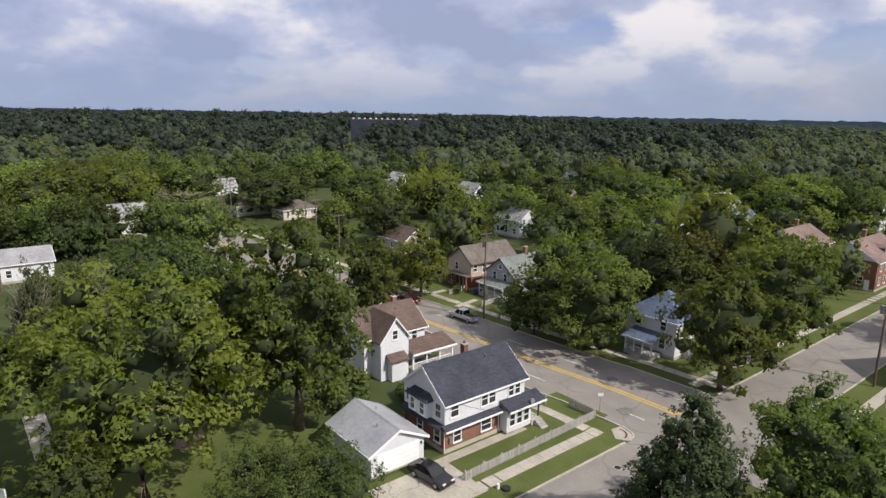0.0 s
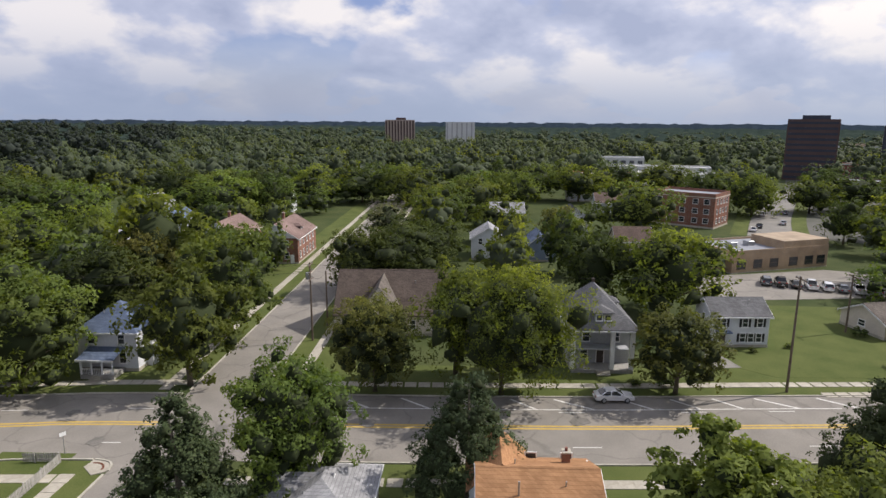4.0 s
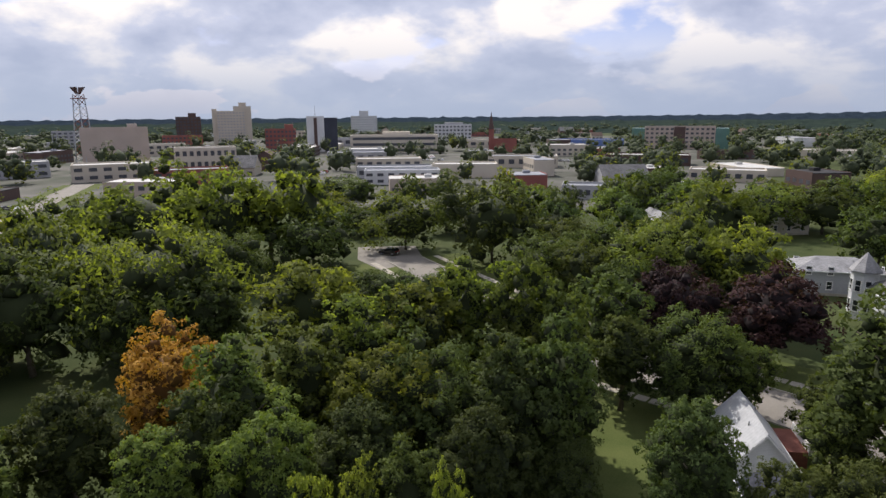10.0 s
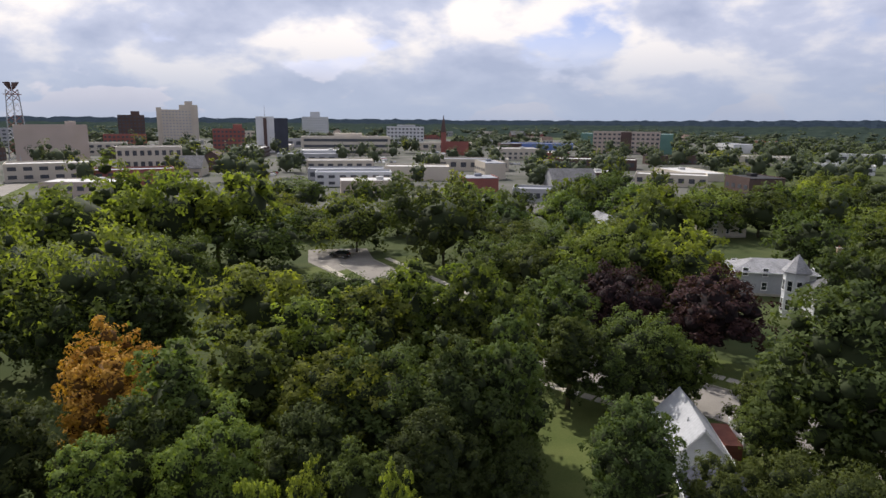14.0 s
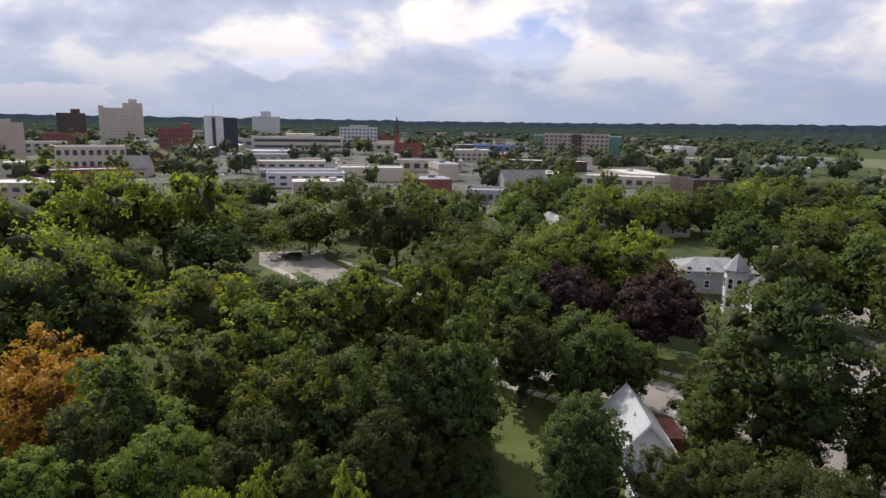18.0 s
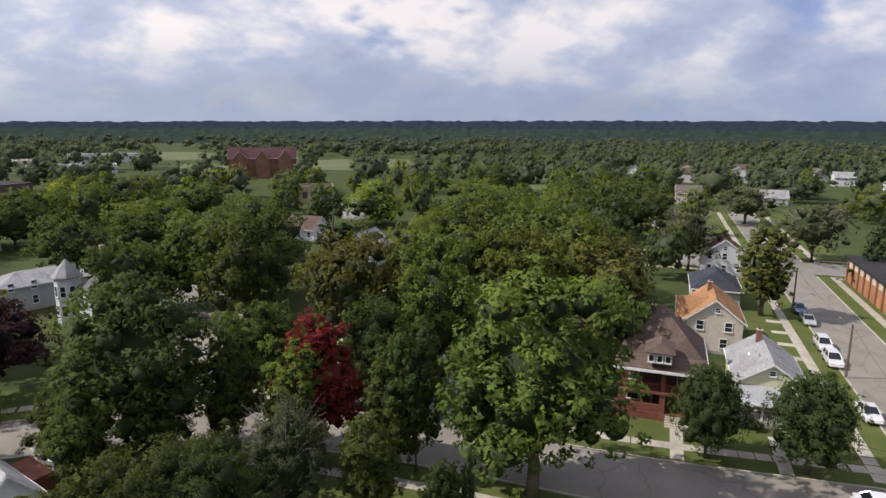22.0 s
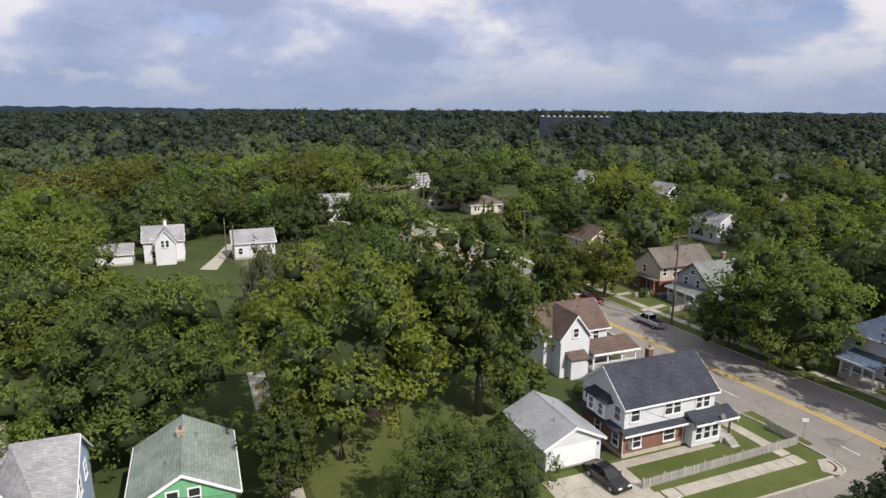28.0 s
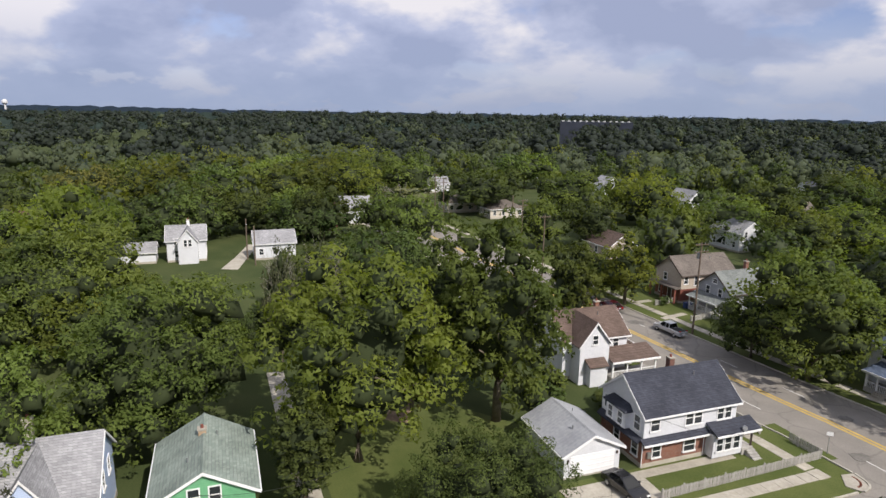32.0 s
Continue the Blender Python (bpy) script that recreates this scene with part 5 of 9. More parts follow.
for z in (1.6, 4.6, 7.6):
    for a in (-7.5, -4, 0, 4, 7.5):
        window(L1, side_pose("l", 14.0, 20.0, a, z), 1.6, 1.5)
    for a in (-4.5, -1.5, 1.5, 4.5):
        window(L1, side_pose("f", 14.0, 20.0, a, z), 1.1, 1.5)
        window(L1, side_pose("b", 14.0, 20.0, a, z), 1.1, 1.5)
Gh = house("long building with a broad brown shingled roof", 69.0, 70.5, UA + 92, 17.0, 14.0, 3.6, 5.2, STUCCO, SH_DKBROWN, auto=True, trim=TRIM_DARK)
wing(Gh, -2.0, 5.0, 0, 9.5, 3.6, 4.8, STUCCO, SH_TAN, trim=TRIM_DARK)
# ---- grey house with columns ----
I1 = thing("house", 77.6, 38.9, UA, "grey two-storey house with tall white columns and a front dormer", "house", "houses along the streets")
walls(I1, 9.0, 8.2, 6.2, 0, SIDING_GREY, False)
roof_part = part("roof", Mesh().loft([[(-7.3, -4.7, 5.95), (5.0, -4.7, 5.95), (5.0, 4.7, 5.95), (-7.3, 4.7, 5.95)], [(-7.3, -4.7, 6.1), (5.0, -4.7, 6.1), (5.0, 4.7, 6.1), (-7.3, 4.7, 6.1)], [(-2.8, -0.05, 10.4), (1.6, -0.05, 10.4), (1.6, 0.05, 10.4), (-2.8, 0.05, 10.4)]]), SH_MID, I1)
part("fascia", Mesh().box(-7.4, 5.1, -4.8, 4.8, 5.78, 5.948), TRIM, roof_part)
dormer(I1, -1.1, 1.1, -2.0, 0.6, 6.9, 8.1, 0.7, SIDING_GREY, SH_MID, 2, at=pose(-4.3, 0, 0, 0, 0, -90))
dormer(I1, -0.9, 0.9, -3.0, -0.4, 6.9, 8.0, 0.7, SIDING_GREY, SH_MID, 1)
for y in (-3.9, -1.3, 3.9):
    part("column", Mesh().bevel_box(-7.0, -6.45, y - 0.27, y + 0.27, 0.5, 5.77, 0.04), TRIM, I1, "tall square white column")
part("porch_floor", Mesh().box(-7.1, -4.55, -4.1, 4.1, 0, 0.5), WOOD_GREY, I1)
part("balcony", Mesh().box(-6.4, -4.51, -3.6, 3.6, 2.95, 3.15), SIDING_GREY, I1)
for i in range(3):
    part("step", Mesh().box(-7.4 - 0.3 * i, -7.103 - 0.3 * i, -1.0, 0.8, 0, 0.4 - 0.12 * i), CONCRETE, I1)
for s, a, z in (("l", 1.8, 3.6), ("l", -2.2, 3.6), ("l", 2.0, 1.1), ("f", -2.5, 3.6), ("f", 1.5, 3.6), ("f", -2.5, 1.1), ("f", 1.5, 1.1), ("b", 0, 3.6)):
    window(I1, side_pose(s, 9.0, 8.2, a, z), 0.9, 1.4)
door(I1, side_pose("l", 9.0, 8.2, -0.2, 0.5))
part("vent_pipe", Mesh().box(1.2, 1.6, -0.2, 0.2, 10.2, 10.9), TRIM_DARK, I1)
# ---- white house with shutters, ranch house ----
J1 = house("white two-storey house with black shutters and a grey roof", 97.0, 25.8, UA + 92, 8.4, 6.4, 4.9, 1.8, SIDING, SH_MID,
           wins=[("b", 2.6, 3.2, 0.75, 1.25), ("b", -0.6, 3.2, 0.75, 1.25), ("b", -2.8, 3.2, 0.75, 1.25), ("b", -0.4, 0.9, 0.75, 1.25), ("b", -1.6, 0.9, 0.75, 1.25), ("b", -2.8, 0.9, 0.75, 1.25), ("r", 0, 3.2, 0.8, 1.2), ("l", 0, 3.2, 0.8, 1.2)], doors=[("b", 2.6)])
for a, z in ((2.6, 3.2), (-0.6, 3.2), (-2.8, 3.2), (-0.4, 0.9), (-2.8, 0.9)):
    for k in (-0.66, 0.66):
        part("shutter", Mesh().box(-0.18, 0.18, -0.05, 0.0, -0.03, 1.28), DARK, J1, "black shutter", at=side_pose("b", 8.4, 6.4, a + k, z, 0.003))
part("porch_roof", Mesh().box(1.6, 3.6, 3.22, 4.4, 2.5, 2.65), SH_BLUE, J1)
K1 = house("long low ranch house with a grey-brown roof", 123.0, 5.0, -38, 20.0, 8.4, 2.6, 2.0, STUCCO, SH_TAN, stack=(4, 1.5, 3.5, 5.2),
           wins=[("f", -8.0, 1.0, 0.9, 1.2), ("f", -1.5, 0.9, 2.2, 1.3), ("f", 1.6, 0.9, 1.4, 1.3), ("l", 0, 1.1, 1.2, 0.9), ("f", -4.5, 1.0, 1.1, 1.2)], doors=[("f", 3.6)])
part("garage_door", Mesh().box(5.0, 9.2, -4.28, -4.203, 0.1, 2.2), DOOR_WHITE, K1, "white garage door")
patch("lawn", [(86, 16.5), (98, 2.5), (128, -12), (143, 0), (130, 14), (118, 30), (96, 32), (86, 22)], 0.03, LAWN, "wide mown lawn between the houses", "lawn")
patch("driveway", [(126.5, -6.0), (131, -10), (122, -20), (117, -17)], 0.045, CONCRETE, "concrete driveway of the ranch house", "driveway")
patch("driveway", [(82.0, 25.5), (86.5, 21.0), (93.0, 29.5), (89.5, 33.5)], 0.045, ASPHALT2, "grey asphalt driveway beside the lawn", "driveway")
patch("parking_lot", [(118, 34), (133, 19), (150, 2), (164, 13), (160, 24), (136, 42), (126, 46)], 0.04, ASPHALT, "pale asphalt car park behind the lawn", "car park")
N1 = thing("workshop", 157.0, 37.5, -32, "tan brick workshop with a flat roof and open bay", "workshop")
walls(N1, 27.0, 14.0, 4.6, 0, BRICK_TAN, False, 0.2)
roof_flat(N1, 27.0, 14.0, 4.602, ROOF_GREY, BRICK_TAN, 0.5)
part("upper_block", Mesh().box(0.5, 13.4, -6.9, 3, 4.62, 6.6), BRICK_TAN, N1)
part("canopy", Mesh().box(-18.5, -13.5, -7, 5, 3.4, 4.2), BRICK_TAN, N1, "open canopy bay")
for x, y in ((-18.2, -6.6), (-18.2, 4.6)):
    part("canopy_pier", Mesh().box(x - 0.25, x + 0.25, y - 0.25, y + 0.25, 0, 3.398), BRICK_TAN, N1)
for x in (-11, -6.5, -2, 3.5, 8, 11.5):
    window(N1, pose(x, -7.0, 1.0), 2.2, 1.8, TRIM_DARK)
for x in (-8, -3):
    part("roof_unit", Mesh().bevel_box(x - 0.9, x + 0.9, -1, 0.8, 4.63, 5.7, 0.08), METAL, N1, "metal air-handling unit")
# ---- near roofs below the camera ----
O1 = house("house with an orange-brown shingled roof and tall vent pipe", 37.2, 22.6, UA + 90, 9.0, 9.5, 4.6, 2.0, SIDING, SH_ORANGE, auto=True, stack=(-2.6, -2.6, 5.0, 6.6))
wing(O1, 0.2, 5.2, -5.6, 0, 4.6, 2.2, SIDING, SH_ORANGE)
part("vent_pipe", Mesh().tube((1.6, 2.3, 5.2), (1.6, 2.3, 6.9), 0.08, 0.08), METAL, O1)
P1 = house("low house with a pale grey hipped roof", 27.6, 36.6, UA, 9.0, 7.4, 3.0, 2.0, SIDING, SH_GREY, hip=True, auto=True)
wing(P1, -2.0, 2.6, -0.5, 5.2, 3.0, 1.7, SIDING, SH_GREY)
HB = house("white house with a grey roof half hidden by tall trees", -30.0, 81.5, UA, 8.0, 6.4, 5.2, 2.4, SIDING, SH_GREY, auto=True)

# front yards across the street: low fences, paths and bins
for ax, ay, bx, by in ((1.0, 111.5, 5.1, 115.9), (6.6, 104.4, 9.6, 107.3)):
    run = math.hypot(bx - ax, by - ay)
    yf = thing("picket_fence", ax, ay, math.degrees(math.atan2(by - ay, bx - ax)), "low pale picket fence before a porch", "fence", "front yard fences")
    for z in (0.3, 0.75):
        part("fence_rail", Mesh().box(0, run, 0.014, 0.05, z, z + 0.08), WOOD_GREY, yf)
    for i in range(int(run / 0.17)):
        part("picket", PICKET, None, yf, at=pose(i * 0.17 + 0.08, 0, 0))
    for i in range(3):
        part("fence_post", POST, None, yf, at=pose(run * i / 2, 0.02, 0))
for ax, ay, bx, by in ((-2.9, 111.7, 0.1, 114.5), (2.2, 104.2, 5.8, 108.5)):
    patch("garden_path", rect((ax + bx) / 2, (ay + by) / 2, math.degrees(math.atan2(by - ay, bx - ax)), math.hypot(bx - ax, by - ay), 1.1), 0.06, CONCRETE, "concrete path up to a porch", "path")
BIN = glass("blue_plastic", (0.02, 0.05, 0.20), 0.5)
for k in range(2):
    wb = thing("wheelie_bin", 6.0 + 0.75 * k, 112.0 + 0.5 * k, UA, "blue plastic wheeled bin beside the path", "bin", "bins")
    part("body", Mesh().loft([[(-0.24, -0.28, 0.05), (0.24, -0.28, 0.05), (0.24, 0.28, 0.05), (-0.24, 0.28, 0.05)], [(-0.3, -0.36, 1.0), (0.3, -0.36, 1.0), (0.3, 0.36, 1.0), (-0.3, 0.36, 1.0)]]), BIN, wb)
    part("lid", Mesh().bevel_box(-0.32, 0.32, -0.38, 0.4, 1.002, 1.08, 0.02), BIN, wb)
    for s_ in (-1, 1):
        part("wheel", Mesh().tube((s_ * 0.25, 0.3, 0.1), (s_ * 0.31, 0.3, 0.1), 0.1, 0.1, 10), DARK, wb)

# ---- houses beside the church street ----
R1 = house("brown foursquare house with a two-tier front porch", -60.3, -46.6, UA, 9.6, 9.6, 6.4, 5.0, BRICK_BROWN, SH_BROWN, hip=True, trim=TRIM, stack=(-2.5, -1.0, 8.5, 10.6),
           wins=[("r", -2.6, 3.6, 0.9, 1.4), ("r", 2.6, 3.6, 0.9, 1.4), ("r", -2.6, 1.2, 1.2, 1.4), ("b", 0, 3.6, 0.9, 1.4), ("b", -2.5, 3.6, 0.9, 1.4), ("b", 0, 1.2, 0.9, 1.4), ("f", 0, 3.6, 0.9, 1.4)], doors=[("r", 1.8), ("r", 0)])
at = pose(4.5, 0, 0, 0, 0, 90)
part("porch_floor", Mesh().box(-4.6, 4.6, -2.8, -0.01, 0, 0.9), TRIM_RED, R1, at=at)
up = part("upper_porch_floor", Mesh().box(-4.7, 4.7, -2.9, -0.01, 3.1, 3.4), TRIM_RED, R1, at=at)
part("porch_roof", Mesh().extrude_x([(-3.5, 5.95), (-0.01, 6.5), (-0.01, 6.72), (-3.5, 6.12)], -5.1, 5.1), SH_BROWN, R1, at=at)
part("fascia", Mesh().box(-5.1, 5.1, -3.6, -3.503, 5.85, 6.13), TRIM, R1, at=at)
for x in (-4.3, 0.6, 4.3):
    part("porch_pier", Mesh().box(x - 0.3, x + 0.3, -2.75, -2.15, 0.902, 3.098), TRIM_RED, R1, "oxide-red brick porch pier", at=at)
    part("porch_pier", Mesh().box(x - 0.25, x + 0.25, -2.75, -2.25, 3.402, 5.9), TRIM_RED, R1, at=at)
for x0, x1 in ((-4.0, 0.3), (0.9, 4.0)):
    part("rail", Mesh().box(x0, x1, -2.66, -2.58, 4.15, 4.25), TRIM_RED, up)
    rod = Mesh().box(0, 0.05, -2.64, -2.6, 3.41, 4.15).data("baluster", TRIM_RED)
    for i in range(int((x1 - x0) / 0.16)):
        part("baluster", rod, None, up, at=pose(x0 + 0.16 * i, 0, 0))
part("porch_wall", Mesh().box(-4.0, 0.3, -2.7, -2.5, 0.902, 1.8), TRIM_RED, R1, at=at)
for i in range(5):
    part("step", Mesh().box(1.0, 3.8, -2.803 - 0.3 * (i + 1), -2.806 - 0.3 * i, 0, 0.75 - 0.15 * i), CONCRETE, R1, at=at)
dormer(R1, -1.3, 1.3, -3.4, 0, 6.9, 8.1, 0.9, SIDING_TAN, SH_BROWN, 3, at=at)
S1 = house("tan stucco house with an orange shingled roof", -83.0, -55.3, UA, 11.0, 7.6, 5.0, 3.0, STUCCO, SH_ORANGE, stack=(-1.5, -0.5, 6.8, 9.0),
           wins=[("r", -1.9, 3.5, 0.9, 1.3), ("r", 1.9, 3.5, 0.9, 1.3), ("r", 0.3, 6.2, 0.6, 0.6), ("r", -2.4, 1.0, 0.9, 1.3), ("r", 1.4, 1.0, 0.9, 1.3), ("b", 2.6, 3.5, 0.9, 1.3), ("b", -1.0, 3.5, 0.9, 1.3)])
wing(S1, 0.5, 4.5, -5.0, 0, 5.0, 2.4, STUCCO, SH_ORANGE)
T1 = house("pale yellow house with a silver roof", -70.5, -39.3, UA, 11.0, 7.2, 4.0, 2.4, SIDING_YELLOW, SH_GREY, stack=(-3.0, -0.5, 5.6, 7.6),
           wins=[("r", 0.0, 5.0, 0.6, 0.5), ("b", 2.5, 1.3, 0.9, 1.3), ("b", -1.5, 1.3, 0.9, 1.3), ("r", -2.2, 1.2, 0.9, 1.3)])
porch(T1, -3.4, 3.4, -3.0, 0, 0.7, 2.7, 4, TRIM, TIN, 0.8, steps=1.2, at=at @ pose(0, -1.0, 0))
part("skylight", Mesh().box(-0.5, 0.4, -1.9, -1.2, 5.25, 5.42), TRIM, T1, "white-framed skylight", at=pose(0, 0, 0))
house("house with a dark grey hipped roof", -104.2, -69.6, UA, 12.0, 8.0, 3.6, 2.6, SIDING_GREY, SH_DARK, hip=True, auto=True)
X1 = house("white gabled house with a maroon roof", -126.4, -83.0, UA, 9.0, 9.0, 5.0, 3.2, SIDING, SH_MAROON, auto=True)
window(X1, pose(4.5, 0, 5.9, 0, 0, 90), 0.7, 0.8)
for x, y, L in ((-52.6, -37.6, 3.0), (-59.3, -30.4, 3.0)):
    patch("garden_path", rect(x, y, UA, 7.5, 1.3), 0.07, CONCRETE, "concrete path from the pavement to a porch", "path")
patch("lawn", rect(-50.5, -41.0, UA + 90, 13, 4.5), 0.03, LAWN, "small front lawns before the porches", "lawn")
patch("lawn", rect(-89, -45.5, UA, 40, 3.0), 0.03, LAWN, "grass verge along the street", "lawn")
for s in (-20, -14, -8, -2):
    patch("garden_path", rect(-89 + U.x * (s + 4), -45.3 + U.y * (s + 4), UA + 90, 3.6, 1.4), 0.075, CONCRETE, "short concrete path across the verge", "path")

# ---- the church ----
CX, CY = -82.2, -12.0
ch = thing("church", CX, CY, UA, "orange brick gothic church with a red roof and slate spire", "church")
part("plinth", Mesh().box(-22.1, -0.7, 0.7, 13.3, 0, 1.2), LIMESTONE, ch)
nave = part("nave_wall", Mesh().extrude_x([(0.8, 1.2), (13.2, 1.2), (13.2, 7.4), (7.0, 13.6), (0.8, 7.4)], -22.0, -0.8), BRICK_ORANGE, ch)
nr = part("nave_roof", Mesh().extrude_x([(0.35, 7.1), (7.0, 13.75), (13.65, 7.1), (13.65, 7.35), (7.0, 14.0), (0.35, 7.35)], -22.2, -1.35), SH_RED, ch, "bright red tiled roof")
part("gable_coping", Mesh().extrude_x([(0.3, 7.2), (7.0, 13.9), (13.7, 7.2), (13.7, 7.75), (7.0, 14.45), (0.3, 7.75)], -1.34, -0.6), LIMESTONE, ch, "pale stone gable coping")
part("gable_cross", Mesh().box(-1.05, -0.9, 6.9, 7.1, 14.46, 15.3).box(-1.05, -0.9, 6.65, 6.898, 14.9, 15.08).box(-1.05, -0.9, 7.102, 7.35, 14.9, 15.08), LIMESTONE, ch)
# transept gable towards the street
wing_t = part("transept_wall", Mesh().extrude_y([(-16.6, 1.2), (-9.4, 1.2), (-9.4, 7.2), (-13.0, 11.6), (-16.6, 7.2)], -0.5, 5.0), BRICK_BUFF, ch)
part("transept_roof", Mesh().extrude_y([(-17.0, 6.9), (-13.0, 11.75), (-9.0, 6.9), (-9.0, 7.15), (-13.0, 12.0), (-17.0, 7.15)], -0.3, 6.0), SH_RED, ch)
part("transept_coping", Mesh().extrude_y([(-17.0, 6.9), (-13.0, 11.9), (-9.0, 6.9), (-9.0, 7.35), (-13.0, 12.35), (-17.0, 7.35)], -0.66, -0.303), LIMESTONE, ch)
part("transept_plinth", Mesh().box(-16.7, -9.3, -0.6, 0.69, 0, 1.2), LIMESTONE, ch)


def lancet(parent, m, w, h, frame_mat=LIMESTONE, lights=2):
    """A pointed window: stone surround, dark glass, mullions and a sill."""
    def arch(hw, z0, zs, rise, n=5):
        side = [(hw * math.cos(a), zs + rise * math.sin(a)) for a in [math.pi / 2 * i / n for i in range(n)]]
        return [(hw, z0)] + side + [(0, zs + rise)] + [(-x, z) for x, z in side[::-1]] + [(-hw, z0)]
    hw = w / 2
    zs = h - w * 0.9
    outer, inner = arch(hw + 0.16, -0.05, zs, w * 0.9 + 0.16), arch(hw, 0, zs, w * 0.9)
    f = Mesh()
    rings = [[(x, y, z) for x, z in poly] for poly, y in ((inner, -0.12), (outer, -0.12), (outer, 0.02), (inner, 0.02))]
    n = len(inner)
    v = [p for r in rings for p in r]
    faces = []
    for a, b in ((0, 1), (1, 2), (3, 0)):
        faces += [(a * n + i, a * n + i + 1, b * n + i + 1, b * n + i) for i in range(n - 1)]
    f.add(v, faces)
    f.box(-hw - 0.2, hw + 0.2, -0.22, 0.02, -0.22, -0.052)
    ob = part("window", f, frame_mat, parent, "pale stone-framed pointed window", at=m)
    part("pane", Mesh().extrude_y(inner[::-1], -0.05, 0.015), PANE, ob)
    for i in range(1, lights):
        x = -hw + w * i / lights
        part("mullion", Mesh().box(x - 0.05, x + 0.05, -0.1, -0.052, 0, h - w * 0.4), frame_mat, ob)
    return ob


def slot(s, along, z):
    return {"f": pose(along, 0.8, z), "t": pose(along, -0.5, z), "r": pose(-0.8, along, z, 0, 0, 90)}[s]


for s, a, z, w, h, n in (("t", -13, 3.0, 1.9, 4.6, 3), ("t", -15.6, 3.0, 0.8, 3.0, 1), ("f", -19.6, 3.0, 1.3, 3.4, 2), ("f", -7.4, 3.0, 1.4, 3.6, 2), ("r", 9.0, 5.6, 2.4, 4.2, 4), ("r", 11.6, 5.8, 0.8, 2.6, 1), ("r", 6.5, 5.8, 0.8, 2.6, 1),
                         ("r", 10.9, 1.9, 0.7, 1.8, 1), ("r", 12.0, 1.9, 0.7, 1.8, 1), ("r", 8.3, 10.6, 0.6, 1.4, 1), ("r", 9.2, 10.6, 0.6, 1.4, 1)):
    lancet(ch, slot(s, a, z), w, h, LIMESTONE, n)
for x in (-21.9, -17.6, -8.4, -5.6):
    b = part("buttress", Mesh().loft([[(x - 0.35, -0.4, 0), (x + 0.35, -0.4, 0), (x + 0.35, 0.8, 0), (x - 0.35, 0.8, 0)], [(x - 0.35, -0.4, 4.6), (x + 0.35, -0.4, 4.6), (x + 0.35, 0.8, 4.6), (x - 0.35, 0.8, 4.6)],
                                      [(x - 0.35, 0.3, 5.2), (x + 0.35, 0.3, 5.2), (x + 0.35, 0.8, 5.2), (x - 0.35, 0.8, 5.2)], [(x - 0.35, 0.3, 6.4), (x + 0.35, 0.3, 6.4), (x + 0.35, 0.8, 6.4), (x - 0.35, 0.8, 6.4)]]), BRICK_BUFF, ch)
    part("buttress_cap", Mesh().box(x - 0.42, x + 0.42, -0.48, 0.85, 4.35, 4.6), LIMESTONE, b, "white stone offset")
part("buttress", Mesh().box(-0.8, -0.1, 12.6, 13.4, 0, 6.2), BRICK_ORANGE, ch)
part("buttress_cap", Mesh().box(-0.8, 0.0, 12.5, 13.5, 6.203, 6.5), LIMESTONE, ch)
# portal
pt = part("portal", Mesh().box(-0.8, 0.3, 7.3, 10.7, 0, 4.5), BRICK_ORANGE, ch)
part("portal_gable", Mesh().extrude_x([(7.1, 4.5), (10.9, 4.5), (9.0, 5.7)], -0.78, 0.42), LIMESTONE, ch, "pale stone gable over the doorway")
part("door", Mesh().box(0.31, 0.36, 8.05, 9.95, 1.0, 3.5), TRIM_RED, pt, "dark red double door")
part("door_frame", Mesh().box(0.31, 0.4, 7.8, 8.045, 1.0, 4.1).box(0.31, 0.4, 9.955, 10.2, 1.0, 4.1).box(0.31, 0.4, 8.045, 9.955, 3.55, 4.1), LIMESTONE, pt)
# tower
tw = part("tower_wall", Mesh().box(-5.2, 0, 0, 5.0, 0, 15.4), BRICK_ORANGE, ch, "square orange brick bell tower")
part("tower_plinth", Mesh().box(-5.3, 0.1, -0.1, 5.1, 0, 1.1), LIMESTONE, ch)
for x, y in ((-5.2, 0), (0, 0), (0, 5.0), (-5.2, 5.0)):
    sx, sy = (-1 if x < -1 else 1), (-1 if y < 1 else 1)
    for z0, z1, o in ((0, 5.2, 0.75), (5.2, 9.4, 0.55), (9.4, 15.2, 0.32)):
        p = part("buttress", Mesh().box(min(x, x + sx * o) - (0.5 if sx > 0 else 0.0), max(x, x + sx * o) + (0.5 if sx < 0 else 0.0), min(y, y + sy * o) - (0.5 if sy > 0 else 0), max(y, y + sy * o) + (0.5 if sy < 0 else 0), z0, z1 - 0.3), BRICK_ORANGE, tw)
        part("buttress_cap", Mesh().box(min(x, x + sx * (o + 0.08)) - (0.5 if sx > 0 else 0.0), max(x, x + sx * (o + 0.08)) + (0.5 if sx < 0 else 0.0), min(y, y + sy * (o + 0.08)) - (0.5 if sy > 0 else 0), max(y, y + sy * (o + 0.08)) + (0.5 if sy < 0 else 0), z1 - 0.298, z1), LIMESTONE, p, "white stone offset")
    pn = part("pinnacle", Mesh().box(x - 0.45, x + 0.45, y - 0.45, y + 0.45, 15.2, 16.6), BRICK_BUFF, tw)
    part("pinnacle_cap", Mesh().loft([[(x - 0.5, y - 0.5, 16.6), (x + 0.5, y - 0.5, 16.6), (x + 0.5, y + 0.5, 16.6), (x - 0.5, y + 0.5, 16.6)], [(x - 0.05, y - 0.05, 17.3), (x + 0.05, y - 0.05, 17.3), (x + 0.05, y + 0.05, 17.3), (x - 0.05, y + 0.05, 17.3)]]), LIMESTONE, pn)
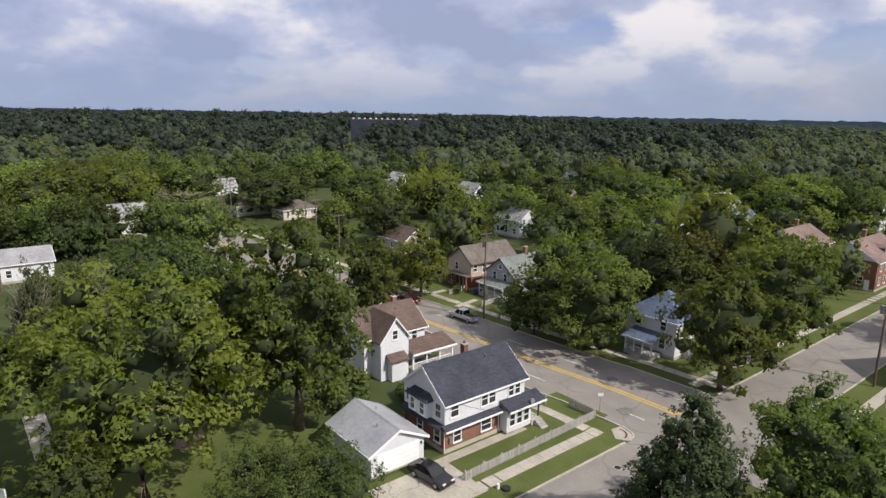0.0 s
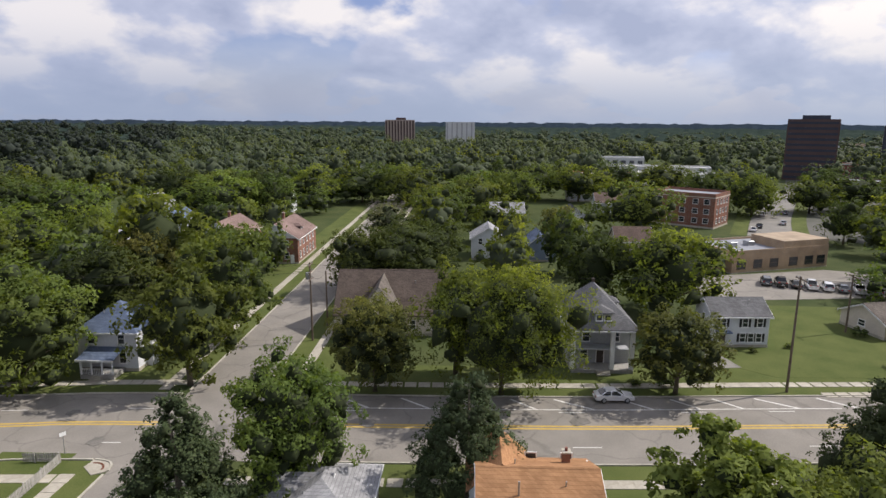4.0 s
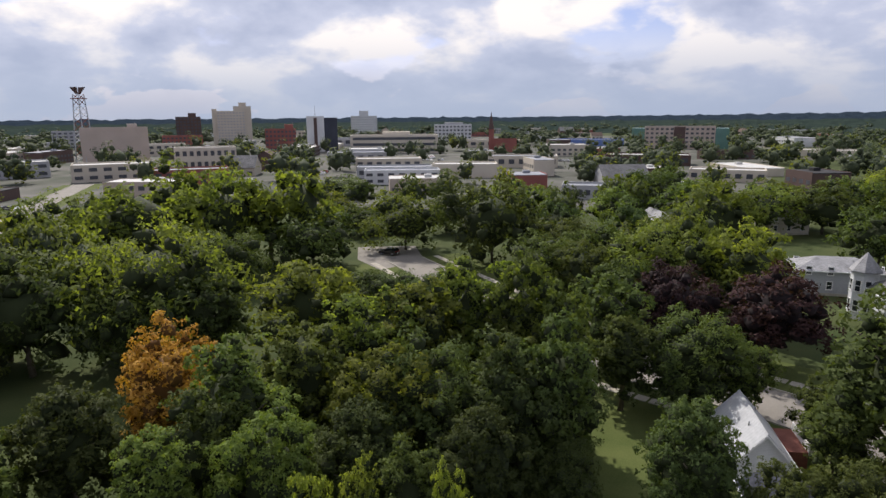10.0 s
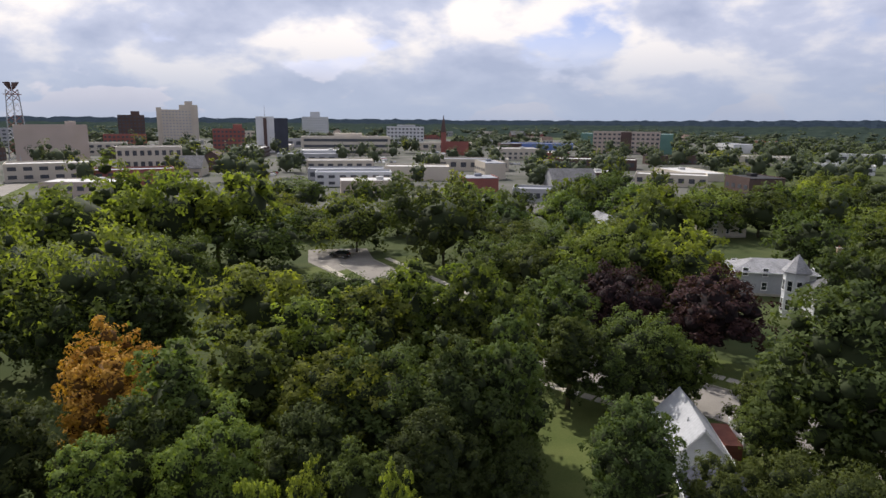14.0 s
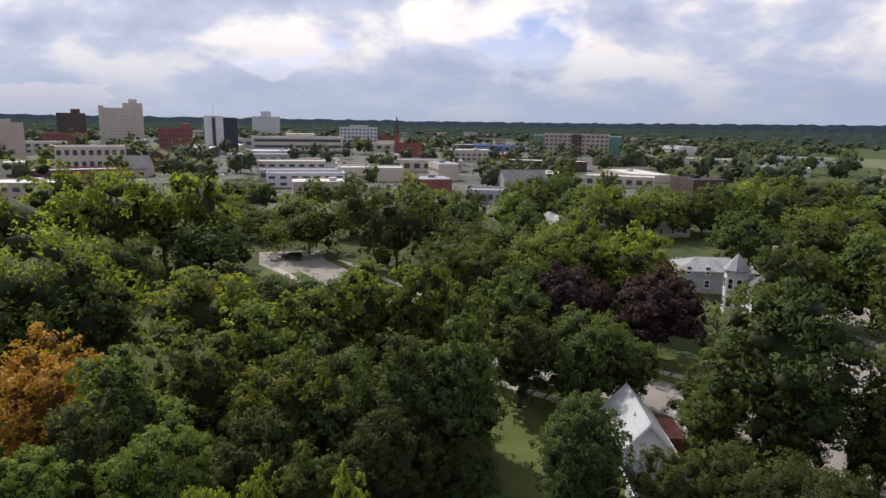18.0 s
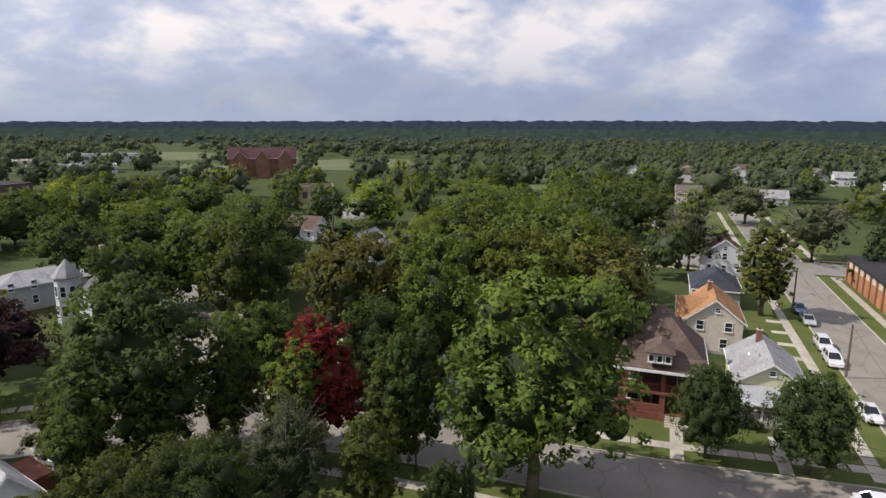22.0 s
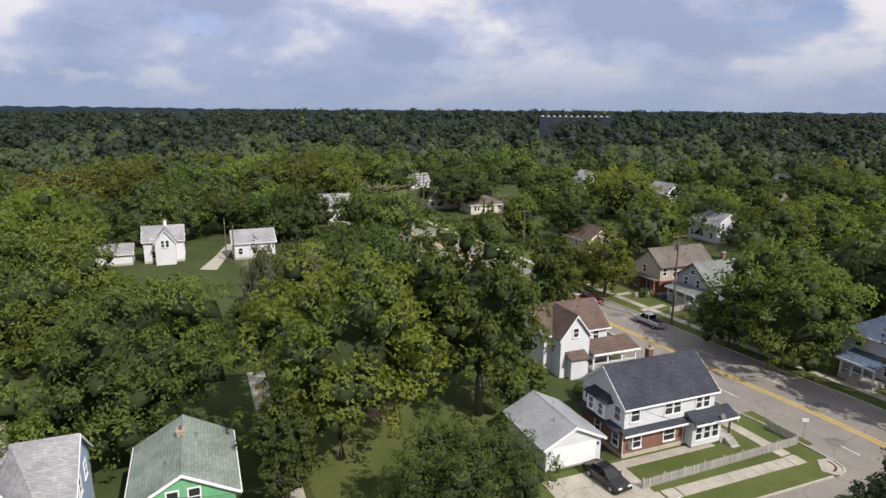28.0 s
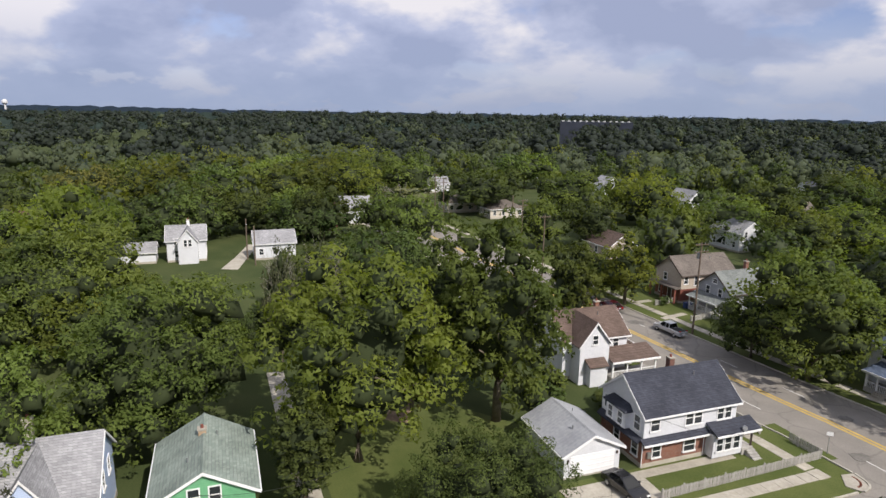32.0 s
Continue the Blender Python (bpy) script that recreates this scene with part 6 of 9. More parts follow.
for z in (9.3, 13.6, 5.2):
    part("string_course", Mesh().box(-5.3, 0.1, -0.1, 5.1, z, z + 0.22), LIMESTONE, tw)
for m in (pose(0, 2.5, 0, 0, 0, 90), pose(-2.6, 0, 0), pose(-5.2, 2.5, 0, 0, 0, -90), pose(-2.6, 5.0, 0, 0, 0, 180)):
    for dx in (-0.75, 0.75):
        lw = lancet(tw, m @ pose(dx, 0, 9.9), 0.95, 3.4, LIMESTONE, 1)
        for i in range(6):
            part("louvre", Mesh().box(-0.45, 0.45, -0.12, -0.055, 0.25 + i * 0.4, 0.5 + i * 0.4), TRIM, lw)
    g1 = part("parapet_gable", Mesh().extrude_y([(-1.9, 15.4), (1.9, 15.4), (1.9, 15.7), (0, 17.4), (-1.9, 15.7)], -0.05, 0.35), BRICK_BUFF, tw, at=m)
    part("gable_coping", Mesh().extrude_y([(-2.1, 15.6), (0, 17.35), (2.1, 15.6), (2.1, 15.85), (0, 17.65), (-2.1, 15.85)], -0.15, 0.4), LIMESTONE, g1)
    part("oculus", Mesh().tube((0, -0.12, 16.1), (0, 0.0, 16.1), 0.45, 0.45, 12), LIMESTONE, g1)
lancet(tw, pose(0, 2.5, 5.6, 0, 0, 90), 1.7, 3.4, LIMESTONE, 3)
lancet(tw, pose(-2.6, 0, 5.6), 1.3, 3.2, LIMESTONE, 2)
part("inscription_panel", Mesh().box(0.0, 0.08, 1.6, 3.4, 3.9, 5.0), LIMESTONE, tw, "blank pale stone panel")
part("door", Mesh().box(0.0, 0.06, 1.75, 3.25, 1.1, 3.5), TRIM_RED, tw, "dark red tower door")
lancet(tw, pose(-2.6, 0, 2.0), 0.7, 1.6, LIMESTONE, 1)
# spire
octa = [(math.cos(math.pi / 8 + math.pi / 4 * i), math.sin(math.pi / 8 + math.pi / 4 * i)) for i in range(8)]
ring = lambda r, z: [(-2.6 + r * c, 2.5 + r * s, z) for c, s in octa]
part("spire_base", Mesh().loft([[(-5.0, 0.2, 15.45), (-0.2, 0.2, 15.45), (-0.2, 4.8, 15.45), (-5.0, 4.8, 15.45)], [(-4.4, 0.7, 17.4), (-0.8, 0.7, 17.4), (-0.8, 4.3, 17.4), (-4.4, 4.3, 17.4)]]), SLATE, ch)
part("spire_collar", Mesh().loft([ring(2.5, 17.4), ring(2.6, 17.6), ring(2.3, 17.75), ring(1.9, 18.3)]), SLATE, ch)
part("spire", Mesh().loft([ring(1.85, 18.3), ring(1.62, 20.4), ring(0.42, 29.3), ring(0.40, 29.4)]), SLATE, ch, "tall slender blue-grey slate spire")
part("spire_band", Mesh().loft([ring(0.5, 29.4), ring(0.62, 29.55), ring(0.5, 29.7)]), METAL, ch)
part("finial", Mesh().loft([ring(0.36, 29.7), ring(0.12, 31.4), ring(0.03, 32.2)]), METAL, ch, "pale metal finial")
for x, y in ((-0.9, 0.8), (-4.3, 0.8), (-0.9, 4.2)):
    part("flood_lamp", Mesh().tube((x, y, 17.4), (x, y, 17.75), 0.16, 0.13, 8), TRIM, ch, "small white flood lamp")
# chapel wing and copper roof
part("chapel_wall", Mesh().box(-10.0, -1.0, 13.4, 19.4, 0.8, 5.9), BRICK_ORANGE, ch)
part("chapel_plinth", Mesh().box(-10.1, -0.9, 13.4, 19.5, 0, 0.8), LIMESTONE, ch)
part("chapel_parapet", Mesh().box(-1.35, -0.85, 13.3, 19.6, 5.903, 6.35).box(-10.1, -1.352, 19.1, 19.6, 5.903, 6.35), LIMESTONE, ch)
part("chapel_roof", Mesh().box(-10.0, -1.36, 13.4, 19.09, 5.902, 6.1), ROOF_BLACK, ch)
lancet(ch, pose(-1.0, 17.0, 1.9, 0, 0, 90), 1.1, 2.8, LIMESTONE, 2)
part("vestry_wall", Mesh().box(-9.0, -2.4, 19.6, 24.0, 0, 3.4), BRICK_ORANGE, ch)
part("vestry_roof", Mesh().loft([[(-9.4, 19.62, 3.4), (-2.0, 19.62, 3.4), (-2.0, 24.4, 3.4), (-9.4, 24.4, 3.4)], [(-7.5, 19.62, 6.2), (-4.0, 19.62, 6.2), (-4.0, 19.7, 6.2), (-7.5, 19.7, 6.2)]]), COPPER, ch, "green copper roof")
chimney(ch, -21.0, 11.0, 8.0, 15.0, BRICK_ORANGE, 1.1)
# steps and forecourt
for i in range(7):
    part("step", Mesh().box(0.5 + 0.45 * i, 0.947 + 0.45 * i, 0.6 - 0.25 * i, 11.0 + 0.12 * i, 0, 1.05 - 0.15 * i), CONCRETE, ch)
for y in (0.7, 6.0, 11.3):
    part("handrail", Mesh().path([(0.5, y, 2.0), (3.4, y, 1.1), (3.4, y, 0.2)], [0.03] * 3, 5), METAL, ch)
part("notice_board", Mesh().box(0.9, 1.0, -1.2, 0.1, 1.3, 2.2).box(0.92, 0.98, -0.62, -0.5, 0, 1.298), TRIM_DARK, ch, "dark notice board on a post")
patch("forecourt", rect(-83.3, -17.0, UA, 30, 8.5), 0.045, CONCRETE, "pale concrete forecourt before the church", "forecourt")
patch("forecourt", rect(-77.4, -5.5, UA + 90, 22, 8.0), 0.049, CONCRETE, "pale concrete forecourt at the church steps", "forecourt")

# ---- hall and annex ----
hl = thing("hall", CX, CY, UA, "long low red brick hall with a black roof", "hall")
part("wall", Mesh().box(-80, -48, -3, 17, 0, 5.2), BRICK_ORANGE, hl)
hr = part("roof", Mesh().loft([[(-80.7, -3.7, 5.1), (-47.3, -3.7, 5.1), (-47.3, 17.7, 5.1), (-80.7, 17.7, 5.1)], [(-80.7, -3.7, 5.5), (-47.3, -3.7, 5.5), (-47.3, 17.7, 5.5), (-80.7, 17.7, 5.5)], [(-72, 6.9, 7.4), (-56, 6.9, 7.4), (-56, 7.1, 7.4), (-72, 7.1, 7.4)]]), ROOF_BLACK, hl, "black low-pitched roof")
for i in range(9):
    x = -79.6 + 3.9 * i
    part("pilaster", Mesh().box(x, x + 0.6, -3.25, -3.003, 0, 5.05), BRICK_RED, hl)
    if i < 8:
        part("window_band", Mesh().box(x + 1.1, x + 3.4, -3.06, -3.002, 3.4, 4.7), LIMESTONE, hl, "pale panel under the eaves")
part("door", Mesh().box(-47.998, -47.94, -1.0, 0.2, 0, 2.2), TRIM, hl, "white side door")
part("roof_vent", Mesh().tube((-75, 4, 6.5), (-75, 4, 7.4), 0.35, 0.3), METAL, hl)
chimney(hl, -49.0, 15.0, 5.0, 9.5, BRICK_ORANGE, 1.4)
an = thing("annex", CX, CY, UA, "two-storey brick annex with pale stone bands and a flat roof", "annex")
part("plinth", Mesh().box(-38.1, -22.9, -5.6, 8, 0, 1.4), LIMESTONE, an)
part("wall", Mesh().box(-38, -23, -5.5, 8, 1.4, 7.6), BRICK_RED, an)
part("roof", Mesh().loft([[(-38.4, -5.9, 7.6), (-22.6, -5.9, 7.6), (-22.6, 8.4, 7.6), (-38.4, 8.4, 7.6)], [(-38.4, -5.9, 7.9), (-22.6, -5.9, 7.9), (-22.6, 8.4, 7.9), (-38.4, 8.4, 7.9)], [(-36, -3, 8.6), (-25, -3, 8.6), (-25, 6, 8.6), (-36, 6, 8.6)]]), ROOF_GREY, an)
for z in (4.3, 5.0):
    part("stone_band", Mesh().box(-38.08, -22.92, -5.58, 8, z, z + 0.3), LIMESTONE, an)
for x in (-36, -33, -30, -27):
    for z in (2.0, 5.5):
        window(an, pose(x + 1, -5.5, z), 1.3, 1.5, TRIM)
for y in (-3, 0.5):
    window(an, pose(-23, y, 5.5, 0, 0, 90), 1.1, 1.4, TRIM)
part("flag_pole", Mesh().tube((-31, -4, 8.0), (-31, -4, 13.0), 0.07, 0.04), METAL, an)

# ---- houses on the avenue below the camera ----
W1 = thing("house", -60.3, 18.6, UA, "white two-storey house with a rust-coloured flat roof", "house", "houses along the streets")
walls(W1, 9.8, 9.0, 6.3, 0, SIDING, False)
roof_flat(W1, 10.3, 9.5, 6.5, ROOF_RUST, TRIM_DARK, 0.25)
part("cornice", Mesh().box(-5.25, 5.25, -4.85, 4.85, 6.05, 6.298), TRIM, W1)
for a in (-3.4, -1.2, 1.6, 3.6):
    for z in (1.1, 3.9):
        window(W1, side_pose("f", 9.8, 9.0, a, z), 0.9, 1.6)
for a in (-2.5, 0.5, 3):
    window(W1, side_pose("r", 9.8, 9.0, a, 3.9), 0.9, 1.6)
chimney(W1, -2.5, 4.2, 6.0, 8.0, BRICK_TAN, 0.8)
part("back_roof", Mesh().box(3.0, 8.6, 0.5, 5.0, 4.8, 5.1), ROOF_GREY, W1)
part("back_wing", Mesh().box(4.93, 8.3, 0.8, 4.7, 0, 4.798), SIDING, W1)
porch(W1, -4.4, 4.4, -7.0, -4.5, 0.6, 2.9, 4, TRIM, ROOF_GREY, 0.5, steps=0)
Y1 = house("pale blue two-storey house with a pale grey roof", -43.2, 30.6, UA, 6.4, 7.6, 4.9, 3.0, SIDING_BLUE, SH_GREY, stack=(-2.0, 1.6, 7.0, 9.0), brick=LIMESTONE,
           wins=[("r", -1.0, 3.5, 0.8, 1.3), ("r", 1.6, 3.5, 0.8, 1.3), ("l", 0, 3.5, 0.8, 1.3), ("f", 1.9, 3.6, 0.75, 0.7)])
wing(Y1, -2.9, 0.9, -5.2, 1.0, 4.9, 2.8, SIDING_BLUE, SH_GREY)
window(Y1, pose(-1.0, -5.2, 4.3), 0.8, 1.5)
by = part("bay", Mesh().box(-2.0, 0.0, -5.9, -5.2, 0, 2.9), SIDING_BLUE, Y1)
part("bay_roof", Mesh().extrude_x([(-6.2, 2.9), (-5.2, 3.5), (-5.2, 3.62), (-6.2, 3.02)], -2.3, 0.3), SH_GREY, by)
window(by, pose(-1.0, -5.9, 1.0), 0.85, 1.6)
porch(Y1, 1.0, 3.9, -5.6, -3.8, 0.5, 2.5, 3, TRIM, SH_GREY, 0.5)
Y2 = house("green two-storey house with a grey-green shingled roof", -33.4, 35.6, UA + 90, 9.0, 7.2, 4.9, 2.0, SIDING_GREEN, SH_MOSS, stack=(1.4, 0.1, 6.4, 7.3), brick=BRICK_TAN,
           wins=[("l", 0.75, 4.25, 0.75, 1.3), ("l", -0.75, 4.25, 0.75, 1.3), ("l", 2.2, 1.1, 0.8, 1.4), ("f", 0, 3.4, 0.8, 1.3), ("b", 0, 3.4, 0.8, 1.3)])
part("porch_roof", Mesh().extrude_x([(-2.2, 2.6), (0, 3.5), (0, 3.65), (-2.2, 2.75)], -3.6, 1.4), SH_MOSS, Y2, at=pose(-4.5, 0, 0, 0, 0, -90))
for x in (-3.4, -1.0, 1.2):
    part("porch_post", Mesh().box(x - 0.07, x + 0.07, -2.0, -1.86, 0, 2.62), TRIM, Y2, at=pose(-4.5, 0, 0, 0, 0, -90))
patch("alley", [(-26.2, 38.2), (-27.8, 39.8), (-34.4, 47.8), (-46, 62), (-44.3, 63.2), (-32.6, 49.2), (-24.6, 39.6)], 0.045, DRIVE, "worn concrete alley between the houses", "alley")
patch("lawn", [(-24.4, 40.4), (-36, 54.2), (-31, 64), (-12, 60), (-6, 47), (-17, 35)], 0.03, LAWN, "green back lawn beside the alley", "lawn")
patch("alley_end", [(-86, 104), (-90, 114), (-96, 127), (-93.6, 128), (-87.2, 114.6), (-82.5, 105)], 0.049, CONCRETE, "gravelly lane past the white farmhouse", "alley")
H1 = house("white farmhouse with a grey cross-gabled roof", -99.0, 109.2, UA, 8.0, 6.0, 5.0, 2.6, SIDING, SH_GREY, stack=(0.5, 0, 7.0, 8.8), brick=TRIM, auto=True)
wing(H1, -1.6, 2.4, -5.5, 0, 5.0, 2.6, SIDING, SH_GREY)
for dx in (-0.45, 0.45):
    window(H1, pose(0.4 + dx, -5.5, 3.9), 0.6, 1.4)
house("low white shed with a grey roof", -106.6, 102.6, UA, 7.5, 5.0, 2.6, 1.6, SIDING, SH_GREY, name="shed", group="sheds")
house("white house with dark shutters behind trees", -83.0, 119.0, UA, 9.0, 7.0, 3.8, 2.2, SIDING, SH_GREY, auto=True)
house("house with a rusty red roof", -89.2, 150.2, UA, 9.0, 8.0, 5.0, 3.2, BRICK_BROWN, SH_MAROON, auto=True, stack=(0, 0, 7.5, 9.8), brick=TRIM)
house("white house among the trees", -86.4, 166.5, UA, 9.0, 7.0, 5.0, 3.0, SIDING, SH_GREY, auto=True)
house("pale house with a tan hipped roof", -64.0, 203.0, UA, 13.0, 9.0, 3.4, 2.4, STUCCO, SH_TAN, hip=True, auto=True)
house("house with a tan hipped roof", -48.0, 197.0, UA, 12.0, 9.0, 3.2, 2.4, STUCCO, SH_TAN, hip=True, auto=True)
house("white garage with a grey roof", -78.6, 33.4, UA, 6.6, 5.6, 3.2, 2.1, SIDING, SH_MID, name="garage", group="garages")
house("house with a maroon roof", -88.5, 53.0, UA, 8.4, 6.4, 2.9, 2.2, SIDING_TAN, SH_MAROON, auto=True)
# ---- houses to the south ----
V1 = house("white Victorian house with a turret and bay windows", -5.0, -112.5, 200, 6.6, 7.0, 5.6, 2.6, SIDING, SH_MID, hip=True, stack=(1.0, 1.2, 9.0, 12.5), brick=BRICK_TAN, auto=True)
tu = part("turret", Mesh().loft([[(-3.5 + 1.9 * c, 4.4 + 1.9 * s, z) for c, s in octa] for z in (0, 7.6)]), SIDING, V1, "white octagonal bay turret")
part("turret_roof", Mesh().loft([[(-3.5 + r * c, 4.4 + r * s, z) for c, s in octa] for r, z in ((2.3, 7.6), (2.3, 7.8), (0.06, 10.6))]), SH_GREY, V1)
for k in range(8):
    a = 45 * k
    for z in (1.4, 4.6):
        window(tu, pose(-3.5 + 1.756 * math.cos(radians(a)), 4.4 + 1.756 * math.sin(radians(a)), z, 0, 0, a + 90), 0.75, 1.7, TRIM)
house("house with a pale grey curved membrane roof", 4.5, -131.0, 200, 14.0, 8.0, 4.6, 1.8, SIDING_GREY, SH_GREY, hip=True, auto=True)
Q1 = house("cottage with a white metal roof and red porch", 7.0, -58.9, 114, 8.4, 4.8, 2.6, 2.7, SIDING, TIN_WHITE)
part("porch_floor", Mesh().box(-4.0, 0.4, 2.45, 4.9, 0, 1.9), TRIM_RED, Q1, "oxide-red deck beside the cottage")
part("deck_rail", Mesh().box(-4.0, 0.4, 4.903, 4.98, 1.7, 2.7), TRIM, Q1)
house("low house with a black roof", 2.9, -49.4, 114, 6.0, 5.0, 2.6, 1.5, SIDING_GREY, SH_DARK)
patch("lawn", [(5, -36), (30, -42), (36, -66), (15, -69), (5, -58)], 0.03, LAWN, "lawn in the shade of tall trees", "lawn")
patch("parking_lot", [(84, -97), (95, -102), (104, -112), (93, -121), (82, -110)], 0.0425, ASPHALT, "pale asphalt yard among the trees", "car park")

# ---- single trees, nearest first in each direction ----
tree(-25.8, 47.7, 20.6, 9.2, "y")
tree(-15.3, 60.2, 23.5, 7.3, "M")
tree(-24.0, 66.0, 19.3, 4.0, "d")
tree(-23.3, 55.5, 17.4, 3.2, "b")
tree(-11.2, 38.6, 10.5, 5.8, "d")
tree(-27.0, 40.0, 10.8, 3.1, "d")
tree(-41.8, 86.7, 15.4, 7.8, "d")
tree(-43.3, 72.3, 15.6, 3.6, "t")
tree(-46.0, 65.8, 16.1, 2.7, "t")
tree(-121.4, 183.3, 15.0, 13.7, "g")
tree(-81.5, 139.3, 14.0, 9.0, "d")
tree(-121.0, 237.6, 16.0, 13.9, "y")
tree(-89.7, 141.1, 13.0, 9.8, "g")
tree(-69.7, 166.5, 13.0, 10.3, "t")
tree(-55.5, 198.4, 15.0, 13.9, "d")
tree(-57.5, 279.7, 16.0, 13.9, "g")
tree(-24.6, 203.7, 15.0, 13.9, "g")
tree(-27.4, 151.3, 13.0, 6.7, "g")
tree(-13.9, 155.0, 13.0, 7.7, "d")
tree(-2.4, 197.2, 15.0, 11.8, "y")
tree(6.0, 157.4, 13.0, 8.6, "g")
tree(19.0, 178.1, 13.0, 10.6, "g")
tree(31.6, 202.7, 15.0, 13.9, "d")
tree(32.6, 160.5, 13.0, 9.5, "g")
tree(55.3, 242.8, 15.0, 13.9, "d")
tree(63.8, 218.9, 15.0, 13.9, "g")
tree(43.1, 167.2, 12.0, 11.7, "y")
tree(58.3, 171.4, 12.0, 7.7, "y")
tree(51.4, 117.1, 20.9, 9.1, "y")
tree(111.4, 227.0, 15.0, 11.2, "d")
tree(120.5, 206.9, 15.0, 13.9, "g")
tree(121.5, 179.8, 14.0, 9.8, "d")
tree(-12.0, 93.3, 15.0, 4.8, "g")
tree(-8.9, 115.0, 8.0, 3.9, "d")
tree(-4.3, 110.2, 13.1, 4.9, "y")
tree(19.8, 84.9, 13.8, 8.2, "g")
tree(13.8, 90.7, 9.0, 4.9, "d")
tree(19.8, 90.8, 16.4, 9.0, "g")
tree(36.1, 99.6, 14.6, 7.2, "d")
tree(47.3, 112.3, 14.0, 5.6, "b")
tree(34.1, 71.6, 16.0, 6.5, "g")
tree(45.8, 81.9, 18.1, 7.2, "g")
tree(-100.4, 242.4, 16.0, 12.1, "d")
tree(17.9, 41.1, 13.9, 5.2, "c")
tree(27.8, 41.3, 15.1, 6.0, "g")
tree(54.8, 220.3, 15.0, 13.3, "d")
tree(62.9, 193.7, 15.0, 12.1, "g")
tree(112.9, 202.4, 15.0, 13.9, "g")
tree(154.4, 136.6, 13.0, 10.4, "y")
tree(182.4, 181.0, 15.0, 13.9, "g")
tree(183.6, 144.0, 14.0, 12.5, "g")
tree(197.2, 139.4, 14.0, 11.6, "g")
tree(77.7, 88.5, 13.0, 6.7, "d")
tree(57.9, 40.7, 16.1, 10.0, "y")
tree(59.0, 48.9, 16.3, 3.5, "y")
tree(64.4, 43.3, 16.7, 3.7, "y")
tree(48.3, 52.9, 12.8, 5.7, "b")
tree(38.1, 30.1, 12.3, 5.1, "c")
tree(72.2, 24.7, 11.6, 5.7, "b")
tree(101.0, 37.1, 17.0, 10.5, "y")
tree(99.5, 50.4, 14.5, 6.8, "d")
tree(168.9, 73.8, 16.0, 13.1, "g")
tree(85.3, 86.6, 12.9, 12.4, "d")
tree(106.2, 189.9, 15.0, 13.9, "g")
tree(122.7, 193.8, 15.0, 12.3, "d")
tree(153.1, 200.1, 14.0, 13.9, "y")
tree(169.1, 190.1, 14.0, 13.9, "d")
tree(116.5, 121.0, 12.0, 7.3, "t")
tree(139.7, 121.4, 14.0, 10.9, "g")
tree(105.8, 93.1, 11.0, 6.2, "d")
tree(175.1, 165.8, 15.0, 13.9, "g")
tree(136.1, 97.3, 11.0, 9.6, "y")
tree(184.3, 124.9, 15.0, 9.3, "g")
tree(136.0, 78.4, 12.0, 6.2, "b")
tree(166.6, 130.8, 15.0, 12.6, "g")
tree(232.1, 126.2, 16.0, 13.2, "y")
tree(235.8, 59.9, 14.0, 9.7, "g")
tree(258.8, 46.1, 13.0, 10.9, "g")
tree(215.3, 11.3, 14.0, 13.6, "y")
tree(198.2, 26.2, 12.0, 7.6, "d")
tree(273.9, 33.0, 15.0, 13.9, "d")
tree(191.9, -1.1, 16.0, 12.9, "d")
tree(139.5, 4.3, 10.7, 10.3, "g")
tree(111.5, -5.0, 13.3, 7.0, "d")
tree(61.6, 1.1, 16.3, 5.8, "c")
tree(65.5, -3.7, 15.3, 3.9, "g")
tree(227.1, 142.8, 15.0, 13.4, "g")
tree(272.2, 106.6, 15.0, 13.9, "g")
tree(244.0, 78.7, 14.0, 12.4, "d")
tree(161.3, -35.3, 11.8, 4.1, "c")
tree(155.6, -37.7, 11.4, 3.5, "c")
tree(164.2, -44.5, 12.4, 4.2, "c")
tree(148.7, -28.2, 10.4, 4.5, "c")
tree(150.1, -24.3, 13.1, 6.8, "t")
tree(116.9, -16.7, 12.1, 7.1, "d")
tree(115.7, -10.0, 12.6, 7.0, "d")
tree(92.8, -16.8, 12.7, 3.7, "d")
tree(131.1, -16.3, 13.7, 7.2, "g")
tree(164.0, -52.3, 14.1, 4.1, "c")
tree(93.0, -31.3, 12.1, 5.8, "d")
tree(86.3, -25.8, 8.1, 4.4, "g")
tree(35.1, 8.3, 16.5, 4.6, "w")
tree(38.1, -0.2, 16.1, 7.3, "w")
tree(35.6, -6.3, 13.9, 3.4, "w")
tree(65.4, -9.3, 14.4, 8.2, "g")
tree(50.8, -11.7, 13.4, 4.9, "d")
tree(50.3, -19.8, 12.6, 4.8, "p")
tree(84.8, -30.6, 16.9, 9.4, "d")
tree(102.7, -26.5, 10.2, 5.0, "d")
tree(76.6, -43.6, 18.6, 11.9, "y")
tree(74.8, -38.4, 12.5, 6.3, "d")
tree(68.5, -45.3, 13.7, 5.1, "d")
tree(139.7, -54.9, 15.9, 10.2, "g")
tree(250.2, -75.9, 14.0, 13.4, "y")
tree(122.6, -67.7, 20.6, 11.9, "y")
tree(115.3, -83.0, 20.9, 10.4, "y")
tree(136.2, -84.2, 21.5, 10.4, "y")
tree(111.6, -91.1, 21.4, 9.2, "y")
tree(103.9, -93.9, 22.3, 7.5, "y")
tree(134.9, -6.9, 18.1, 9.4, "g")
tree(226.1, 0.4, 15.0, 13.4, "d")
tree(218.0, -31.3, 15.0, 13.2, "d")
tree(129.4, -13.7, 16.8, 7.7, "d")
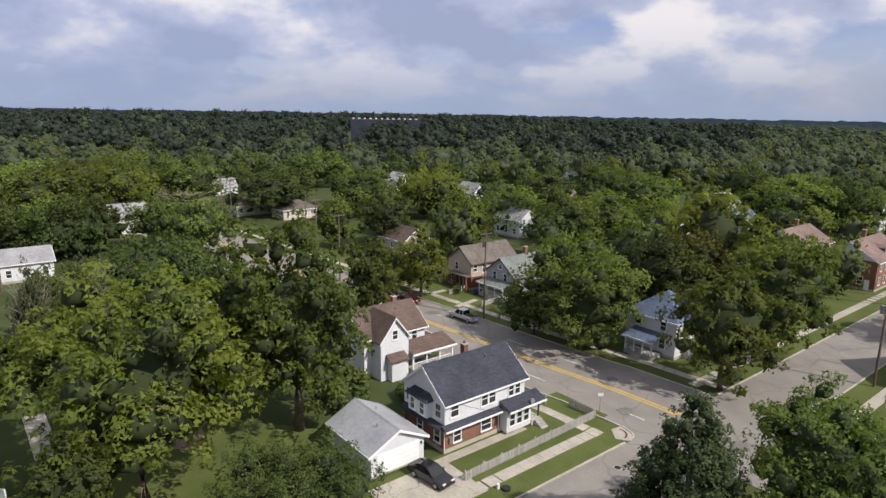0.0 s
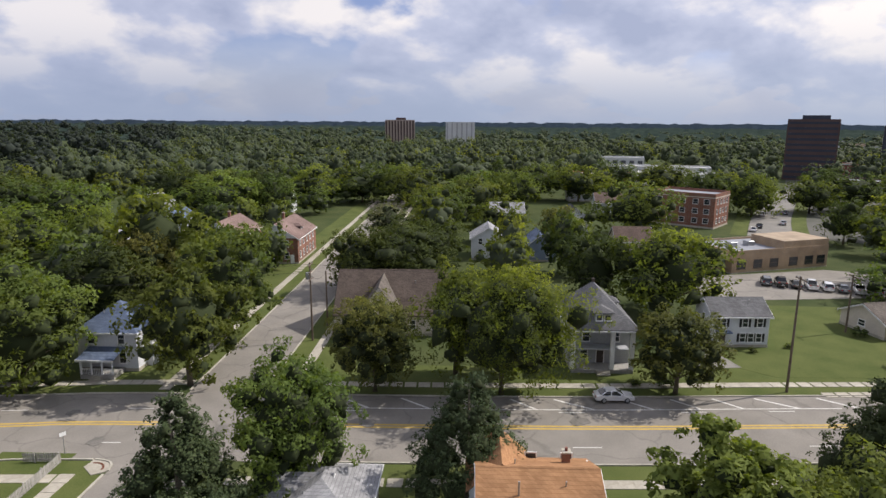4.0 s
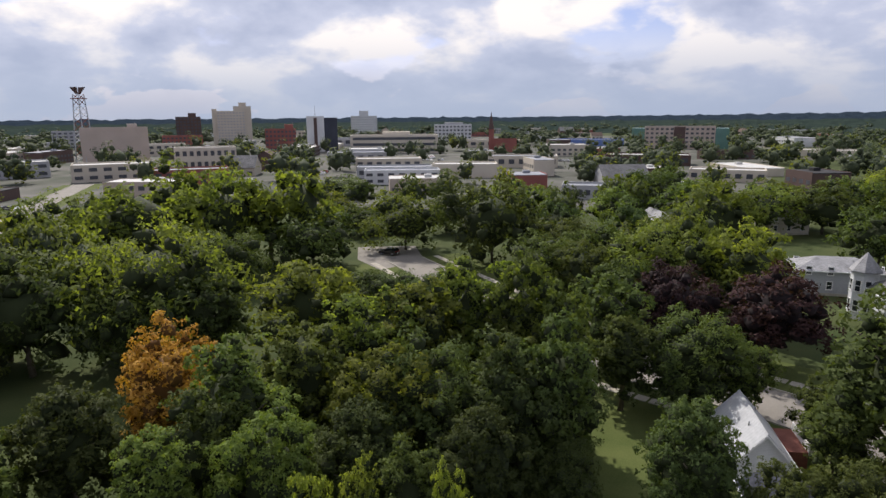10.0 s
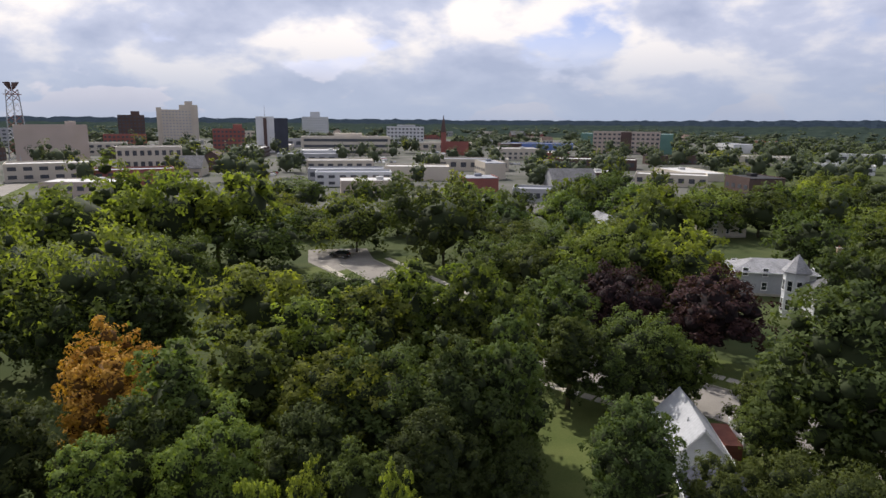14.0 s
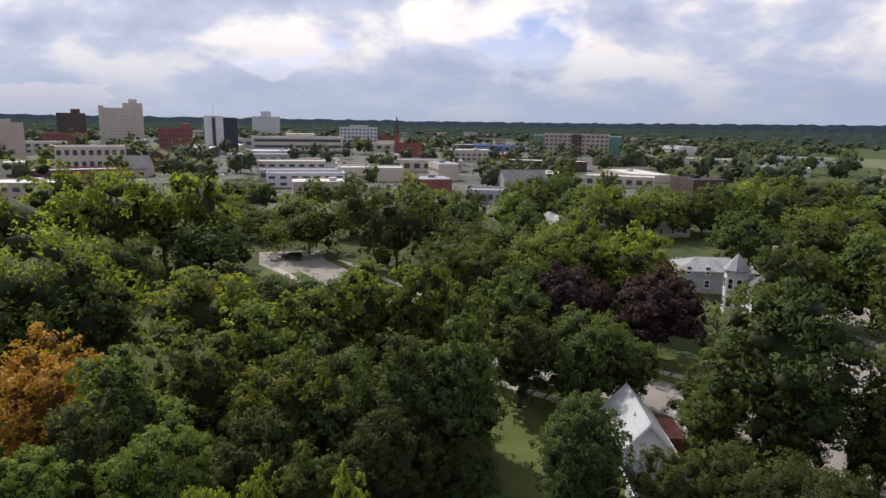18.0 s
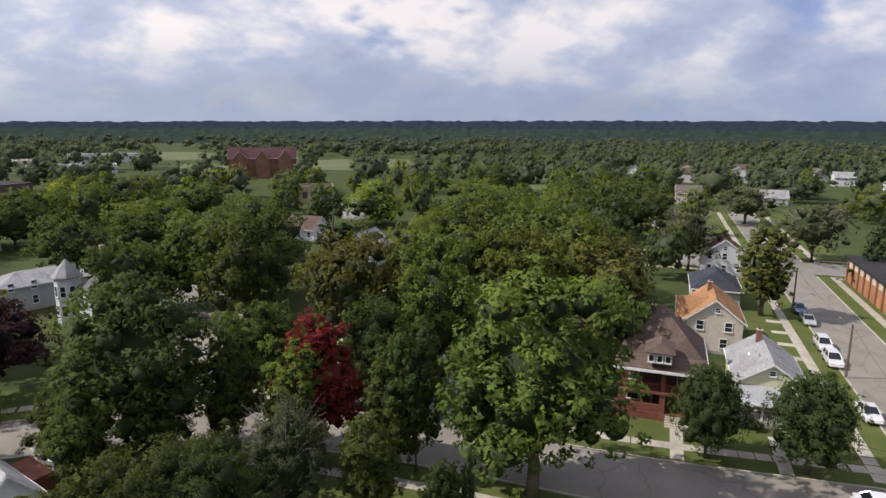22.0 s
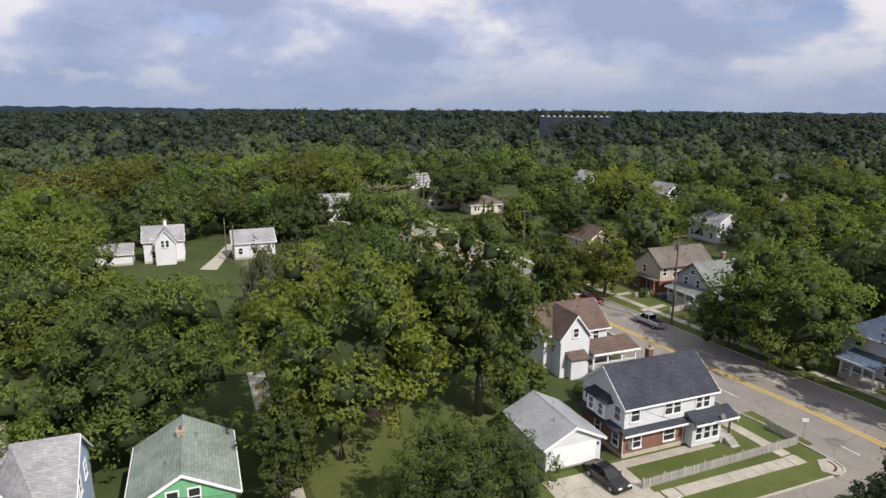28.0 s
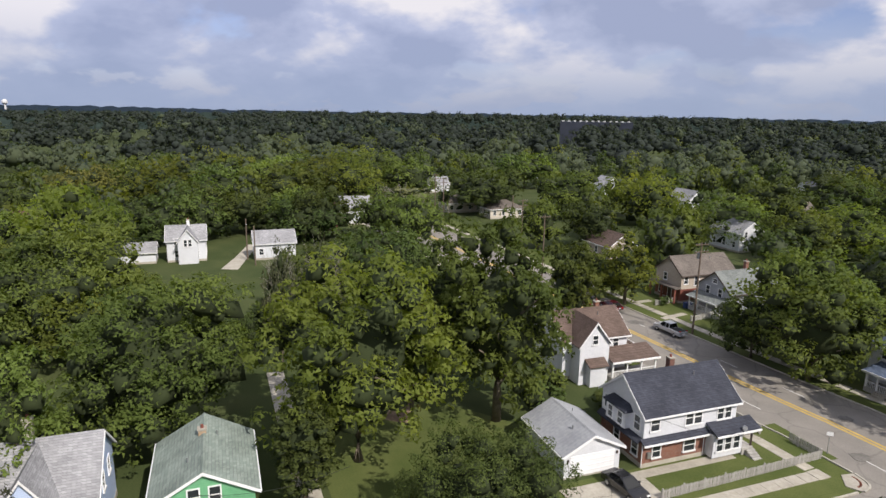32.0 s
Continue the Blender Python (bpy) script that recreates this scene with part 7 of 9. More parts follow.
tree(159.9, 7.4, 18.5, 7.5, "y")
tree(85.8, -10.7, 14.3, 6.1, "d")
tree(95.8, -5.0, 8.8, 4.3, "g")
tree(258.1, 125.4, 15.0, 13.9, "d")
tree(241.0, 60.7, 14.0, 9.2, "g")
tree(66.9, -74.8, 6.6, 6.0, "d")
tree(59.4, -77.2, 7.1, 5.7, "d")
tree(55.7, -83.5, 8.1, 4.8, "d")
tree(130.9, -131.3, 8.9, 9.2, "y")
tree(113.9, -124.0, 8.3, 7.0, "d")
tree(148.4, -119.4, 7.4, 11.3, "d")
tree(175.1, -179.0, 8.3, 12.4, "d")
tree(39.0, -97.8, 12.0, 5.7, "d")
tree(96.8, -140.2, 10.0, 8.2, "d")
tree(58.2, -52.5, 15.6, 7.7, "y")
tree(50.9, -28.7, 14.7, 4.6, "o")
tree(41.2, -29.0, 15.7, 4.3, "g")
tree(40.8, -36.0, 15.8, 4.4, "g")
# this group's backlit tops and low shade are put into leaf kinds y and p
tree(39.4, -43.1, 16.3, 4.6, "y")
tree(36.7, -48.0, 16.9, 5.0, "y")
tree(34.1, -53.4, 18.5, 4.3, "y")
tree(28.3, -54.4, 19.2, 4.2, "y")
tree(23.0, -52.5, 18.0, 3.4, "g")
tree(20.4, -46.0, 16.3, 3.6, "d")
tree(37.7, -19.5, 12.8, 3.1, "g")
tree(33.6, -25.9, 13.1, 3.9, "g")
tree(30.6, -32.2, 11.6, 4.4, "p")
tree(29.2, -41.0, 13.7, 6.1, "d")
tree(23.7, -42.1, 15.3, 5.0, "p")
tree(25.0, -22.1, 12.9, 1.5, "y")
tree(23.1, -24.2, 13.3, 1.5, "y")
tree(18.4, -26.6, 13.1, 1.4, "y")
tree(23.9, -30.0, 11.2, 2.4, "d")
tree(39.9, -25.7, 13.1, 4.2, "d")
tree(32.3, -37.4, 13.3, 5.1, "y")
tree(21.9, -36.2, 11.8, 4.1, "p")
tree(96.9, -90.2, 11.9, 9.8, "d")
tree(92.3, -116.2, 13.1, 10.0, "g")
tree(66.8, -114.3, 18.6, 12.3, "d")
tree(59.3, -129.4, 13.4, 6.5, "d")
tree(48.8, -114.3, 12.2, 7.5, "d")
tree(45.3, -138.1, 12.0, 6.3, "g")
tree(57.0, -161.1, 13.0, 7.5, "g")
tree(29.2, -112.5, 13.7, 8.6, "g")
tree(37.3, -166.1, 16.4, 9.7, "g")
tree(24.5, -70.1, 14.5, 4.7, "d")
tree(20.4, -63.0, 12.5, 3.4, "d")
tree(76.3, -169.6, 12.0, 6.8, "d")
tree(98.0, -70.1, 11.4, 7.1, "d")
tree(64.2, -207.8, 13.0, 9.4, "d")
tree(21.6, -49.1, 10.3, 4.8, "p")
tree(26.2, -51.3, 13.4, 5.1, "g")
tree(17.7, -42.1, 7.2, 3.2, "p")
tree(21.1, -85.1, 12.3, 6.4, "m")
tree(8.8, -85.3, 13.6, 6.6, "m")
tree(13.9, -66.3, 12.2, 5.5, "r")
tree(8.6, -42.9, 13.6, 4.2, "p")
tree(81.4, -152.2, 14.0, 10.2, "g")
tree(56.7, -208.4, 14.0, 11.8, "d")
tree(36.1, -176.8, 14.0, 12.4, "g")
tree(24.3, -185.1, 13.0, 10.9, "g")
tree(10.3, -192.5, 13.0, 11.0, "d")
tree(-6.2, -245.3, 14.0, 13.7, "g")
tree(14.8, -102.7, 16.2, 7.1, "y")
tree(27.8, -104.1, 14.1, 8.6, "g")
tree(-2.3, -149.8, 13.2, 8.7, "r")
tree(-19.7, -171.5, 13.0, 10.8, "g")
tree(-20.5, -116.1, 17.7, 8.2, "d")
tree(-25.4, -101.9, 18.3, 7.9, "d")
tree(-8.2, -109.6, 14.9, 6.0, "d")
tree(-21.9, -229.1, 14.0, 12.4, "d")
tree(-40.2, -218.3, 14.0, 13.4, "g")
tree(-44.4, -172.4, 13.0, 8.8, "g")
tree(-13.3, -59.9, 14.7, 3.2, "g")
tree(42.5, -111.9, 11.9, 7.2, "d")
tree(47.2, -101.2, 11.1, 7.8, "d")
tree(2.4, -43.9, 9.5, 3.0, "d")
tree(9.2, -68.9, 9.0, 3.2, "d")
tree(1.9, -66.7, 7.3, 2.8, "d")
tree(-6.3, -59.7, 8.5, 3.4, "d")
tree(0.3, -60.0, 8.5, 3.3, "d")
tree(-25.2, -48.2, 13.4, 3.2, "g")
tree(-29.5, -62.3, 13.4, 4.7, "d")
tree(-5.0, -61.6, 20.6, 7.6, "p")
tree(-5.5, -43.7, 11.2, 5.6, "d")
tree(-13.8, -45.0, 11.0, 4.1, "t")
tree(-17.3, -53.3, 13.8, 3.4, "y")
tree(-20.1, -54.1, 15.1, 4.3, "R")
tree(-18.4, -69.0, 13.4, 4.4, "g")
tree(-19.4, -41.9, 10.4, 2.9, "g")
tree(-20.5, -32.2, 10.9, 2.1, "p")
tree(-22.5, -32.1, 10.9, 0.9, "c")
tree(-33.5, -38.0, 21.5, 8.1, "M")
tree(-38.1, -62.0, 20.5, 6.4, "M")
tree(-32.5, -73.2, 19.7, 7.7, "b")
tree(-28.6, -112.5, 19.6, 11.6, "d")
tree(-47.2, -117.0, 18.2, 5.2, "c")
tree(-69.4, -100.6, 19.7, 12.1, "g")
tree(-87.4, -181.4, 13.0, 11.8, "y")
tree(-71.7, -83.7, 19.1, 8.8, "d")
tree(-69.8, -69.1, 18.9, 7.5, "g")
tree(-56.7, -70.1, 19.1, 6.4, "g")
tree(-56.9, -50.8, 17.5, 5.0, "b")
tree(-191.4, -180.3, 14.0, 13.9, "d")
tree(-131.8, -141.8, 14.0, 10.3, "g")
tree(23.1, -103.3, 16.2, 8.2, "g")
tree(39.6, -121.6, 14.5, 6.4, "d")
tree(29.0, -147.1, 18.1, 10.4, "g")
tree(55.3, -203.4, 13.0, 9.0, "d")
tree(6.7, -215.1, 13.0, 10.2, "d")
tree(-22.1, -191.5, 13.0, 11.3, "g")
tree(-4.5, -229.4, 14.0, 11.0, "y")
tree(28.1, -82.6, 12.9, 4.3, "d")
tree(-15.7, -117.0, 12.2, 4.9, "d")
tree(-175.7, -240.3, 14.0, 13.9, "d")
tree(-180.3, -152.5, 13.0, 11.7, "g")
tree(22.8, -201.9, 13.0, 9.4, "g")
tree(-26.5, -46.5, 15.9, 2.6, "d")
tree(-31.1, -41.7, 15.1, 3.4, "g")
tree(-12.3, -61.0, 8.8, 1.4, "c")
tree(-52.3, -34.0, 10.1, 3.5, "s")
tree(-58.1, -27.2, 10.3, 4.1, "s")
tree(-102.6, -59.0, 17.3, 4.6, "b")
tree(-141.5, -56.7, 18.6, 4.6, "c")
tree(-163.4, -40.8, 17.0, 8.6, "y")
tree(-162.5, -31.0, 16.3, 8.5, "g")
tree(-121.7, -88.3, 15.0, 7.2, "t")
tree(-156.1, -78.7, 15.7, 8.5, "t")
tree(-197.9, -123.1, 14.0, 10.4, "t")
tree(-70.8, -65.4, 17.0, 6.8, "b")
tree(-83.2, -84.1, 17.9, 9.3, "d")
tree(-154.7, -130.5, 13.0, 12.1, "d")
tree(-130.2, -6.9, 15.1, 6.4, "y")
tree(-212.2, -17.6, 13.0, 10.6, "g")
tree(-275.5, -85.6, 14.0, 13.4, "g")
tree(-145.3, -157.7, 14.0, 12.6, "d")
tree(-114.1, -164.4, 14.0, 13.3, "g")
tree(-78.1, -94.1, 19.2, 9.5, "g")
tree(-36.2, -2.5, 15.8, 9.1, "l")
tree(-38.1, -3.5, 17.1, 1.9, "l")
tree(-36.7, 1.3, 14.6, 2.2, "l")
tree(-48.8, 6.4, 14.8, 8.5, "m")
tree(-53.0, 5.1, 16.7, 2.8, "m")
tree(-74.5, 16.7, 19.2, 7.4, "M")
tree(-118.3, 41.4, 22.2, 8.0, "y")
tree(-98.8, 39.1, 16.9, 11.7, "g")
tree(-74.4, 24.3, 11.4, 3.3, "c")
tree(-92.9, 51.6, 12.6, 4.0, "c")
tree(-40.2, 13.3, 8.0, 2.5, "d")
tree(-120.2, -4.2, 12.6, 10.9, "d")
tree(-142.0, -8.6, 17.9, 8.5, "y")
tree(-100.0, 7.3, 7.7, 4.2, "p")
tree(-169.5, 16.7, 14.3, 5.0, "g")
tree(-163.0, 27.2, 14.5, 4.9, "g")
tree(-151.3, 35.0, 15.5, 6.7, "d")
tree(-95.0, 60.7, 14.9, 7.1, "g")
tree(-81.1, 58.9, 15.3, 5.8, "g")
tree(-202.1, 91.4, 14.0, 10.2, "g")
tree(-220.0, 125.9, 14.0, 13.3, "g")
tree(-176.6, 121.2, 14.0, 10.7, "d")
tree(-265.8, -89.7, 14.0, 13.9, "g")
tree(-259.4, -59.8, 14.0, 13.9, "d")
tree(-272.5, -28.6, 15.0, 13.9, "g")
tree(-68.7, 37.5, 9.4, 3.4, "g")
tree(-232.0, 4.9, 15.0, 13.8, "d")
tree(-68.8, 14.4, 7.1, 2.8, "d")
tree(-77.0, 69.9, 9.0, 5.7, "g")
tree(-87.6, 59.7, 10.5, 6.3, "d")
tree(-56.8, 61.8, 11.9, 4.5, "d")
tree(-68.9, 54.8, 11.4, 5.5, "y")
tree(-45.7, 43.4, 16.8, 9.4, "M")
tree(-49.0, 29.3, 15.9, 6.3, "g")
tree(-41.3, 18.2, 15.4, 6.6, "t")
tree(-100.9, 82.0, 18.1, 9.3, "y")
tree(-75.6, 59.1, 15.1, 10.3, "g")
tree(-122.7, 71.6, 19.1, 10.2, "g")
tree(-149.3, 161.4, 16.0, 12.8, "y")
tree(-138.3, 168.8, 15.0, 12.5, "g")
tree(-166.4, 143.0, 15.0, 10.8, "b")
tree(-132.2, 191.0, 16.0, 13.9, "g")
tree(-121.1, 207.0, 17.6, 13.3, "y")
tree(-111.9, 227.3, 17.0, 13.9, "g")
tree(-92.7, 225.3, 16.0, 13.9, "g")
tree(-110.7, 126.3, 13.0, 9.4, "d")
tree(-107.7, 156.5, 8.8, 8.9, "d")
tree(-69.6, 148.2, 13.0, 8.5, "g")
tree(-51.0, 66.7, 6.8, 3.6, "d")
tree(-47.0, 92.7, 13.4, 5.5, "d")
tree(-41.9, 95.1, 14.7, 5.4, "d")
tree(-121.0, 113.0, 12.0, 7.0, "d")
tree(-125.4, 87.6, 13.0, 6.1, "g")
tree(-80.5, 66.0, 16.6, 9.5, "g")
tree(-115.8, 95.5, 17.7, 11.1, "y")
tree(-52.5, 82.4, 12.6, 6.6, "d")
tree(-55.9, 139.6, 13.2, 9.0, "g")
tree(-113.0, 118.0, 12.5, 7.6, "d")
tree(-114.5, 131.9, 13.0, 9.6, "d")
tree(-105.0, 139.6, 11.4, 10.0, "d")
tree(-84.9, 135.6, 12.0, 9.3, "d")
tree(-171.4, 166.8, 16.0, 10.5, "g")
tree(-136.6, 204.9, 16.0, 13.9, "g")
tree(-108.1, 205.1, 16.0, 13.7, "y")

# circles kept clear of the woods
FREE = [(-136, -48, 22), (-108, -26, 12), (-90, -5, 18), (-99, 111, 12), (-84, 106, 8), (-107, 103, 6), (-84, 116, 9), (-64, 203, 10), (-48, 197, 10), (7, 121, 9), (90, 126, 12), (82, 136, 10), (157, 37, 22), (140, 20, 22), (123, 5, 16), (222, 78, 20), (92, -110, 20), (2, -115, 10), (4, -131, 10), (-140, 14, 20), (-180, 18, 22), (-160, 20, 18), (-215, -60, 14), (200, 50, 18), (240, 56, 16), (150, 30, 20), (-240, 30, 24), (-137, -636, 60), (-80, -700, 50), (-300, -461, 50), (-248, -481, 45), (-150, -500, 45), (-190, -520, 40), (-126, -79, 9), (-117, -74, 9), (-104, -66, 9)]

# ---- town and far buildings ----
B_BROWN = mat("brown_facade", (0.085, 0.055, 0.050), (0.115, 0.075, 0.066), 1, 0.8, 0)
B_CREAM = mat("cream_facade", (0.50, 0.44, 0.36), (0.58, 0.52, 0.43), 1, 0.85, 0)
B_PINK = mat("pinkish_tan_facade", (0.44, 0.36, 0.30), (0.50, 0.41, 0.35), 1, 0.85, 0)
B_GREY = mat("grey_facade", (0.32, 0.32, 0.33), (0.42, 0.42, 0.43), 1, 0.85, 0)
B_WHITE = mat("white_facade", (0.54, 0.54, 0.54), (0.64, 0.64, 0.64), 1, 0.8, 0)
B_RED = mat("red_facade", (0.22, 0.08, 0.07), (0.30, 0.11, 0.09), 1, 0.85, 0)
B_DARK = mat("dark_glass_facade", (0.03, 0.035, 0.05), (0.05, 0.055, 0.075), 1, 0.35, 0)
B_BLUE = mat("blue_facade", (0.10, 0.16, 0.38), (0.14, 0.21, 0.46), 1, 0.7, 0)
W_DARK = mat("dark_window_row", (0.05, 0.055, 0.065), (0.09, 0.095, 0.11), 1, 0.3, 0)


def block(label, x, y, ang, L, W, h, wall, roof=ROOF_GREY, floors=0, bays=0, glass_mat=W_DARK, name="office_building", extra=()):
    """A far flat-roofed building; each storey's windows on each front are one row."""
    ang = math.degrees(math.atan2(y, x)) - 90 + (ang if ang in (3, -3, 8, -8, 20) else 0)
    if len(label.split()) < 4:
        label += " in the far town"
    b = thing(name, x, y, ang, label, name.replace("_", " "), "buildings of the town")
    part("wall", Mesh().box(-L / 2, L / 2, -W / 2, W / 2, 0, h), wall, b)
    roof_flat(b, L, W, h + 0.003, roof, wall, 0.8)
    for i in range(floors):
        z = h * (i + 0.35) / floors
        t = h / floors * 0.45
        for side in "fblr":
            run = L if side in "fb" else W
            n = max(2, round(bays * run / L)) if bays else 1
            if side == "b":
                continue
            m = Mesh()
            for k in range(n):
                c = run * ((k + 0.5) / n - 0.5)
                hw = run / n * (0.28 if bays else 0.47)
                m.box(c - hw, c + hw, -0.12, 0.05, 0, t)
            tagged(part("glazing", m, glass_mat, b, at=side_pose(side, L, W, 0, z)), kind="stuff")
    for x0, x1, y0, y1, z1, m2 in extra:
        part("roof_block", Mesh().box(x0, x1, y0, y1, h + 0.05, h + z1), m2, b)
    FREE.append((x, y, max(L, W) * 0.55))
    return b


block("tall dark brown apartment tower", 420, 78, -10, 26, 22, 34, B_BROWN, ROOF_GREY, 11, 0, B_DARK, "tower_block", [(-6, 8, -6, 6, 3, B_DARK)])
tb = block("dark tower with a pale central strip", 560, 49, -5, 18, 16, 30, B_DARK, ROOF_GREY, 10, 4, W_DARK, "tower_block", [(-3, 3, -4, 4, 4, B_BROWN)])
part("strip", Mesh().box(-2.2, 2.2, -8.3, -8.02, 0, 31), B_PINK, tb)
part("strip", Mesh().box(-9.3, -9.02, -2.2, 2.2, 0, 31), B_PINK, tb)
block("brown slab of flats with pale stripes", 462, 459, -45, 30, 15, 33, B_PINK, ROOF_GREY, 0, 0, W_DARK, "tower_block", [(-4, 6, -4, 4, 3, B_BROWN)])
for k in range(10):
    part("stripe", Mesh().box(-14.6 + 3 * k, -12.9 + 3 * k, -7.8, -7.52, 0, 33), B_BROWN, bpy.data.objects["tower_block.002"])
block("white slab of flats", 545, 447, -45, 32, 14, 31, B_WHITE, ROOF_WHITE, 0, 0, W_DARK, "tower_block")
for k in range(6):
    part("stripe", Mesh().box(-15 + 5.4 * k, -13.6 + 5.4 * k, -7.3, -7.02, 0, 31), B_GREY, bpy.data.objects["tower_block.003"])
block("dark hospital block with a domed stair head", 1180, -223, 0, 66, 30, 36, B_BROWN, ROOF_GREY, 8, 16, W_DARK, "office_building", [(-5, 9, -9, 9, 8, B_BROWN), (-22, -12, -9, 9, 3, B_BROWN)])
block("windowless pinkish tan building", 425, -223, -28, 40, 24, 25, B_PINK, ROOF_GREY, 0, 0, W_DARK, "exchange_building", [(8, 14, -4, 4, 3, B_PINK)])
block("low pale stone building", 350, -240, -34, 36, 22, 13, B_CREAM, ROOF_WHITE, 2, 9)
block("dark brick office block", 670, -440, -35, 27, 22, 32, B_BROWN, ROOF_GREY, 9, 7, W_DARK, "office_building", [(0, 9, -6, 6, 5, B_BROWN)])
hb = block("cream stepped hotel tower", 610, -455, -36, 30, 24, 38, B_CREAM, ROOF_GREY, 12, 9, B_GREY, "hotel")
part("upper_tower", Mesh().box(3, 22, -10, 10, 0, 44), B_CREAM, hb)
part("stair_head", Mesh().box(9, 17, -6, 6, 44.003, 48), B_CREAM, hb)
part("side_wing", Mesh().box(-20, -15.003, -9, 9, 0, 41), B_CREAM, hb)
bk = block("bank tower, one white wing and one dark", 436, -418, -44, 16, 16, 31.5, B_WHITE, ROOF_GREY, 0, 0, W_DARK, "bank")
part("dark_wing", Mesh().box(8.003, 20, -8, 8, 0, 31), B_DARK, bk)
part("strip", Mesh().box(-1.5, 1.5, -8.3, -8.02, 0, 31), B_BROWN, bk)
part("aerial", Mesh().tube((0, 0, 32), (0, 0, 42), 0.25, 0.1, 5), METAL, bk)
block("dark red brick block", 470, -405, -41, 28, 18, 20, B_RED, ROOF_GREY, 5, 8, W_DARK, "office_building", [(4, 12, -5, 5, 5, B_RED)])
block("pale office tower with a stair head", 735, -819, -48, 44, 26, 32, B_WHITE, ROOF_GREY, 8, 12, B_GREY, "office_building", [(-8, 8, -8, 8, 9, B_WHITE)])
block("low wide parking deck", 356, -436, -51, 76, 30, 15, B_CREAM, ROOF_WHITE, 3, 0, W_DARK, "parking_deck", [(-10, 14, -6, 6, 3.5, B_CREAM)])
block("pale office building with dark windows", 424, -631, -56, 44, 22, 21, B_WHITE, ROOF_GREY, 5, 10, W_DARK, "office_building", [(-10, 12, -6, 6, 3, B_GREY)])
cs = block("dark red brick church of the town", 273, -489, -60, 20, 10, 11, B_RED, SH_DARK, 0, 0, W_DARK, "church")
part("tower", Mesh().box(-14.5, -10.003, -2.5, 2.5, 0, 20), B_RED, cs)
part("spire", Mesh().loft([[(-14.8, -2.8, 20), (-9.9, -2.8, 20), (-9.9, 2.8, 20), (-14.8, 2.8, 20)], [(-12.5, -0.15, 35), (-12.3, -0.15, 35), (-12.3, 0.15, 35), (-12.5, 0.15, 35)]]), B_BROWN, cs)
gb = block("long office building with green glass ends", 158, -622, -76, 62, 22, 20, B_PINK, ROOF_GREY, 5, 14, W_DARK, "office_building")
part("centre_strip", Mesh().box(-5, 5, -11.4, -11.02, 0, 20.5), B_BROWN, gb)
for s in (-1, 1):
    part("glass_wing", Mesh().box(min(s * 31.003, s * 43), max(s * 31.003, s * 43), -10, 10, 0, 19), mat("green_glass", (0.10, 0.20, 0.17), (0.14, 0.26, 0.22), 1, 0.3, 0), gb)
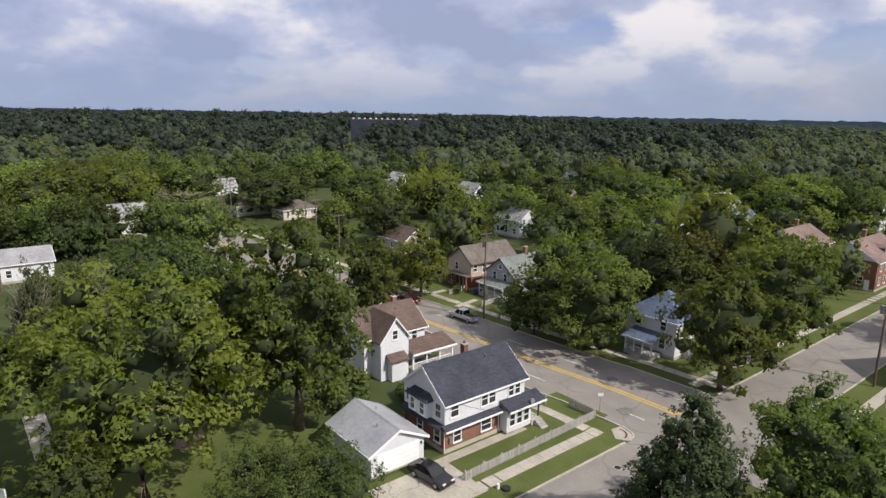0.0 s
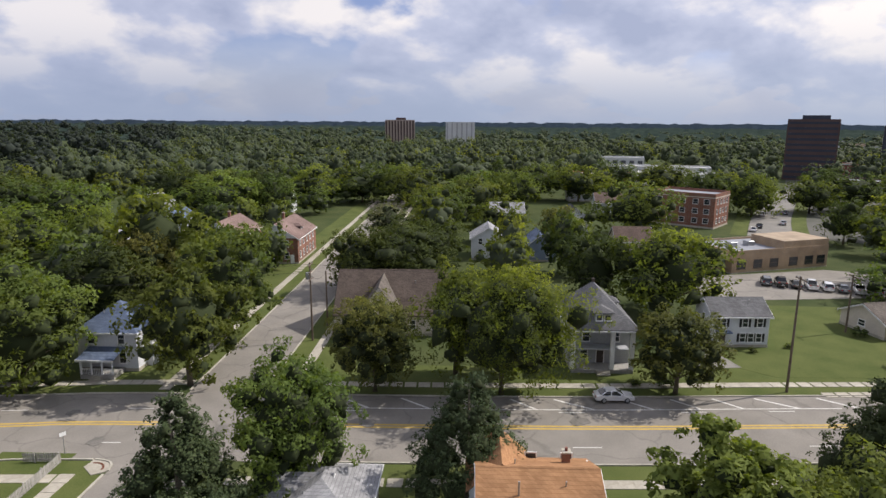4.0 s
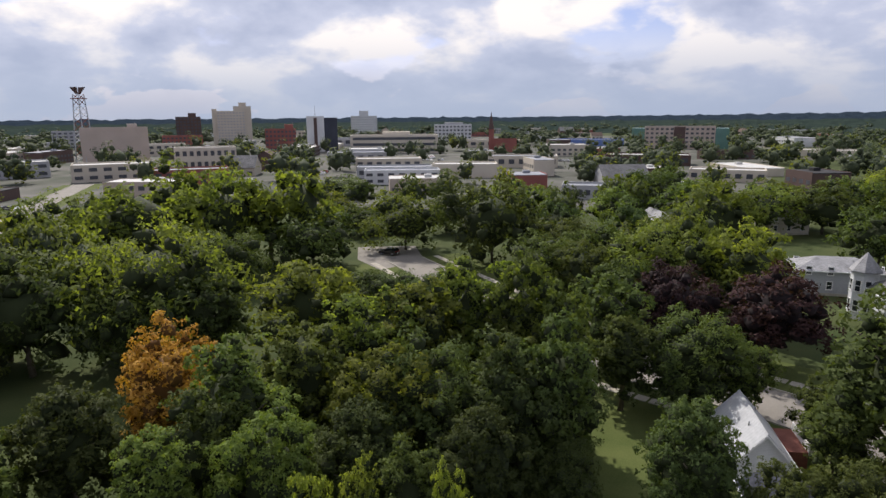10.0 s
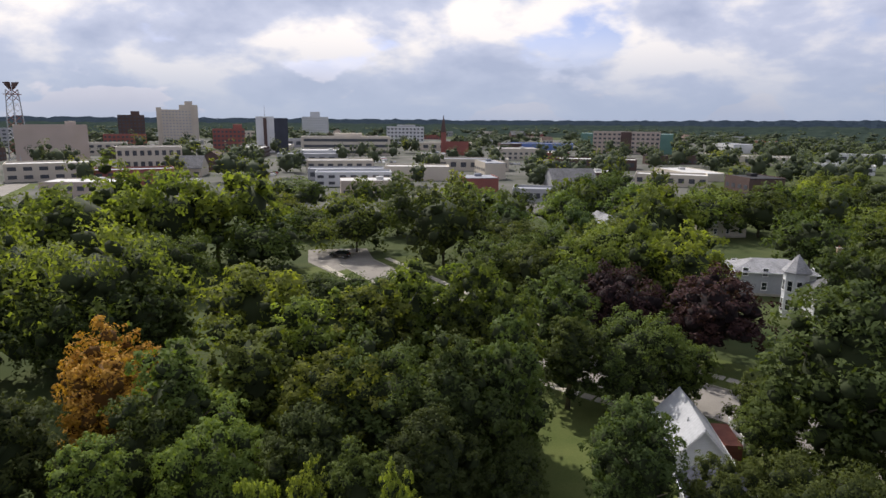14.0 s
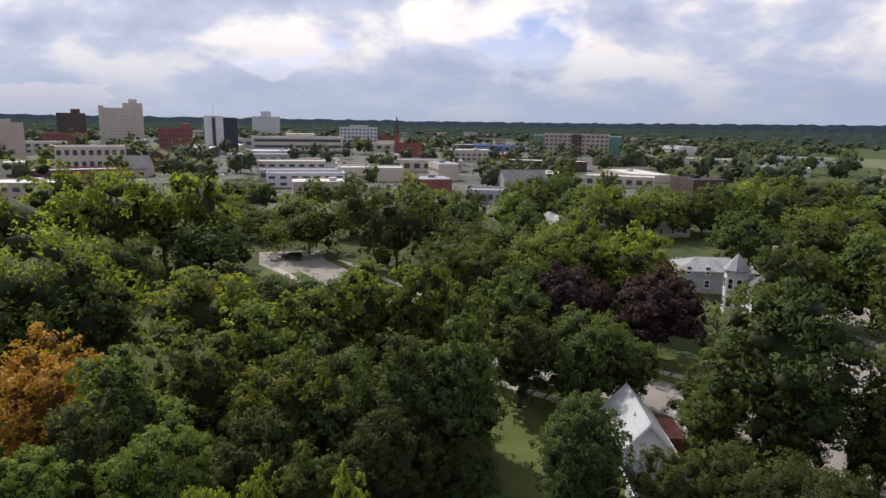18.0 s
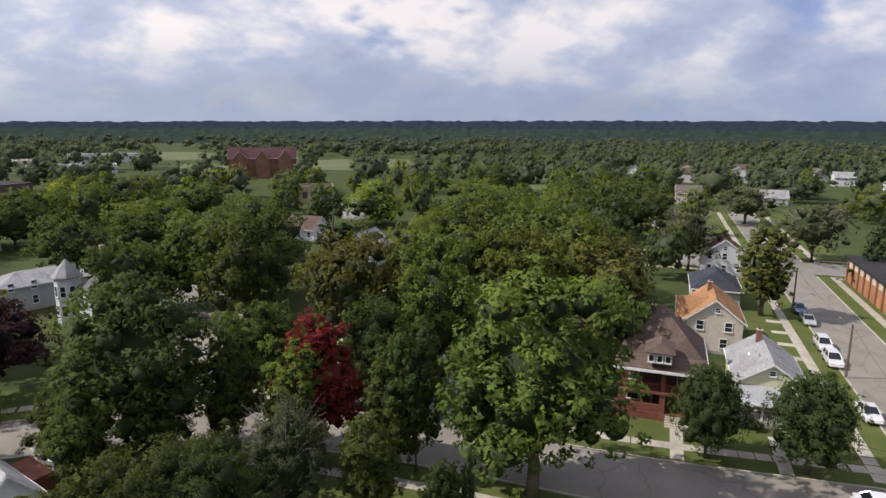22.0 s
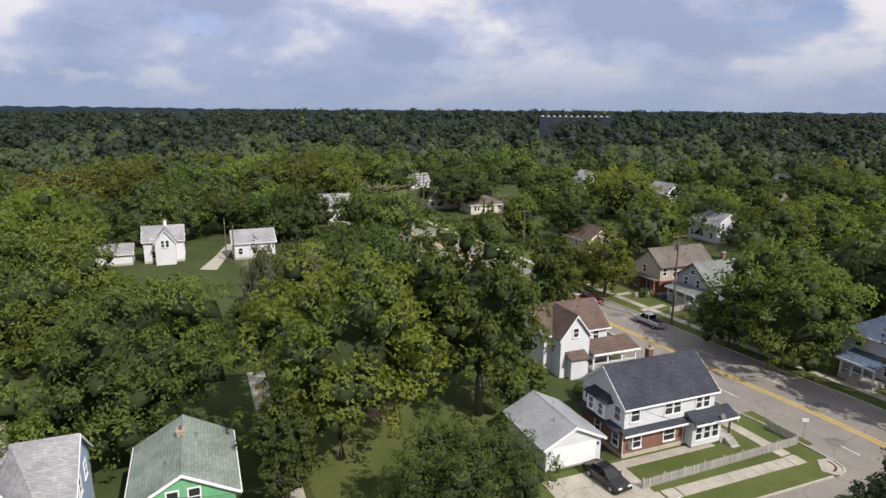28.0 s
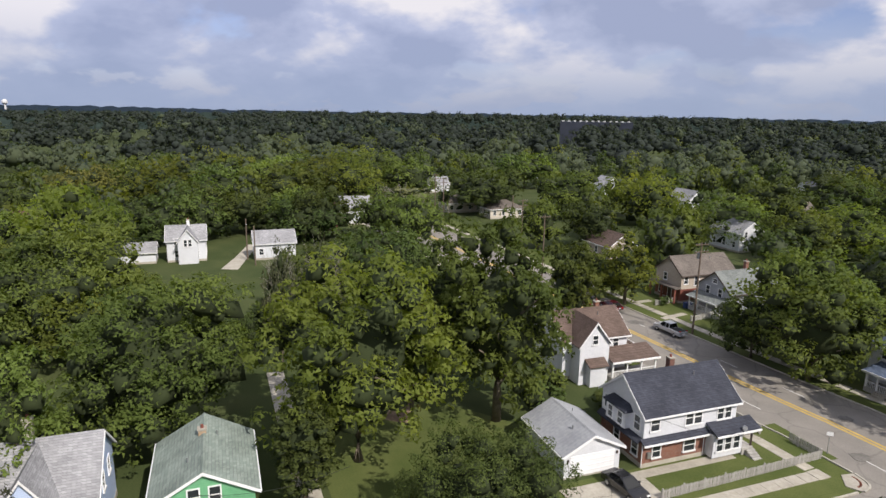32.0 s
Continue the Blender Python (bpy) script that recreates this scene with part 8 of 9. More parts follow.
for k, (lab, x, y, a, L, W, h, wl_, rf_, fl) in enumerate((
        ("low white warehouse with small windows", 190, -238, -48, 36, 16, 6, B_WHITE, ROOF_GREY, 2), ("low warehouse with a grey roof", 214, -262, -48, 40, 18, 5, B_GREY, ROOF_GREY, 1),
        ("low warehouse with a pale curved roof", 182, -282, -50, 34, 20, 6.5, B_CREAM, ROOF_WHITE, 0), ("pale garage building with dark bays", 186, -355, -52, 44, 20, 6.5, B_CREAM, ROOF_GREY, 1),
        ("low pale shop building", 93, -234, -60, 20, 14, 4.5, B_GREY, ROOF_GREY, 1), ("long low brown store", 124, -412, -74, 52, 22, 6, B_BROWN, ROOF_WHITE, 1),
        ("flat-roofed store", 60, -330, -70, 34, 18, 5, B_CREAM, ROOF_WHITE, 1), ("flat-roofed store", 250, -300, -45, 40, 20, 6, B_CREAM, ROOF_WHITE, 1), ("flat-roofed workshop", 300, -330, -45, 46, 24, 7, B_GREY, ROOF_GREY, 1),
        ("low brick shop", 275, -180, -35, 34, 18, 7, B_RED, ROOF_GREY, 2), ("flat-roofed store", 330, -175, -30, 46, 22, 8, B_CREAM, ROOF_WHITE, 2), ("flat-roofed store", 396, -140, -20, 50, 24, 8, B_GREY, ROOF_WHITE, 2),
        ("pale office building with tall windows", 600, -158, -15, 62, 24, 21, B_CREAM, ROOF_GREY, 4), ("low office building", 553, -90, -10, 42, 20, 15, B_CREAM, ROOF_GREY, 4), ("tan hall", 484, -128, -12, 48, 26, 14, B_PINK, ROOF_WHITE, 0),
        ("low office building", 474, -78, -8, 36, 18, 15, B_GREY, ROOF_GREY, 4), ("grey barn-roofed store", 330, 40, -8, 36, 18, 7.5, B_BROWN, ROOF_GREY, 0), ("white flat store", 330, 120, -20, 44, 16, 6, B_WHITE, ROOF_WHITE, 1),
        ("white flat store", 372, 150, -22, 60, 18, 6, B_WHITE, ROOF_WHITE, 1), ("white flat store", 430, 205, -25, 40, 18, 7, B_WHITE, ROOF_WHITE, 1), ("low red shop", 300, 150, -22, 30, 14, 6, B_RED, ROOF_WHITE, 1),
        ("long low plant building", -480, -2, 0, 30, 40, 7, B_WHITE, ROOF_WHITE, 1), ("long low plant building", -498, 46, 5, 30, 30, 8, B_WHITE, ROOF_WHITE, 1), ("low store with a pale roof and cars", -272, 62, UA + 50, 40, 22, 4.2, B_GREY, ROOF_GREY, 1),
        ("low brown brick building", -204, -66, UA, 20, 16, 4.5, BRICK_BROWN, ROOF_GREY, 0), ("low school building", -90, -256, -110, 24, 16, 6, BRICK_TAN, SH_TAN, 1),
        ("blue roofed store", 255, -640, -60, 70, 30, 6, B_BLUE, ROOF_GREY, 0), ("low store", 40, -520, -80, 60, 22, 6, B_CREAM, ROOF_WHITE, 1), ("white store", -10, -470, -90, 50, 18, 5, B_WHITE, ROOF_WHITE, 1), ("white store", -40, -600, -95, 60, 20, 6, B_WHITE, ROOF_WHITE, 1),
        ("low store", 520, -300, -30, 60, 24, 9, B_CREAM, ROOF_WHITE, 2), ("office block", 560, -360, -32, 36, 24, 14, B_RED, ROOF_GREY, 4), ("office block", 700, -330, -26, 50, 24, 18, B_GREY, ROOF_GREY, 5), ("office block", 800, -200, -14, 50, 24, 20, B_BROWN, ROOF_GREY, 5),
        ("office block", 640, -560, -42, 50, 26, 13, B_CREAM, ROOF_WHITE, 3), ("low store", 480, -520, -46, 60, 26, 8, B_GREY, ROOF_WHITE, 1), ("low store", 330, -560, -58, 60, 24, 7, B_CREAM, ROOF_WHITE, 1))):
    block(lab, x, y, a, L, W, h, wl_, rf_, fl, 7 if h < 9 else 10, W_DARK, "store_building" if h < 9 else "office_building")
sc = house("long red brick school with gabled wings", -110, -388, 164, 40, 16, 12, 6, BRICK_RED, SH_MAROON, name="school", group="buildings of the town")
for dx in (-13, 0, 13):
    wing(sc, dx - 4, dx + 4, -11, 0, 12, 5, BRICK_RED, SH_MAROON)
FREE.append((-110, -388, 22))
# lattice mast
ms = thing("lattice_mast", 428, -204, 20, "red and white lattice mast with horn aerials on top", "mast")
for sx in (-1, 1):
    for sy in (-1, 1):
        part("leg", Mesh().tube((sx * 4.2, sy * 4.2, 0), (sx * 2.2, sy * 2.2, 47), 0.42, 0.32, 5), METAL, ms)
for k in range(12):
    z, z2 = 4 * k, 4 * k + 4
    w, w2 = 4.2 - 2.0 * z / 47, 4.2 - 2.0 * min(z2, 47) / 47
    col = TRIM_RED if (k // 2) % 2 else TRIM
    for a, b in (((-w, -w), (w2, -w2)), ((w, -w), (w2, w2)), ((w, w), (-w2, w2)), ((-w, w), (-w2, -w2))):
        part("brace", Mesh().tube((*a, z), (*b, min(z2, 47)), 0.24, 0.24, 4), col, ms)
part("platform", Mesh().box(-3.4, 3.4, -3.4, 3.4, 44.0, 44.5), TRIM_RED, ms)
for a in (20, 110, 200, 290):
    c, s = math.cos(radians(a)), math.sin(radians(a))
    part("horn_aerial", Mesh().loft([[(c * 1.0 + x, s * 1.0 + y, 47) for x, y in ((-0.3, -0.3), (0.3, -0.3), (0.3, 0.3), (-0.3, 0.3))], [(c * 3.6 + x, s * 3.6 + y, 51.5) for x, y in ((-0.85, -0.85), (0.85, -0.85), (0.85, 0.85), (-0.85, 0.85))]]), B_BROWN, ms)
# water tower and far plant
wt = thing("water_tower", -2090, 1547, 0, "white water tower on the far hills", "water tower")
part("stem", Mesh().tube((0, 0, 0), (0, 0, 44), 4, 3, 8), B_WHITE, wt)
part("tank", Mesh().loft([[(r * c, r * s, z) for c, s in octa] for r, z in ((3, 38), (9, 44), (9.5, 50), (6, 55), (1, 57))]), B_WHITE, wt)
pln = thing("factory", -745, 350, 25, "far white factory with silos and chimney", "factory")
for x, y, L, W, h in ((0, 0, 46, 16, 11), (-22, 3, 11, 11, 17), (-12, 3, 9, 9, 22), (16, 2, 18, 12, 14), (46, -4, 40, 14, 8), (-50, -3, 30, 12, 7)):
    part("block", Mesh().box(x - L / 2, x + L / 2, y - W / 2 + 0.01 * h, y + W / 2, 0, h), B_WHITE, pln)
part("chimney", Mesh().tube((-2, 0, 0), (-2, 0, 31), 1.6, 1.2, 8), B_CREAM, pln)
for k in range(7):
    part("loading_door", Mesh().box(30 + 5 * k, 33 + 5 * k, -11.2, -10.9, 0.2, 4.2), W_DARK, pln)
FREE.append((-745, 350, 60))
FREE.append((-640, 300, 30))
bs = thing("factory", -66, 700, 5, "long flat building on the wooded ridge", "factory")
part("block", Mesh().box(-38, 38, -8, 8, 0, 26.6), B_DARK, bs)
for k in range(12):
    part("roof_vent", Mesh().box(-36 + 6.2 * k, -33.6 + 6.2 * k, -7, -5.4, 26.603, 27.9), B_WHITE, bs)

# grey gabled house among dark spruces beside the curving street
gv = house("tall grey gabled house among dark spruces", 180.4, -45.5, UA, 11.0, 8.0, 7.0, 4.2, SIDING_GREY, SH_MID, auto=True, stack=(2.0, 0.5, 9.0, 12.5))
wing(gv, -2.4, 2.4, -6.0, 0, 7.0, 3.8, SIDING_GREY, SH_MID)
dormer(gv, -1.0, 1.0, -3.0, -0.4, 7.6, 8.8, 0.8, SIDING_GREY, SH_MID, 1, at=pose(-4.0, 0, 0, 0, 0, -90))
FREE.append((180.4, -45.5, 12))
# houses half hidden among the trees
rh = random.Random(8)
WALLS = [SIDING, SIDING, SIDING_GREY, STUCCO, SIDING_TAN, SIDING_SLATE]
ROOFS = [SH_GREY, SH_GREY, SH_DARK, SH_BROWN, SH_TAN, SH_BLUE, SH_MAROON]
for x, y, w, r in ((128, 80, 5, 5), (121, 90, 0, 0), (166, 92, 0, 2), (150, 66, 4, 3), (160, 112, 0, 1), (205, 100, 2, 3), (235, 128, 0, 0), (178, 140, 3, 1), (62, 160, 0, 0), (84, 176, 0, 5), (20, 172, 0, 0), (40, 210, 1, 4), (-10, 150, 4, 3), 
                   (10, 230, 0, 0), (96, 215, 0, 0), (130, 190, 0, 0), (150, 240, 1, 2), (-150, 110, 1, 6), (-165, 60, 0, 0), (-140, 200, 0, 2), (-90, 250, 0, 0), (-20, 270, 0, 0), (60, 290, 0, 2), (20, -190, 3, 4),
                   (-60, -170, 0, 3), (-90, -200, 0, 0), (-60, -130, 0, 0), (45, -160, 0, 0), (-230, -170, 3, 4), (-260, -150, 1, 0), (-250, -90, 0, 0), (-285, -60, 1, 0), (-300, -110, 0, 2), (-330, 80, 0, 0),
                   (-360, 60, 0, 1), (-340, 130, 0, 0), (-390, 110, 0, 0), (-420, -120, 0, 0), (-380, -180, 0, 0), (-60, 330, 0, 0), (90, 380, 0, 0), (160, 330, 0, 0), (230, 260, 0, 0), (-190, 300, 0, 1), (-240, 230, 0, 0)):
    house("small house half hidden among the trees", x, y, UA + rh.choice((0, 90)), rh.uniform(9, 12), rh.uniform(7, 8.5), rh.choice((3.4, 5.0, 5.2)), rh.uniform(2.4, 3.2), WALLS[w], ROOFS[r], auto=True, group="houses among the trees")
    d = math.hypot(x, y)
    FREE.append((x, y, 8))

# streets, car parks and yards of the town, seen as one pale sheet
TOWN = mat("town_paving_and_yards", (0.032, 0.042, 0.024), (0.13, 0.124, 0.112), 0.4, 0.95, 0, 0.12)
tg = Mesh()
ring_a = [(d, az) for d in (205, 380, 620, 1000) for az in range(78, 178, 5)]
tv = [(d * math.sin(radians(az)), d * math.cos(radians(az)), 0.012) for d, az in ring_a]
tf = [(i * 20 + k, (i + 1) * 20 + k, (i + 1) * 20 + k + 1, i * 20 + k + 1) for i in range(3) for k in range(19)]
solo("town_ground", Mesh().add(tv, tf), TOWN, "pale streets, yards and car parks of the town", "ground", kind="structure")
rs = random.Random(21)


def low_building(x, y, ang, L, W, h, wall, roof, name="store_building", label="low building among the streets of the town", group="buildings of the town"):
    """A small far building: walls, a row of dark windows on each front, a parapet and a flat or gabled roof."""
    b = thing(name, x, y, ang, label, name.replace("_", " "), group)
    w = Mesh().box(-L / 2, L / 2, -W / 2, W / 2, 0, h)
    if roof in (SH_TAN, SH_MID, SH_BROWN):
        w.extrude_x([(-W / 2, h), (W / 2, h), (0, h + W * 0.3)], -L / 2 + 0.02, L / 2 - 0.02)
        part("wall", w, wall, b)
        part("roof", Mesh().extrude_x([(-W / 2 - 0.4, h - 0.2), (0, h + W * 0.3 + 0.02), (W / 2 + 0.4, h - 0.2), (W / 2 + 0.4, h), (0, h + W * 0.3 + 0.25), (-W / 2 - 0.4, h)][::-1], -L / 2 - 0.3, L / 2 + 0.3), roof, b)
    else:
        part("wall", w.box(-L / 2, L / 2, -W / 2, -W / 2 + 0.3, h, h + 0.6).box(-L / 2, L / 2, W / 2 - 0.3, W / 2, h, h + 0.6), wall, b)
        part("roof", Mesh().box(-L / 2 + 0.01, L / 2 - 0.01, -W / 2 + 0.3, W / 2 - 0.3, h + 0.003, h + 0.3).bevel_box(-L * 0.2, -L * 0.2 + 3, -1.5, 1.5, h + 0.3, h + 1.6, 0.1), roof, b)
    g = Mesh()
    n = max(2, int(L / 4))
    for z in ([0.9] if h < 7 else [0.9, 4.2]):
        for k in range(n):
            c = L * ((k + 0.5) / n - 0.5)
            g.box(c - 1.2, c + 1.2, -W / 2 - 0.06, -W / 2 + 0.02, z, z + 1.7).box(c - 1.2, c + 1.2, W / 2 - 0.02, W / 2 + 0.06, z, z + 1.7)
    tagged(part("glazing", g, W_DARK, b), kind="stuff")
    FREE.append((x, y, max(L, W) * 0.5))


made = 0
while made < 150:
    az = rs.uniform(80, 178)
    d = 250 * 5.2 ** (rs.random() ** 0.85)
    x, y = d * math.sin(radians(az)), d * math.cos(radians(az))
    L, W, h = rs.uniform(14, 46), rs.uniform(10, 22), rs.choice((4.0, 4.5, 5, 6, 7, 8.5))
    made += 0.25
    if az < 102 and d < 420:
        continue
    if any((x - a) ** 2 + (y - b) ** 2 < (c + max(L, W) * 0.5 + 3) ** 2 for a, b, c in FREE) or on_road(Vector((x, y, 0)), 12):
        continue
    made += 0.75
    low_building(x, y, UA + rs.choice((0, 90)) + rs.uniform(-3, 3), L, W, h, rs.choice((B_CREAM, B_CREAM, B_GREY, B_WHITE, B_RED, B_PINK, B_BROWN)), rs.choice((ROOF_WHITE, ROOF_GREY, ROOF_GREY, ROOF_BLACK, SH_TAN, SH_MID, SH_BROWN) if L < 24 else (ROOF_WHITE, ROOF_WHITE, ROOF_GREY, ROOF_BLACK)))

# white houses that look out of the woods to the west
for k, (x, y) in enumerate(((-306, -266), (-322, -240), (-345, -256), (-352, -226), (-393, -252), (-397, -203), (-341, -137), (-342, -121), (-300, -106), (-368, -73), (-330, -20), (-352, 6))):
    low_building(x, y, UA + (0, 90, 12)[k % 3], 9.0 + 2.5 * (k % 4), 8.0, 5.6 if k % 3 else 6.4, (SIDING, B_WHITE, SIDING)[k % 3], (SH_MID, SH_BROWN, SH_TAN)[k % 3], "house", "white gabled house among the western trees", "houses of the western woods")

# rows of parked cars in the far lots
rc = random.Random(33)
LOTS = []
while len(LOTS) < 30:
    az, d = rc.uniform(92, 172), rc.uniform(235, 520)
    x, y = d * math.sin(radians(az)), d * math.cos(radians(az))
    if not any((x - a) ** 2 + (y - b) ** 2 < (c * 0.8 + 9) ** 2 for a, b, c in FREE):
        LOTS.append((x, y, rc.choice((UA, UA + 90)), rc.randint(5, 10)))
        FREE.append((x, y, 9))
for tone, pm in (("white", (0.70, 0.70, 0.70)), ("dark", (0.05, 0.05, 0.06)), ("grey", (0.25, 0.26, 0.28)), ("red", (0.28, 0.03, 0.03))):
    far_cars = Mesh()
    rt = random.Random(tone)
    for x, y, ang, n in LOTS:
        for k in range(n):
            pick = rt.random()
            if pick > 0.27:
                continue
            m = pose(x, y, 0.05, 0, 0, ang) @ pose(0, (k - n / 2) * 2.7, 0)
            prof = [(-2.2, 0.3), (2.2, 0.3), (2.25, 0.75), (1.1, 0.9), (0.6, 1.4), (-1.3, 1.42), (-2.0, 0.95), (-2.25, 0.8)]
            v = [tuple(m @ Vector((px, s * (0.85 if pz < 1 else 0.65), pz))) for s in (-1, 1) for px, pz in prof]
            far_cars.add(v, [tuple(range(7, -1, -1)), tuple(range(8, 16))] + [(i, (i + 1) % 8, 8 + (i + 1) % 8, 8 + i) for i in range(8)])
    tagged(solo("parked_cars", far_cars, mat("far_car_paint_" + tone, pm, tuple(v * 1.15 for v in pm), 2, 0.35, 0), tone + " cars parked in rows in the town's car parks", "cars"), kind="stuff")

# ---- the woods beyond ----



def clear(x, y, m=2.0):
    p = Vector((x, y, 0))
    if any((x - a) ** 2 + (y - b) ** 2 < (c + m) ** 2 for a, b, c in FREE):
        return False
    # keep the camera's line to these houses open
    for a, b in VIEW_STRIPS:
        if ((x - a) * b - (y - b) * a) ** 2 < (10.0 * math.hypot(a, b)) ** 2 and 0.55 < (x * a + y * b) / (a * a + b * b) < 1.0:
            return False
    for a, b, c in NARROW_VIEW_STRIPS:
        if ((x - a) * b - (y - b) * a) ** 2 < (5.0 * math.hypot(a, b)) ** 2 and 0.80 < (x * a + y * b) / (a * a + b * b) < 1.0:
            return False
    if any((x - a) ** 2 + (y - b) ** 2 < (0.8 * c + 4.5) ** 2 for a, b, c in TREES):
        return False
    return not on_road(p, m + 2)


def open_land(az, d):
    """Share of the land that carries trees, by direction and distance."""
    if 60 < az < 100:
        return 0.85 if d < 300 else 0.75
    if 100 <= az < 175:
        return 0.9 if d < 150 else 0.6 if d < 190 else 0.34 if d < 330 else 0.42 if d < 760 else 0.7
    if 175 <= az < 215:
        return 0.85 if d < 250 else 0.42 if d < 600 else 0.65
    if 240 < az < 292 and 150 < d < 330:
        return 0.55
    return 0.95


def wood(name, label, kind, count, d0, d1, leaves, size, lobes, hmin, hmax, seed, power=1.0, wide=1.0, clumps=44, core=0.66):
    """Many small trees joined: lobed bodies under a skin of leaf clusters."""
    rng = np.random.default_rng(seed)
    protos = []
    for i in range(6):
        protos.append(crown_arrays(rng, "skirt", lobes, leaves, size, 13.0, 6.5, 1, clumps=clumps, core=core, soft=0.5))
    vs, fs, ix, ns, base = [], [], [], [], 0
    made = 0
    while made < count:
        az = rng.random() * 360
        d = d0 * (d1 / d0) ** (rng.random() ** power)
        if rng.random() > open_land(az, d):
            continue
        north = (az > 299 or az < 26) and d > 390 + 60 * math.sin(az * 0.35)
        if north != (kind == "ridge") and (kind == "ridge" or rng.random() < 0.9):
            continue
        x, y = d * math.sin(radians(az)), d * math.cos(radians(az))
        if d < 780 and not clear(x, y, 4.0):
            made += 0.3
            continue
        lv, lf, cv, cf, nv = protos[rng.integers(6)]
        a, s = rng.random() * 6.28, rng.uniform(0.75, 1.25) * wide
        h = rng.uniform(hmin, hmax) / 13.0
        R = np.array([[math.cos(a) * s, -math.sin(a) * s, 0], [math.sin(a) * s, math.cos(a) * s, 0], [0, 0, h]])
        v = np.concatenate([lv, cv]) @ R.T + np.array([x, y, rise(az, d)])
        vs.append(v)
        ns.append(nv @ np.array([[math.cos(a), math.sin(a), 0], [-math.sin(a), math.cos(a), 0], [0, 0, 1]]))
        fs.append(np.concatenate([lf, cf + len(lv)]) + base)
        ix.append(np.concatenate([np.zeros(len(lf)), np.ones(len(cf))]))
        base += len(v)
        made += 1
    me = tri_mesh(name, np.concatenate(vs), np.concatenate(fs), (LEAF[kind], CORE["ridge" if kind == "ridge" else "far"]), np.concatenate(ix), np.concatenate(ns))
    return tagged(new(name, me), label, "trees", kind="stuff")


def rise(az, d):
    """The land swells gently to a wooded ridge in the north-west."""
    k = max(0.0, math.cos(radians(az - 345))) ** 2
    far = min(1.0, max(0.0, (d - 350) / 700))
    return k * far * 20.0


# strips between the camera and the farther houses stay clear of woods, so the houses show
VIEW_STRIPS = [(-99.0, 109.2), (-106.6, 102.6), (-83.0, 119.0), (-89.2, 150.2), (-86.4, 166.5), (-64.0, 203.0), (-48.0, 197.0), (-5.0, -112.5), (4.5, -131.0), (206.0, 71.0), (157.0, 37.5), (-126.0, -79.0)]
NARROW_VIEW_STRIPS = [f for f in FREE if 120 < math.hypot(f[0], f[1]) < (520 if f[0] < -290 and f[1] > -300 else 330)]
wood("woods_near", "green trees between the houses", "g", 150, 118, 330, 640, 1.0, 14, 11, 17, 11, 1.0, 0.9, 60)
wood("woods_near", "yellow-green trees between the houses", "y", 80, 118, 330, 640, 1.0, 14, 11, 16, 12, 1.0, 0.9, 60)
wood("woods_near", "dark trees between the houses", "d", 130, 118, 330, 640, 1.0, 14, 10, 16, 13, 1.0, 0.9, 60)
wood("woods_middle", "green haze-tinted wooded neighbourhood beyond", "far", 950, 290, 760, 150, 1.05, 9, 11, 18, 14, 0.8, 1.1, 26, 0.76)
wood("woods_middle", "dark haze-tinted wooded neighbourhood beyond", "far_dark", 700, 290, 760, 150, 1.05, 9, 10, 18, 15, 0.8, 1.1, 26, 0.76)
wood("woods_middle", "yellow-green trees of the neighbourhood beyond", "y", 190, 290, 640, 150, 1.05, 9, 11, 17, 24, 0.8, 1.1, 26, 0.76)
wood("woods_ridge", "woods on the northern rise, cloud shade put into their colour", "ridge", 1000, 330, 1500, 110, 1.25, 8, 12, 19, 31, 0.8, 1.35, 24, 0.82)
wood("woods_far", "dark haze-tinted woods towards the horizon", "far_dark", 1800, 660, 1500, 60, 1.6, 5, 10, 16, 16, 0.8, 1.6, 14, 0.84)
# the far wooded rim of the land, its colours blued to paint in haze
rng = np.random.default_rng(5)
HAZE_WOODS = mat("haze_blue_woods", (0.014, 0.022, 0.032), (0.032, 0.045, 0.062), 0.3, 1.0, 0, 0.35)
HAZE_WOODS.node_tree.nodes["Principled BSDF"].inputs["Specular IOR Level"].default_value = 0.0
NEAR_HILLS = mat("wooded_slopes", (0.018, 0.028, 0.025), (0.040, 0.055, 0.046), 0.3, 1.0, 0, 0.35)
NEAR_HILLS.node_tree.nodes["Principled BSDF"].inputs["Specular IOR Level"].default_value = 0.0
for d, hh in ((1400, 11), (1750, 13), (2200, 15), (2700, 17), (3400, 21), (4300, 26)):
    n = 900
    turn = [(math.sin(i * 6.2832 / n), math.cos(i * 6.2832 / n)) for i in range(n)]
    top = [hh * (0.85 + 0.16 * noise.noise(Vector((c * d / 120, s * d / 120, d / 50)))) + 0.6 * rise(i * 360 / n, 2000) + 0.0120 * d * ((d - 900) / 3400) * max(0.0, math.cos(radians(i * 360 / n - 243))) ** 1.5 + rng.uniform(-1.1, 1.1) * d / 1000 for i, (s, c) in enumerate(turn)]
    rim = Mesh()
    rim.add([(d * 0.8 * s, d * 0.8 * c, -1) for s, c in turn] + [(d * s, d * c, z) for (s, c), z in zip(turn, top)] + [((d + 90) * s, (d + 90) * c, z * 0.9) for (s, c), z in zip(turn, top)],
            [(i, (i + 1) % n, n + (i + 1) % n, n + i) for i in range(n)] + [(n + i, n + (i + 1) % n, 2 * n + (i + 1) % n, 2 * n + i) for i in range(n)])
    solo("backdrop", rim, NEAR_HILLS if d < 2500 else HAZE_WOODS, "far haze-tinted wooded hills along the horizon", "hills", kind="structure")
# ---- cars ----
PAINTS = {}


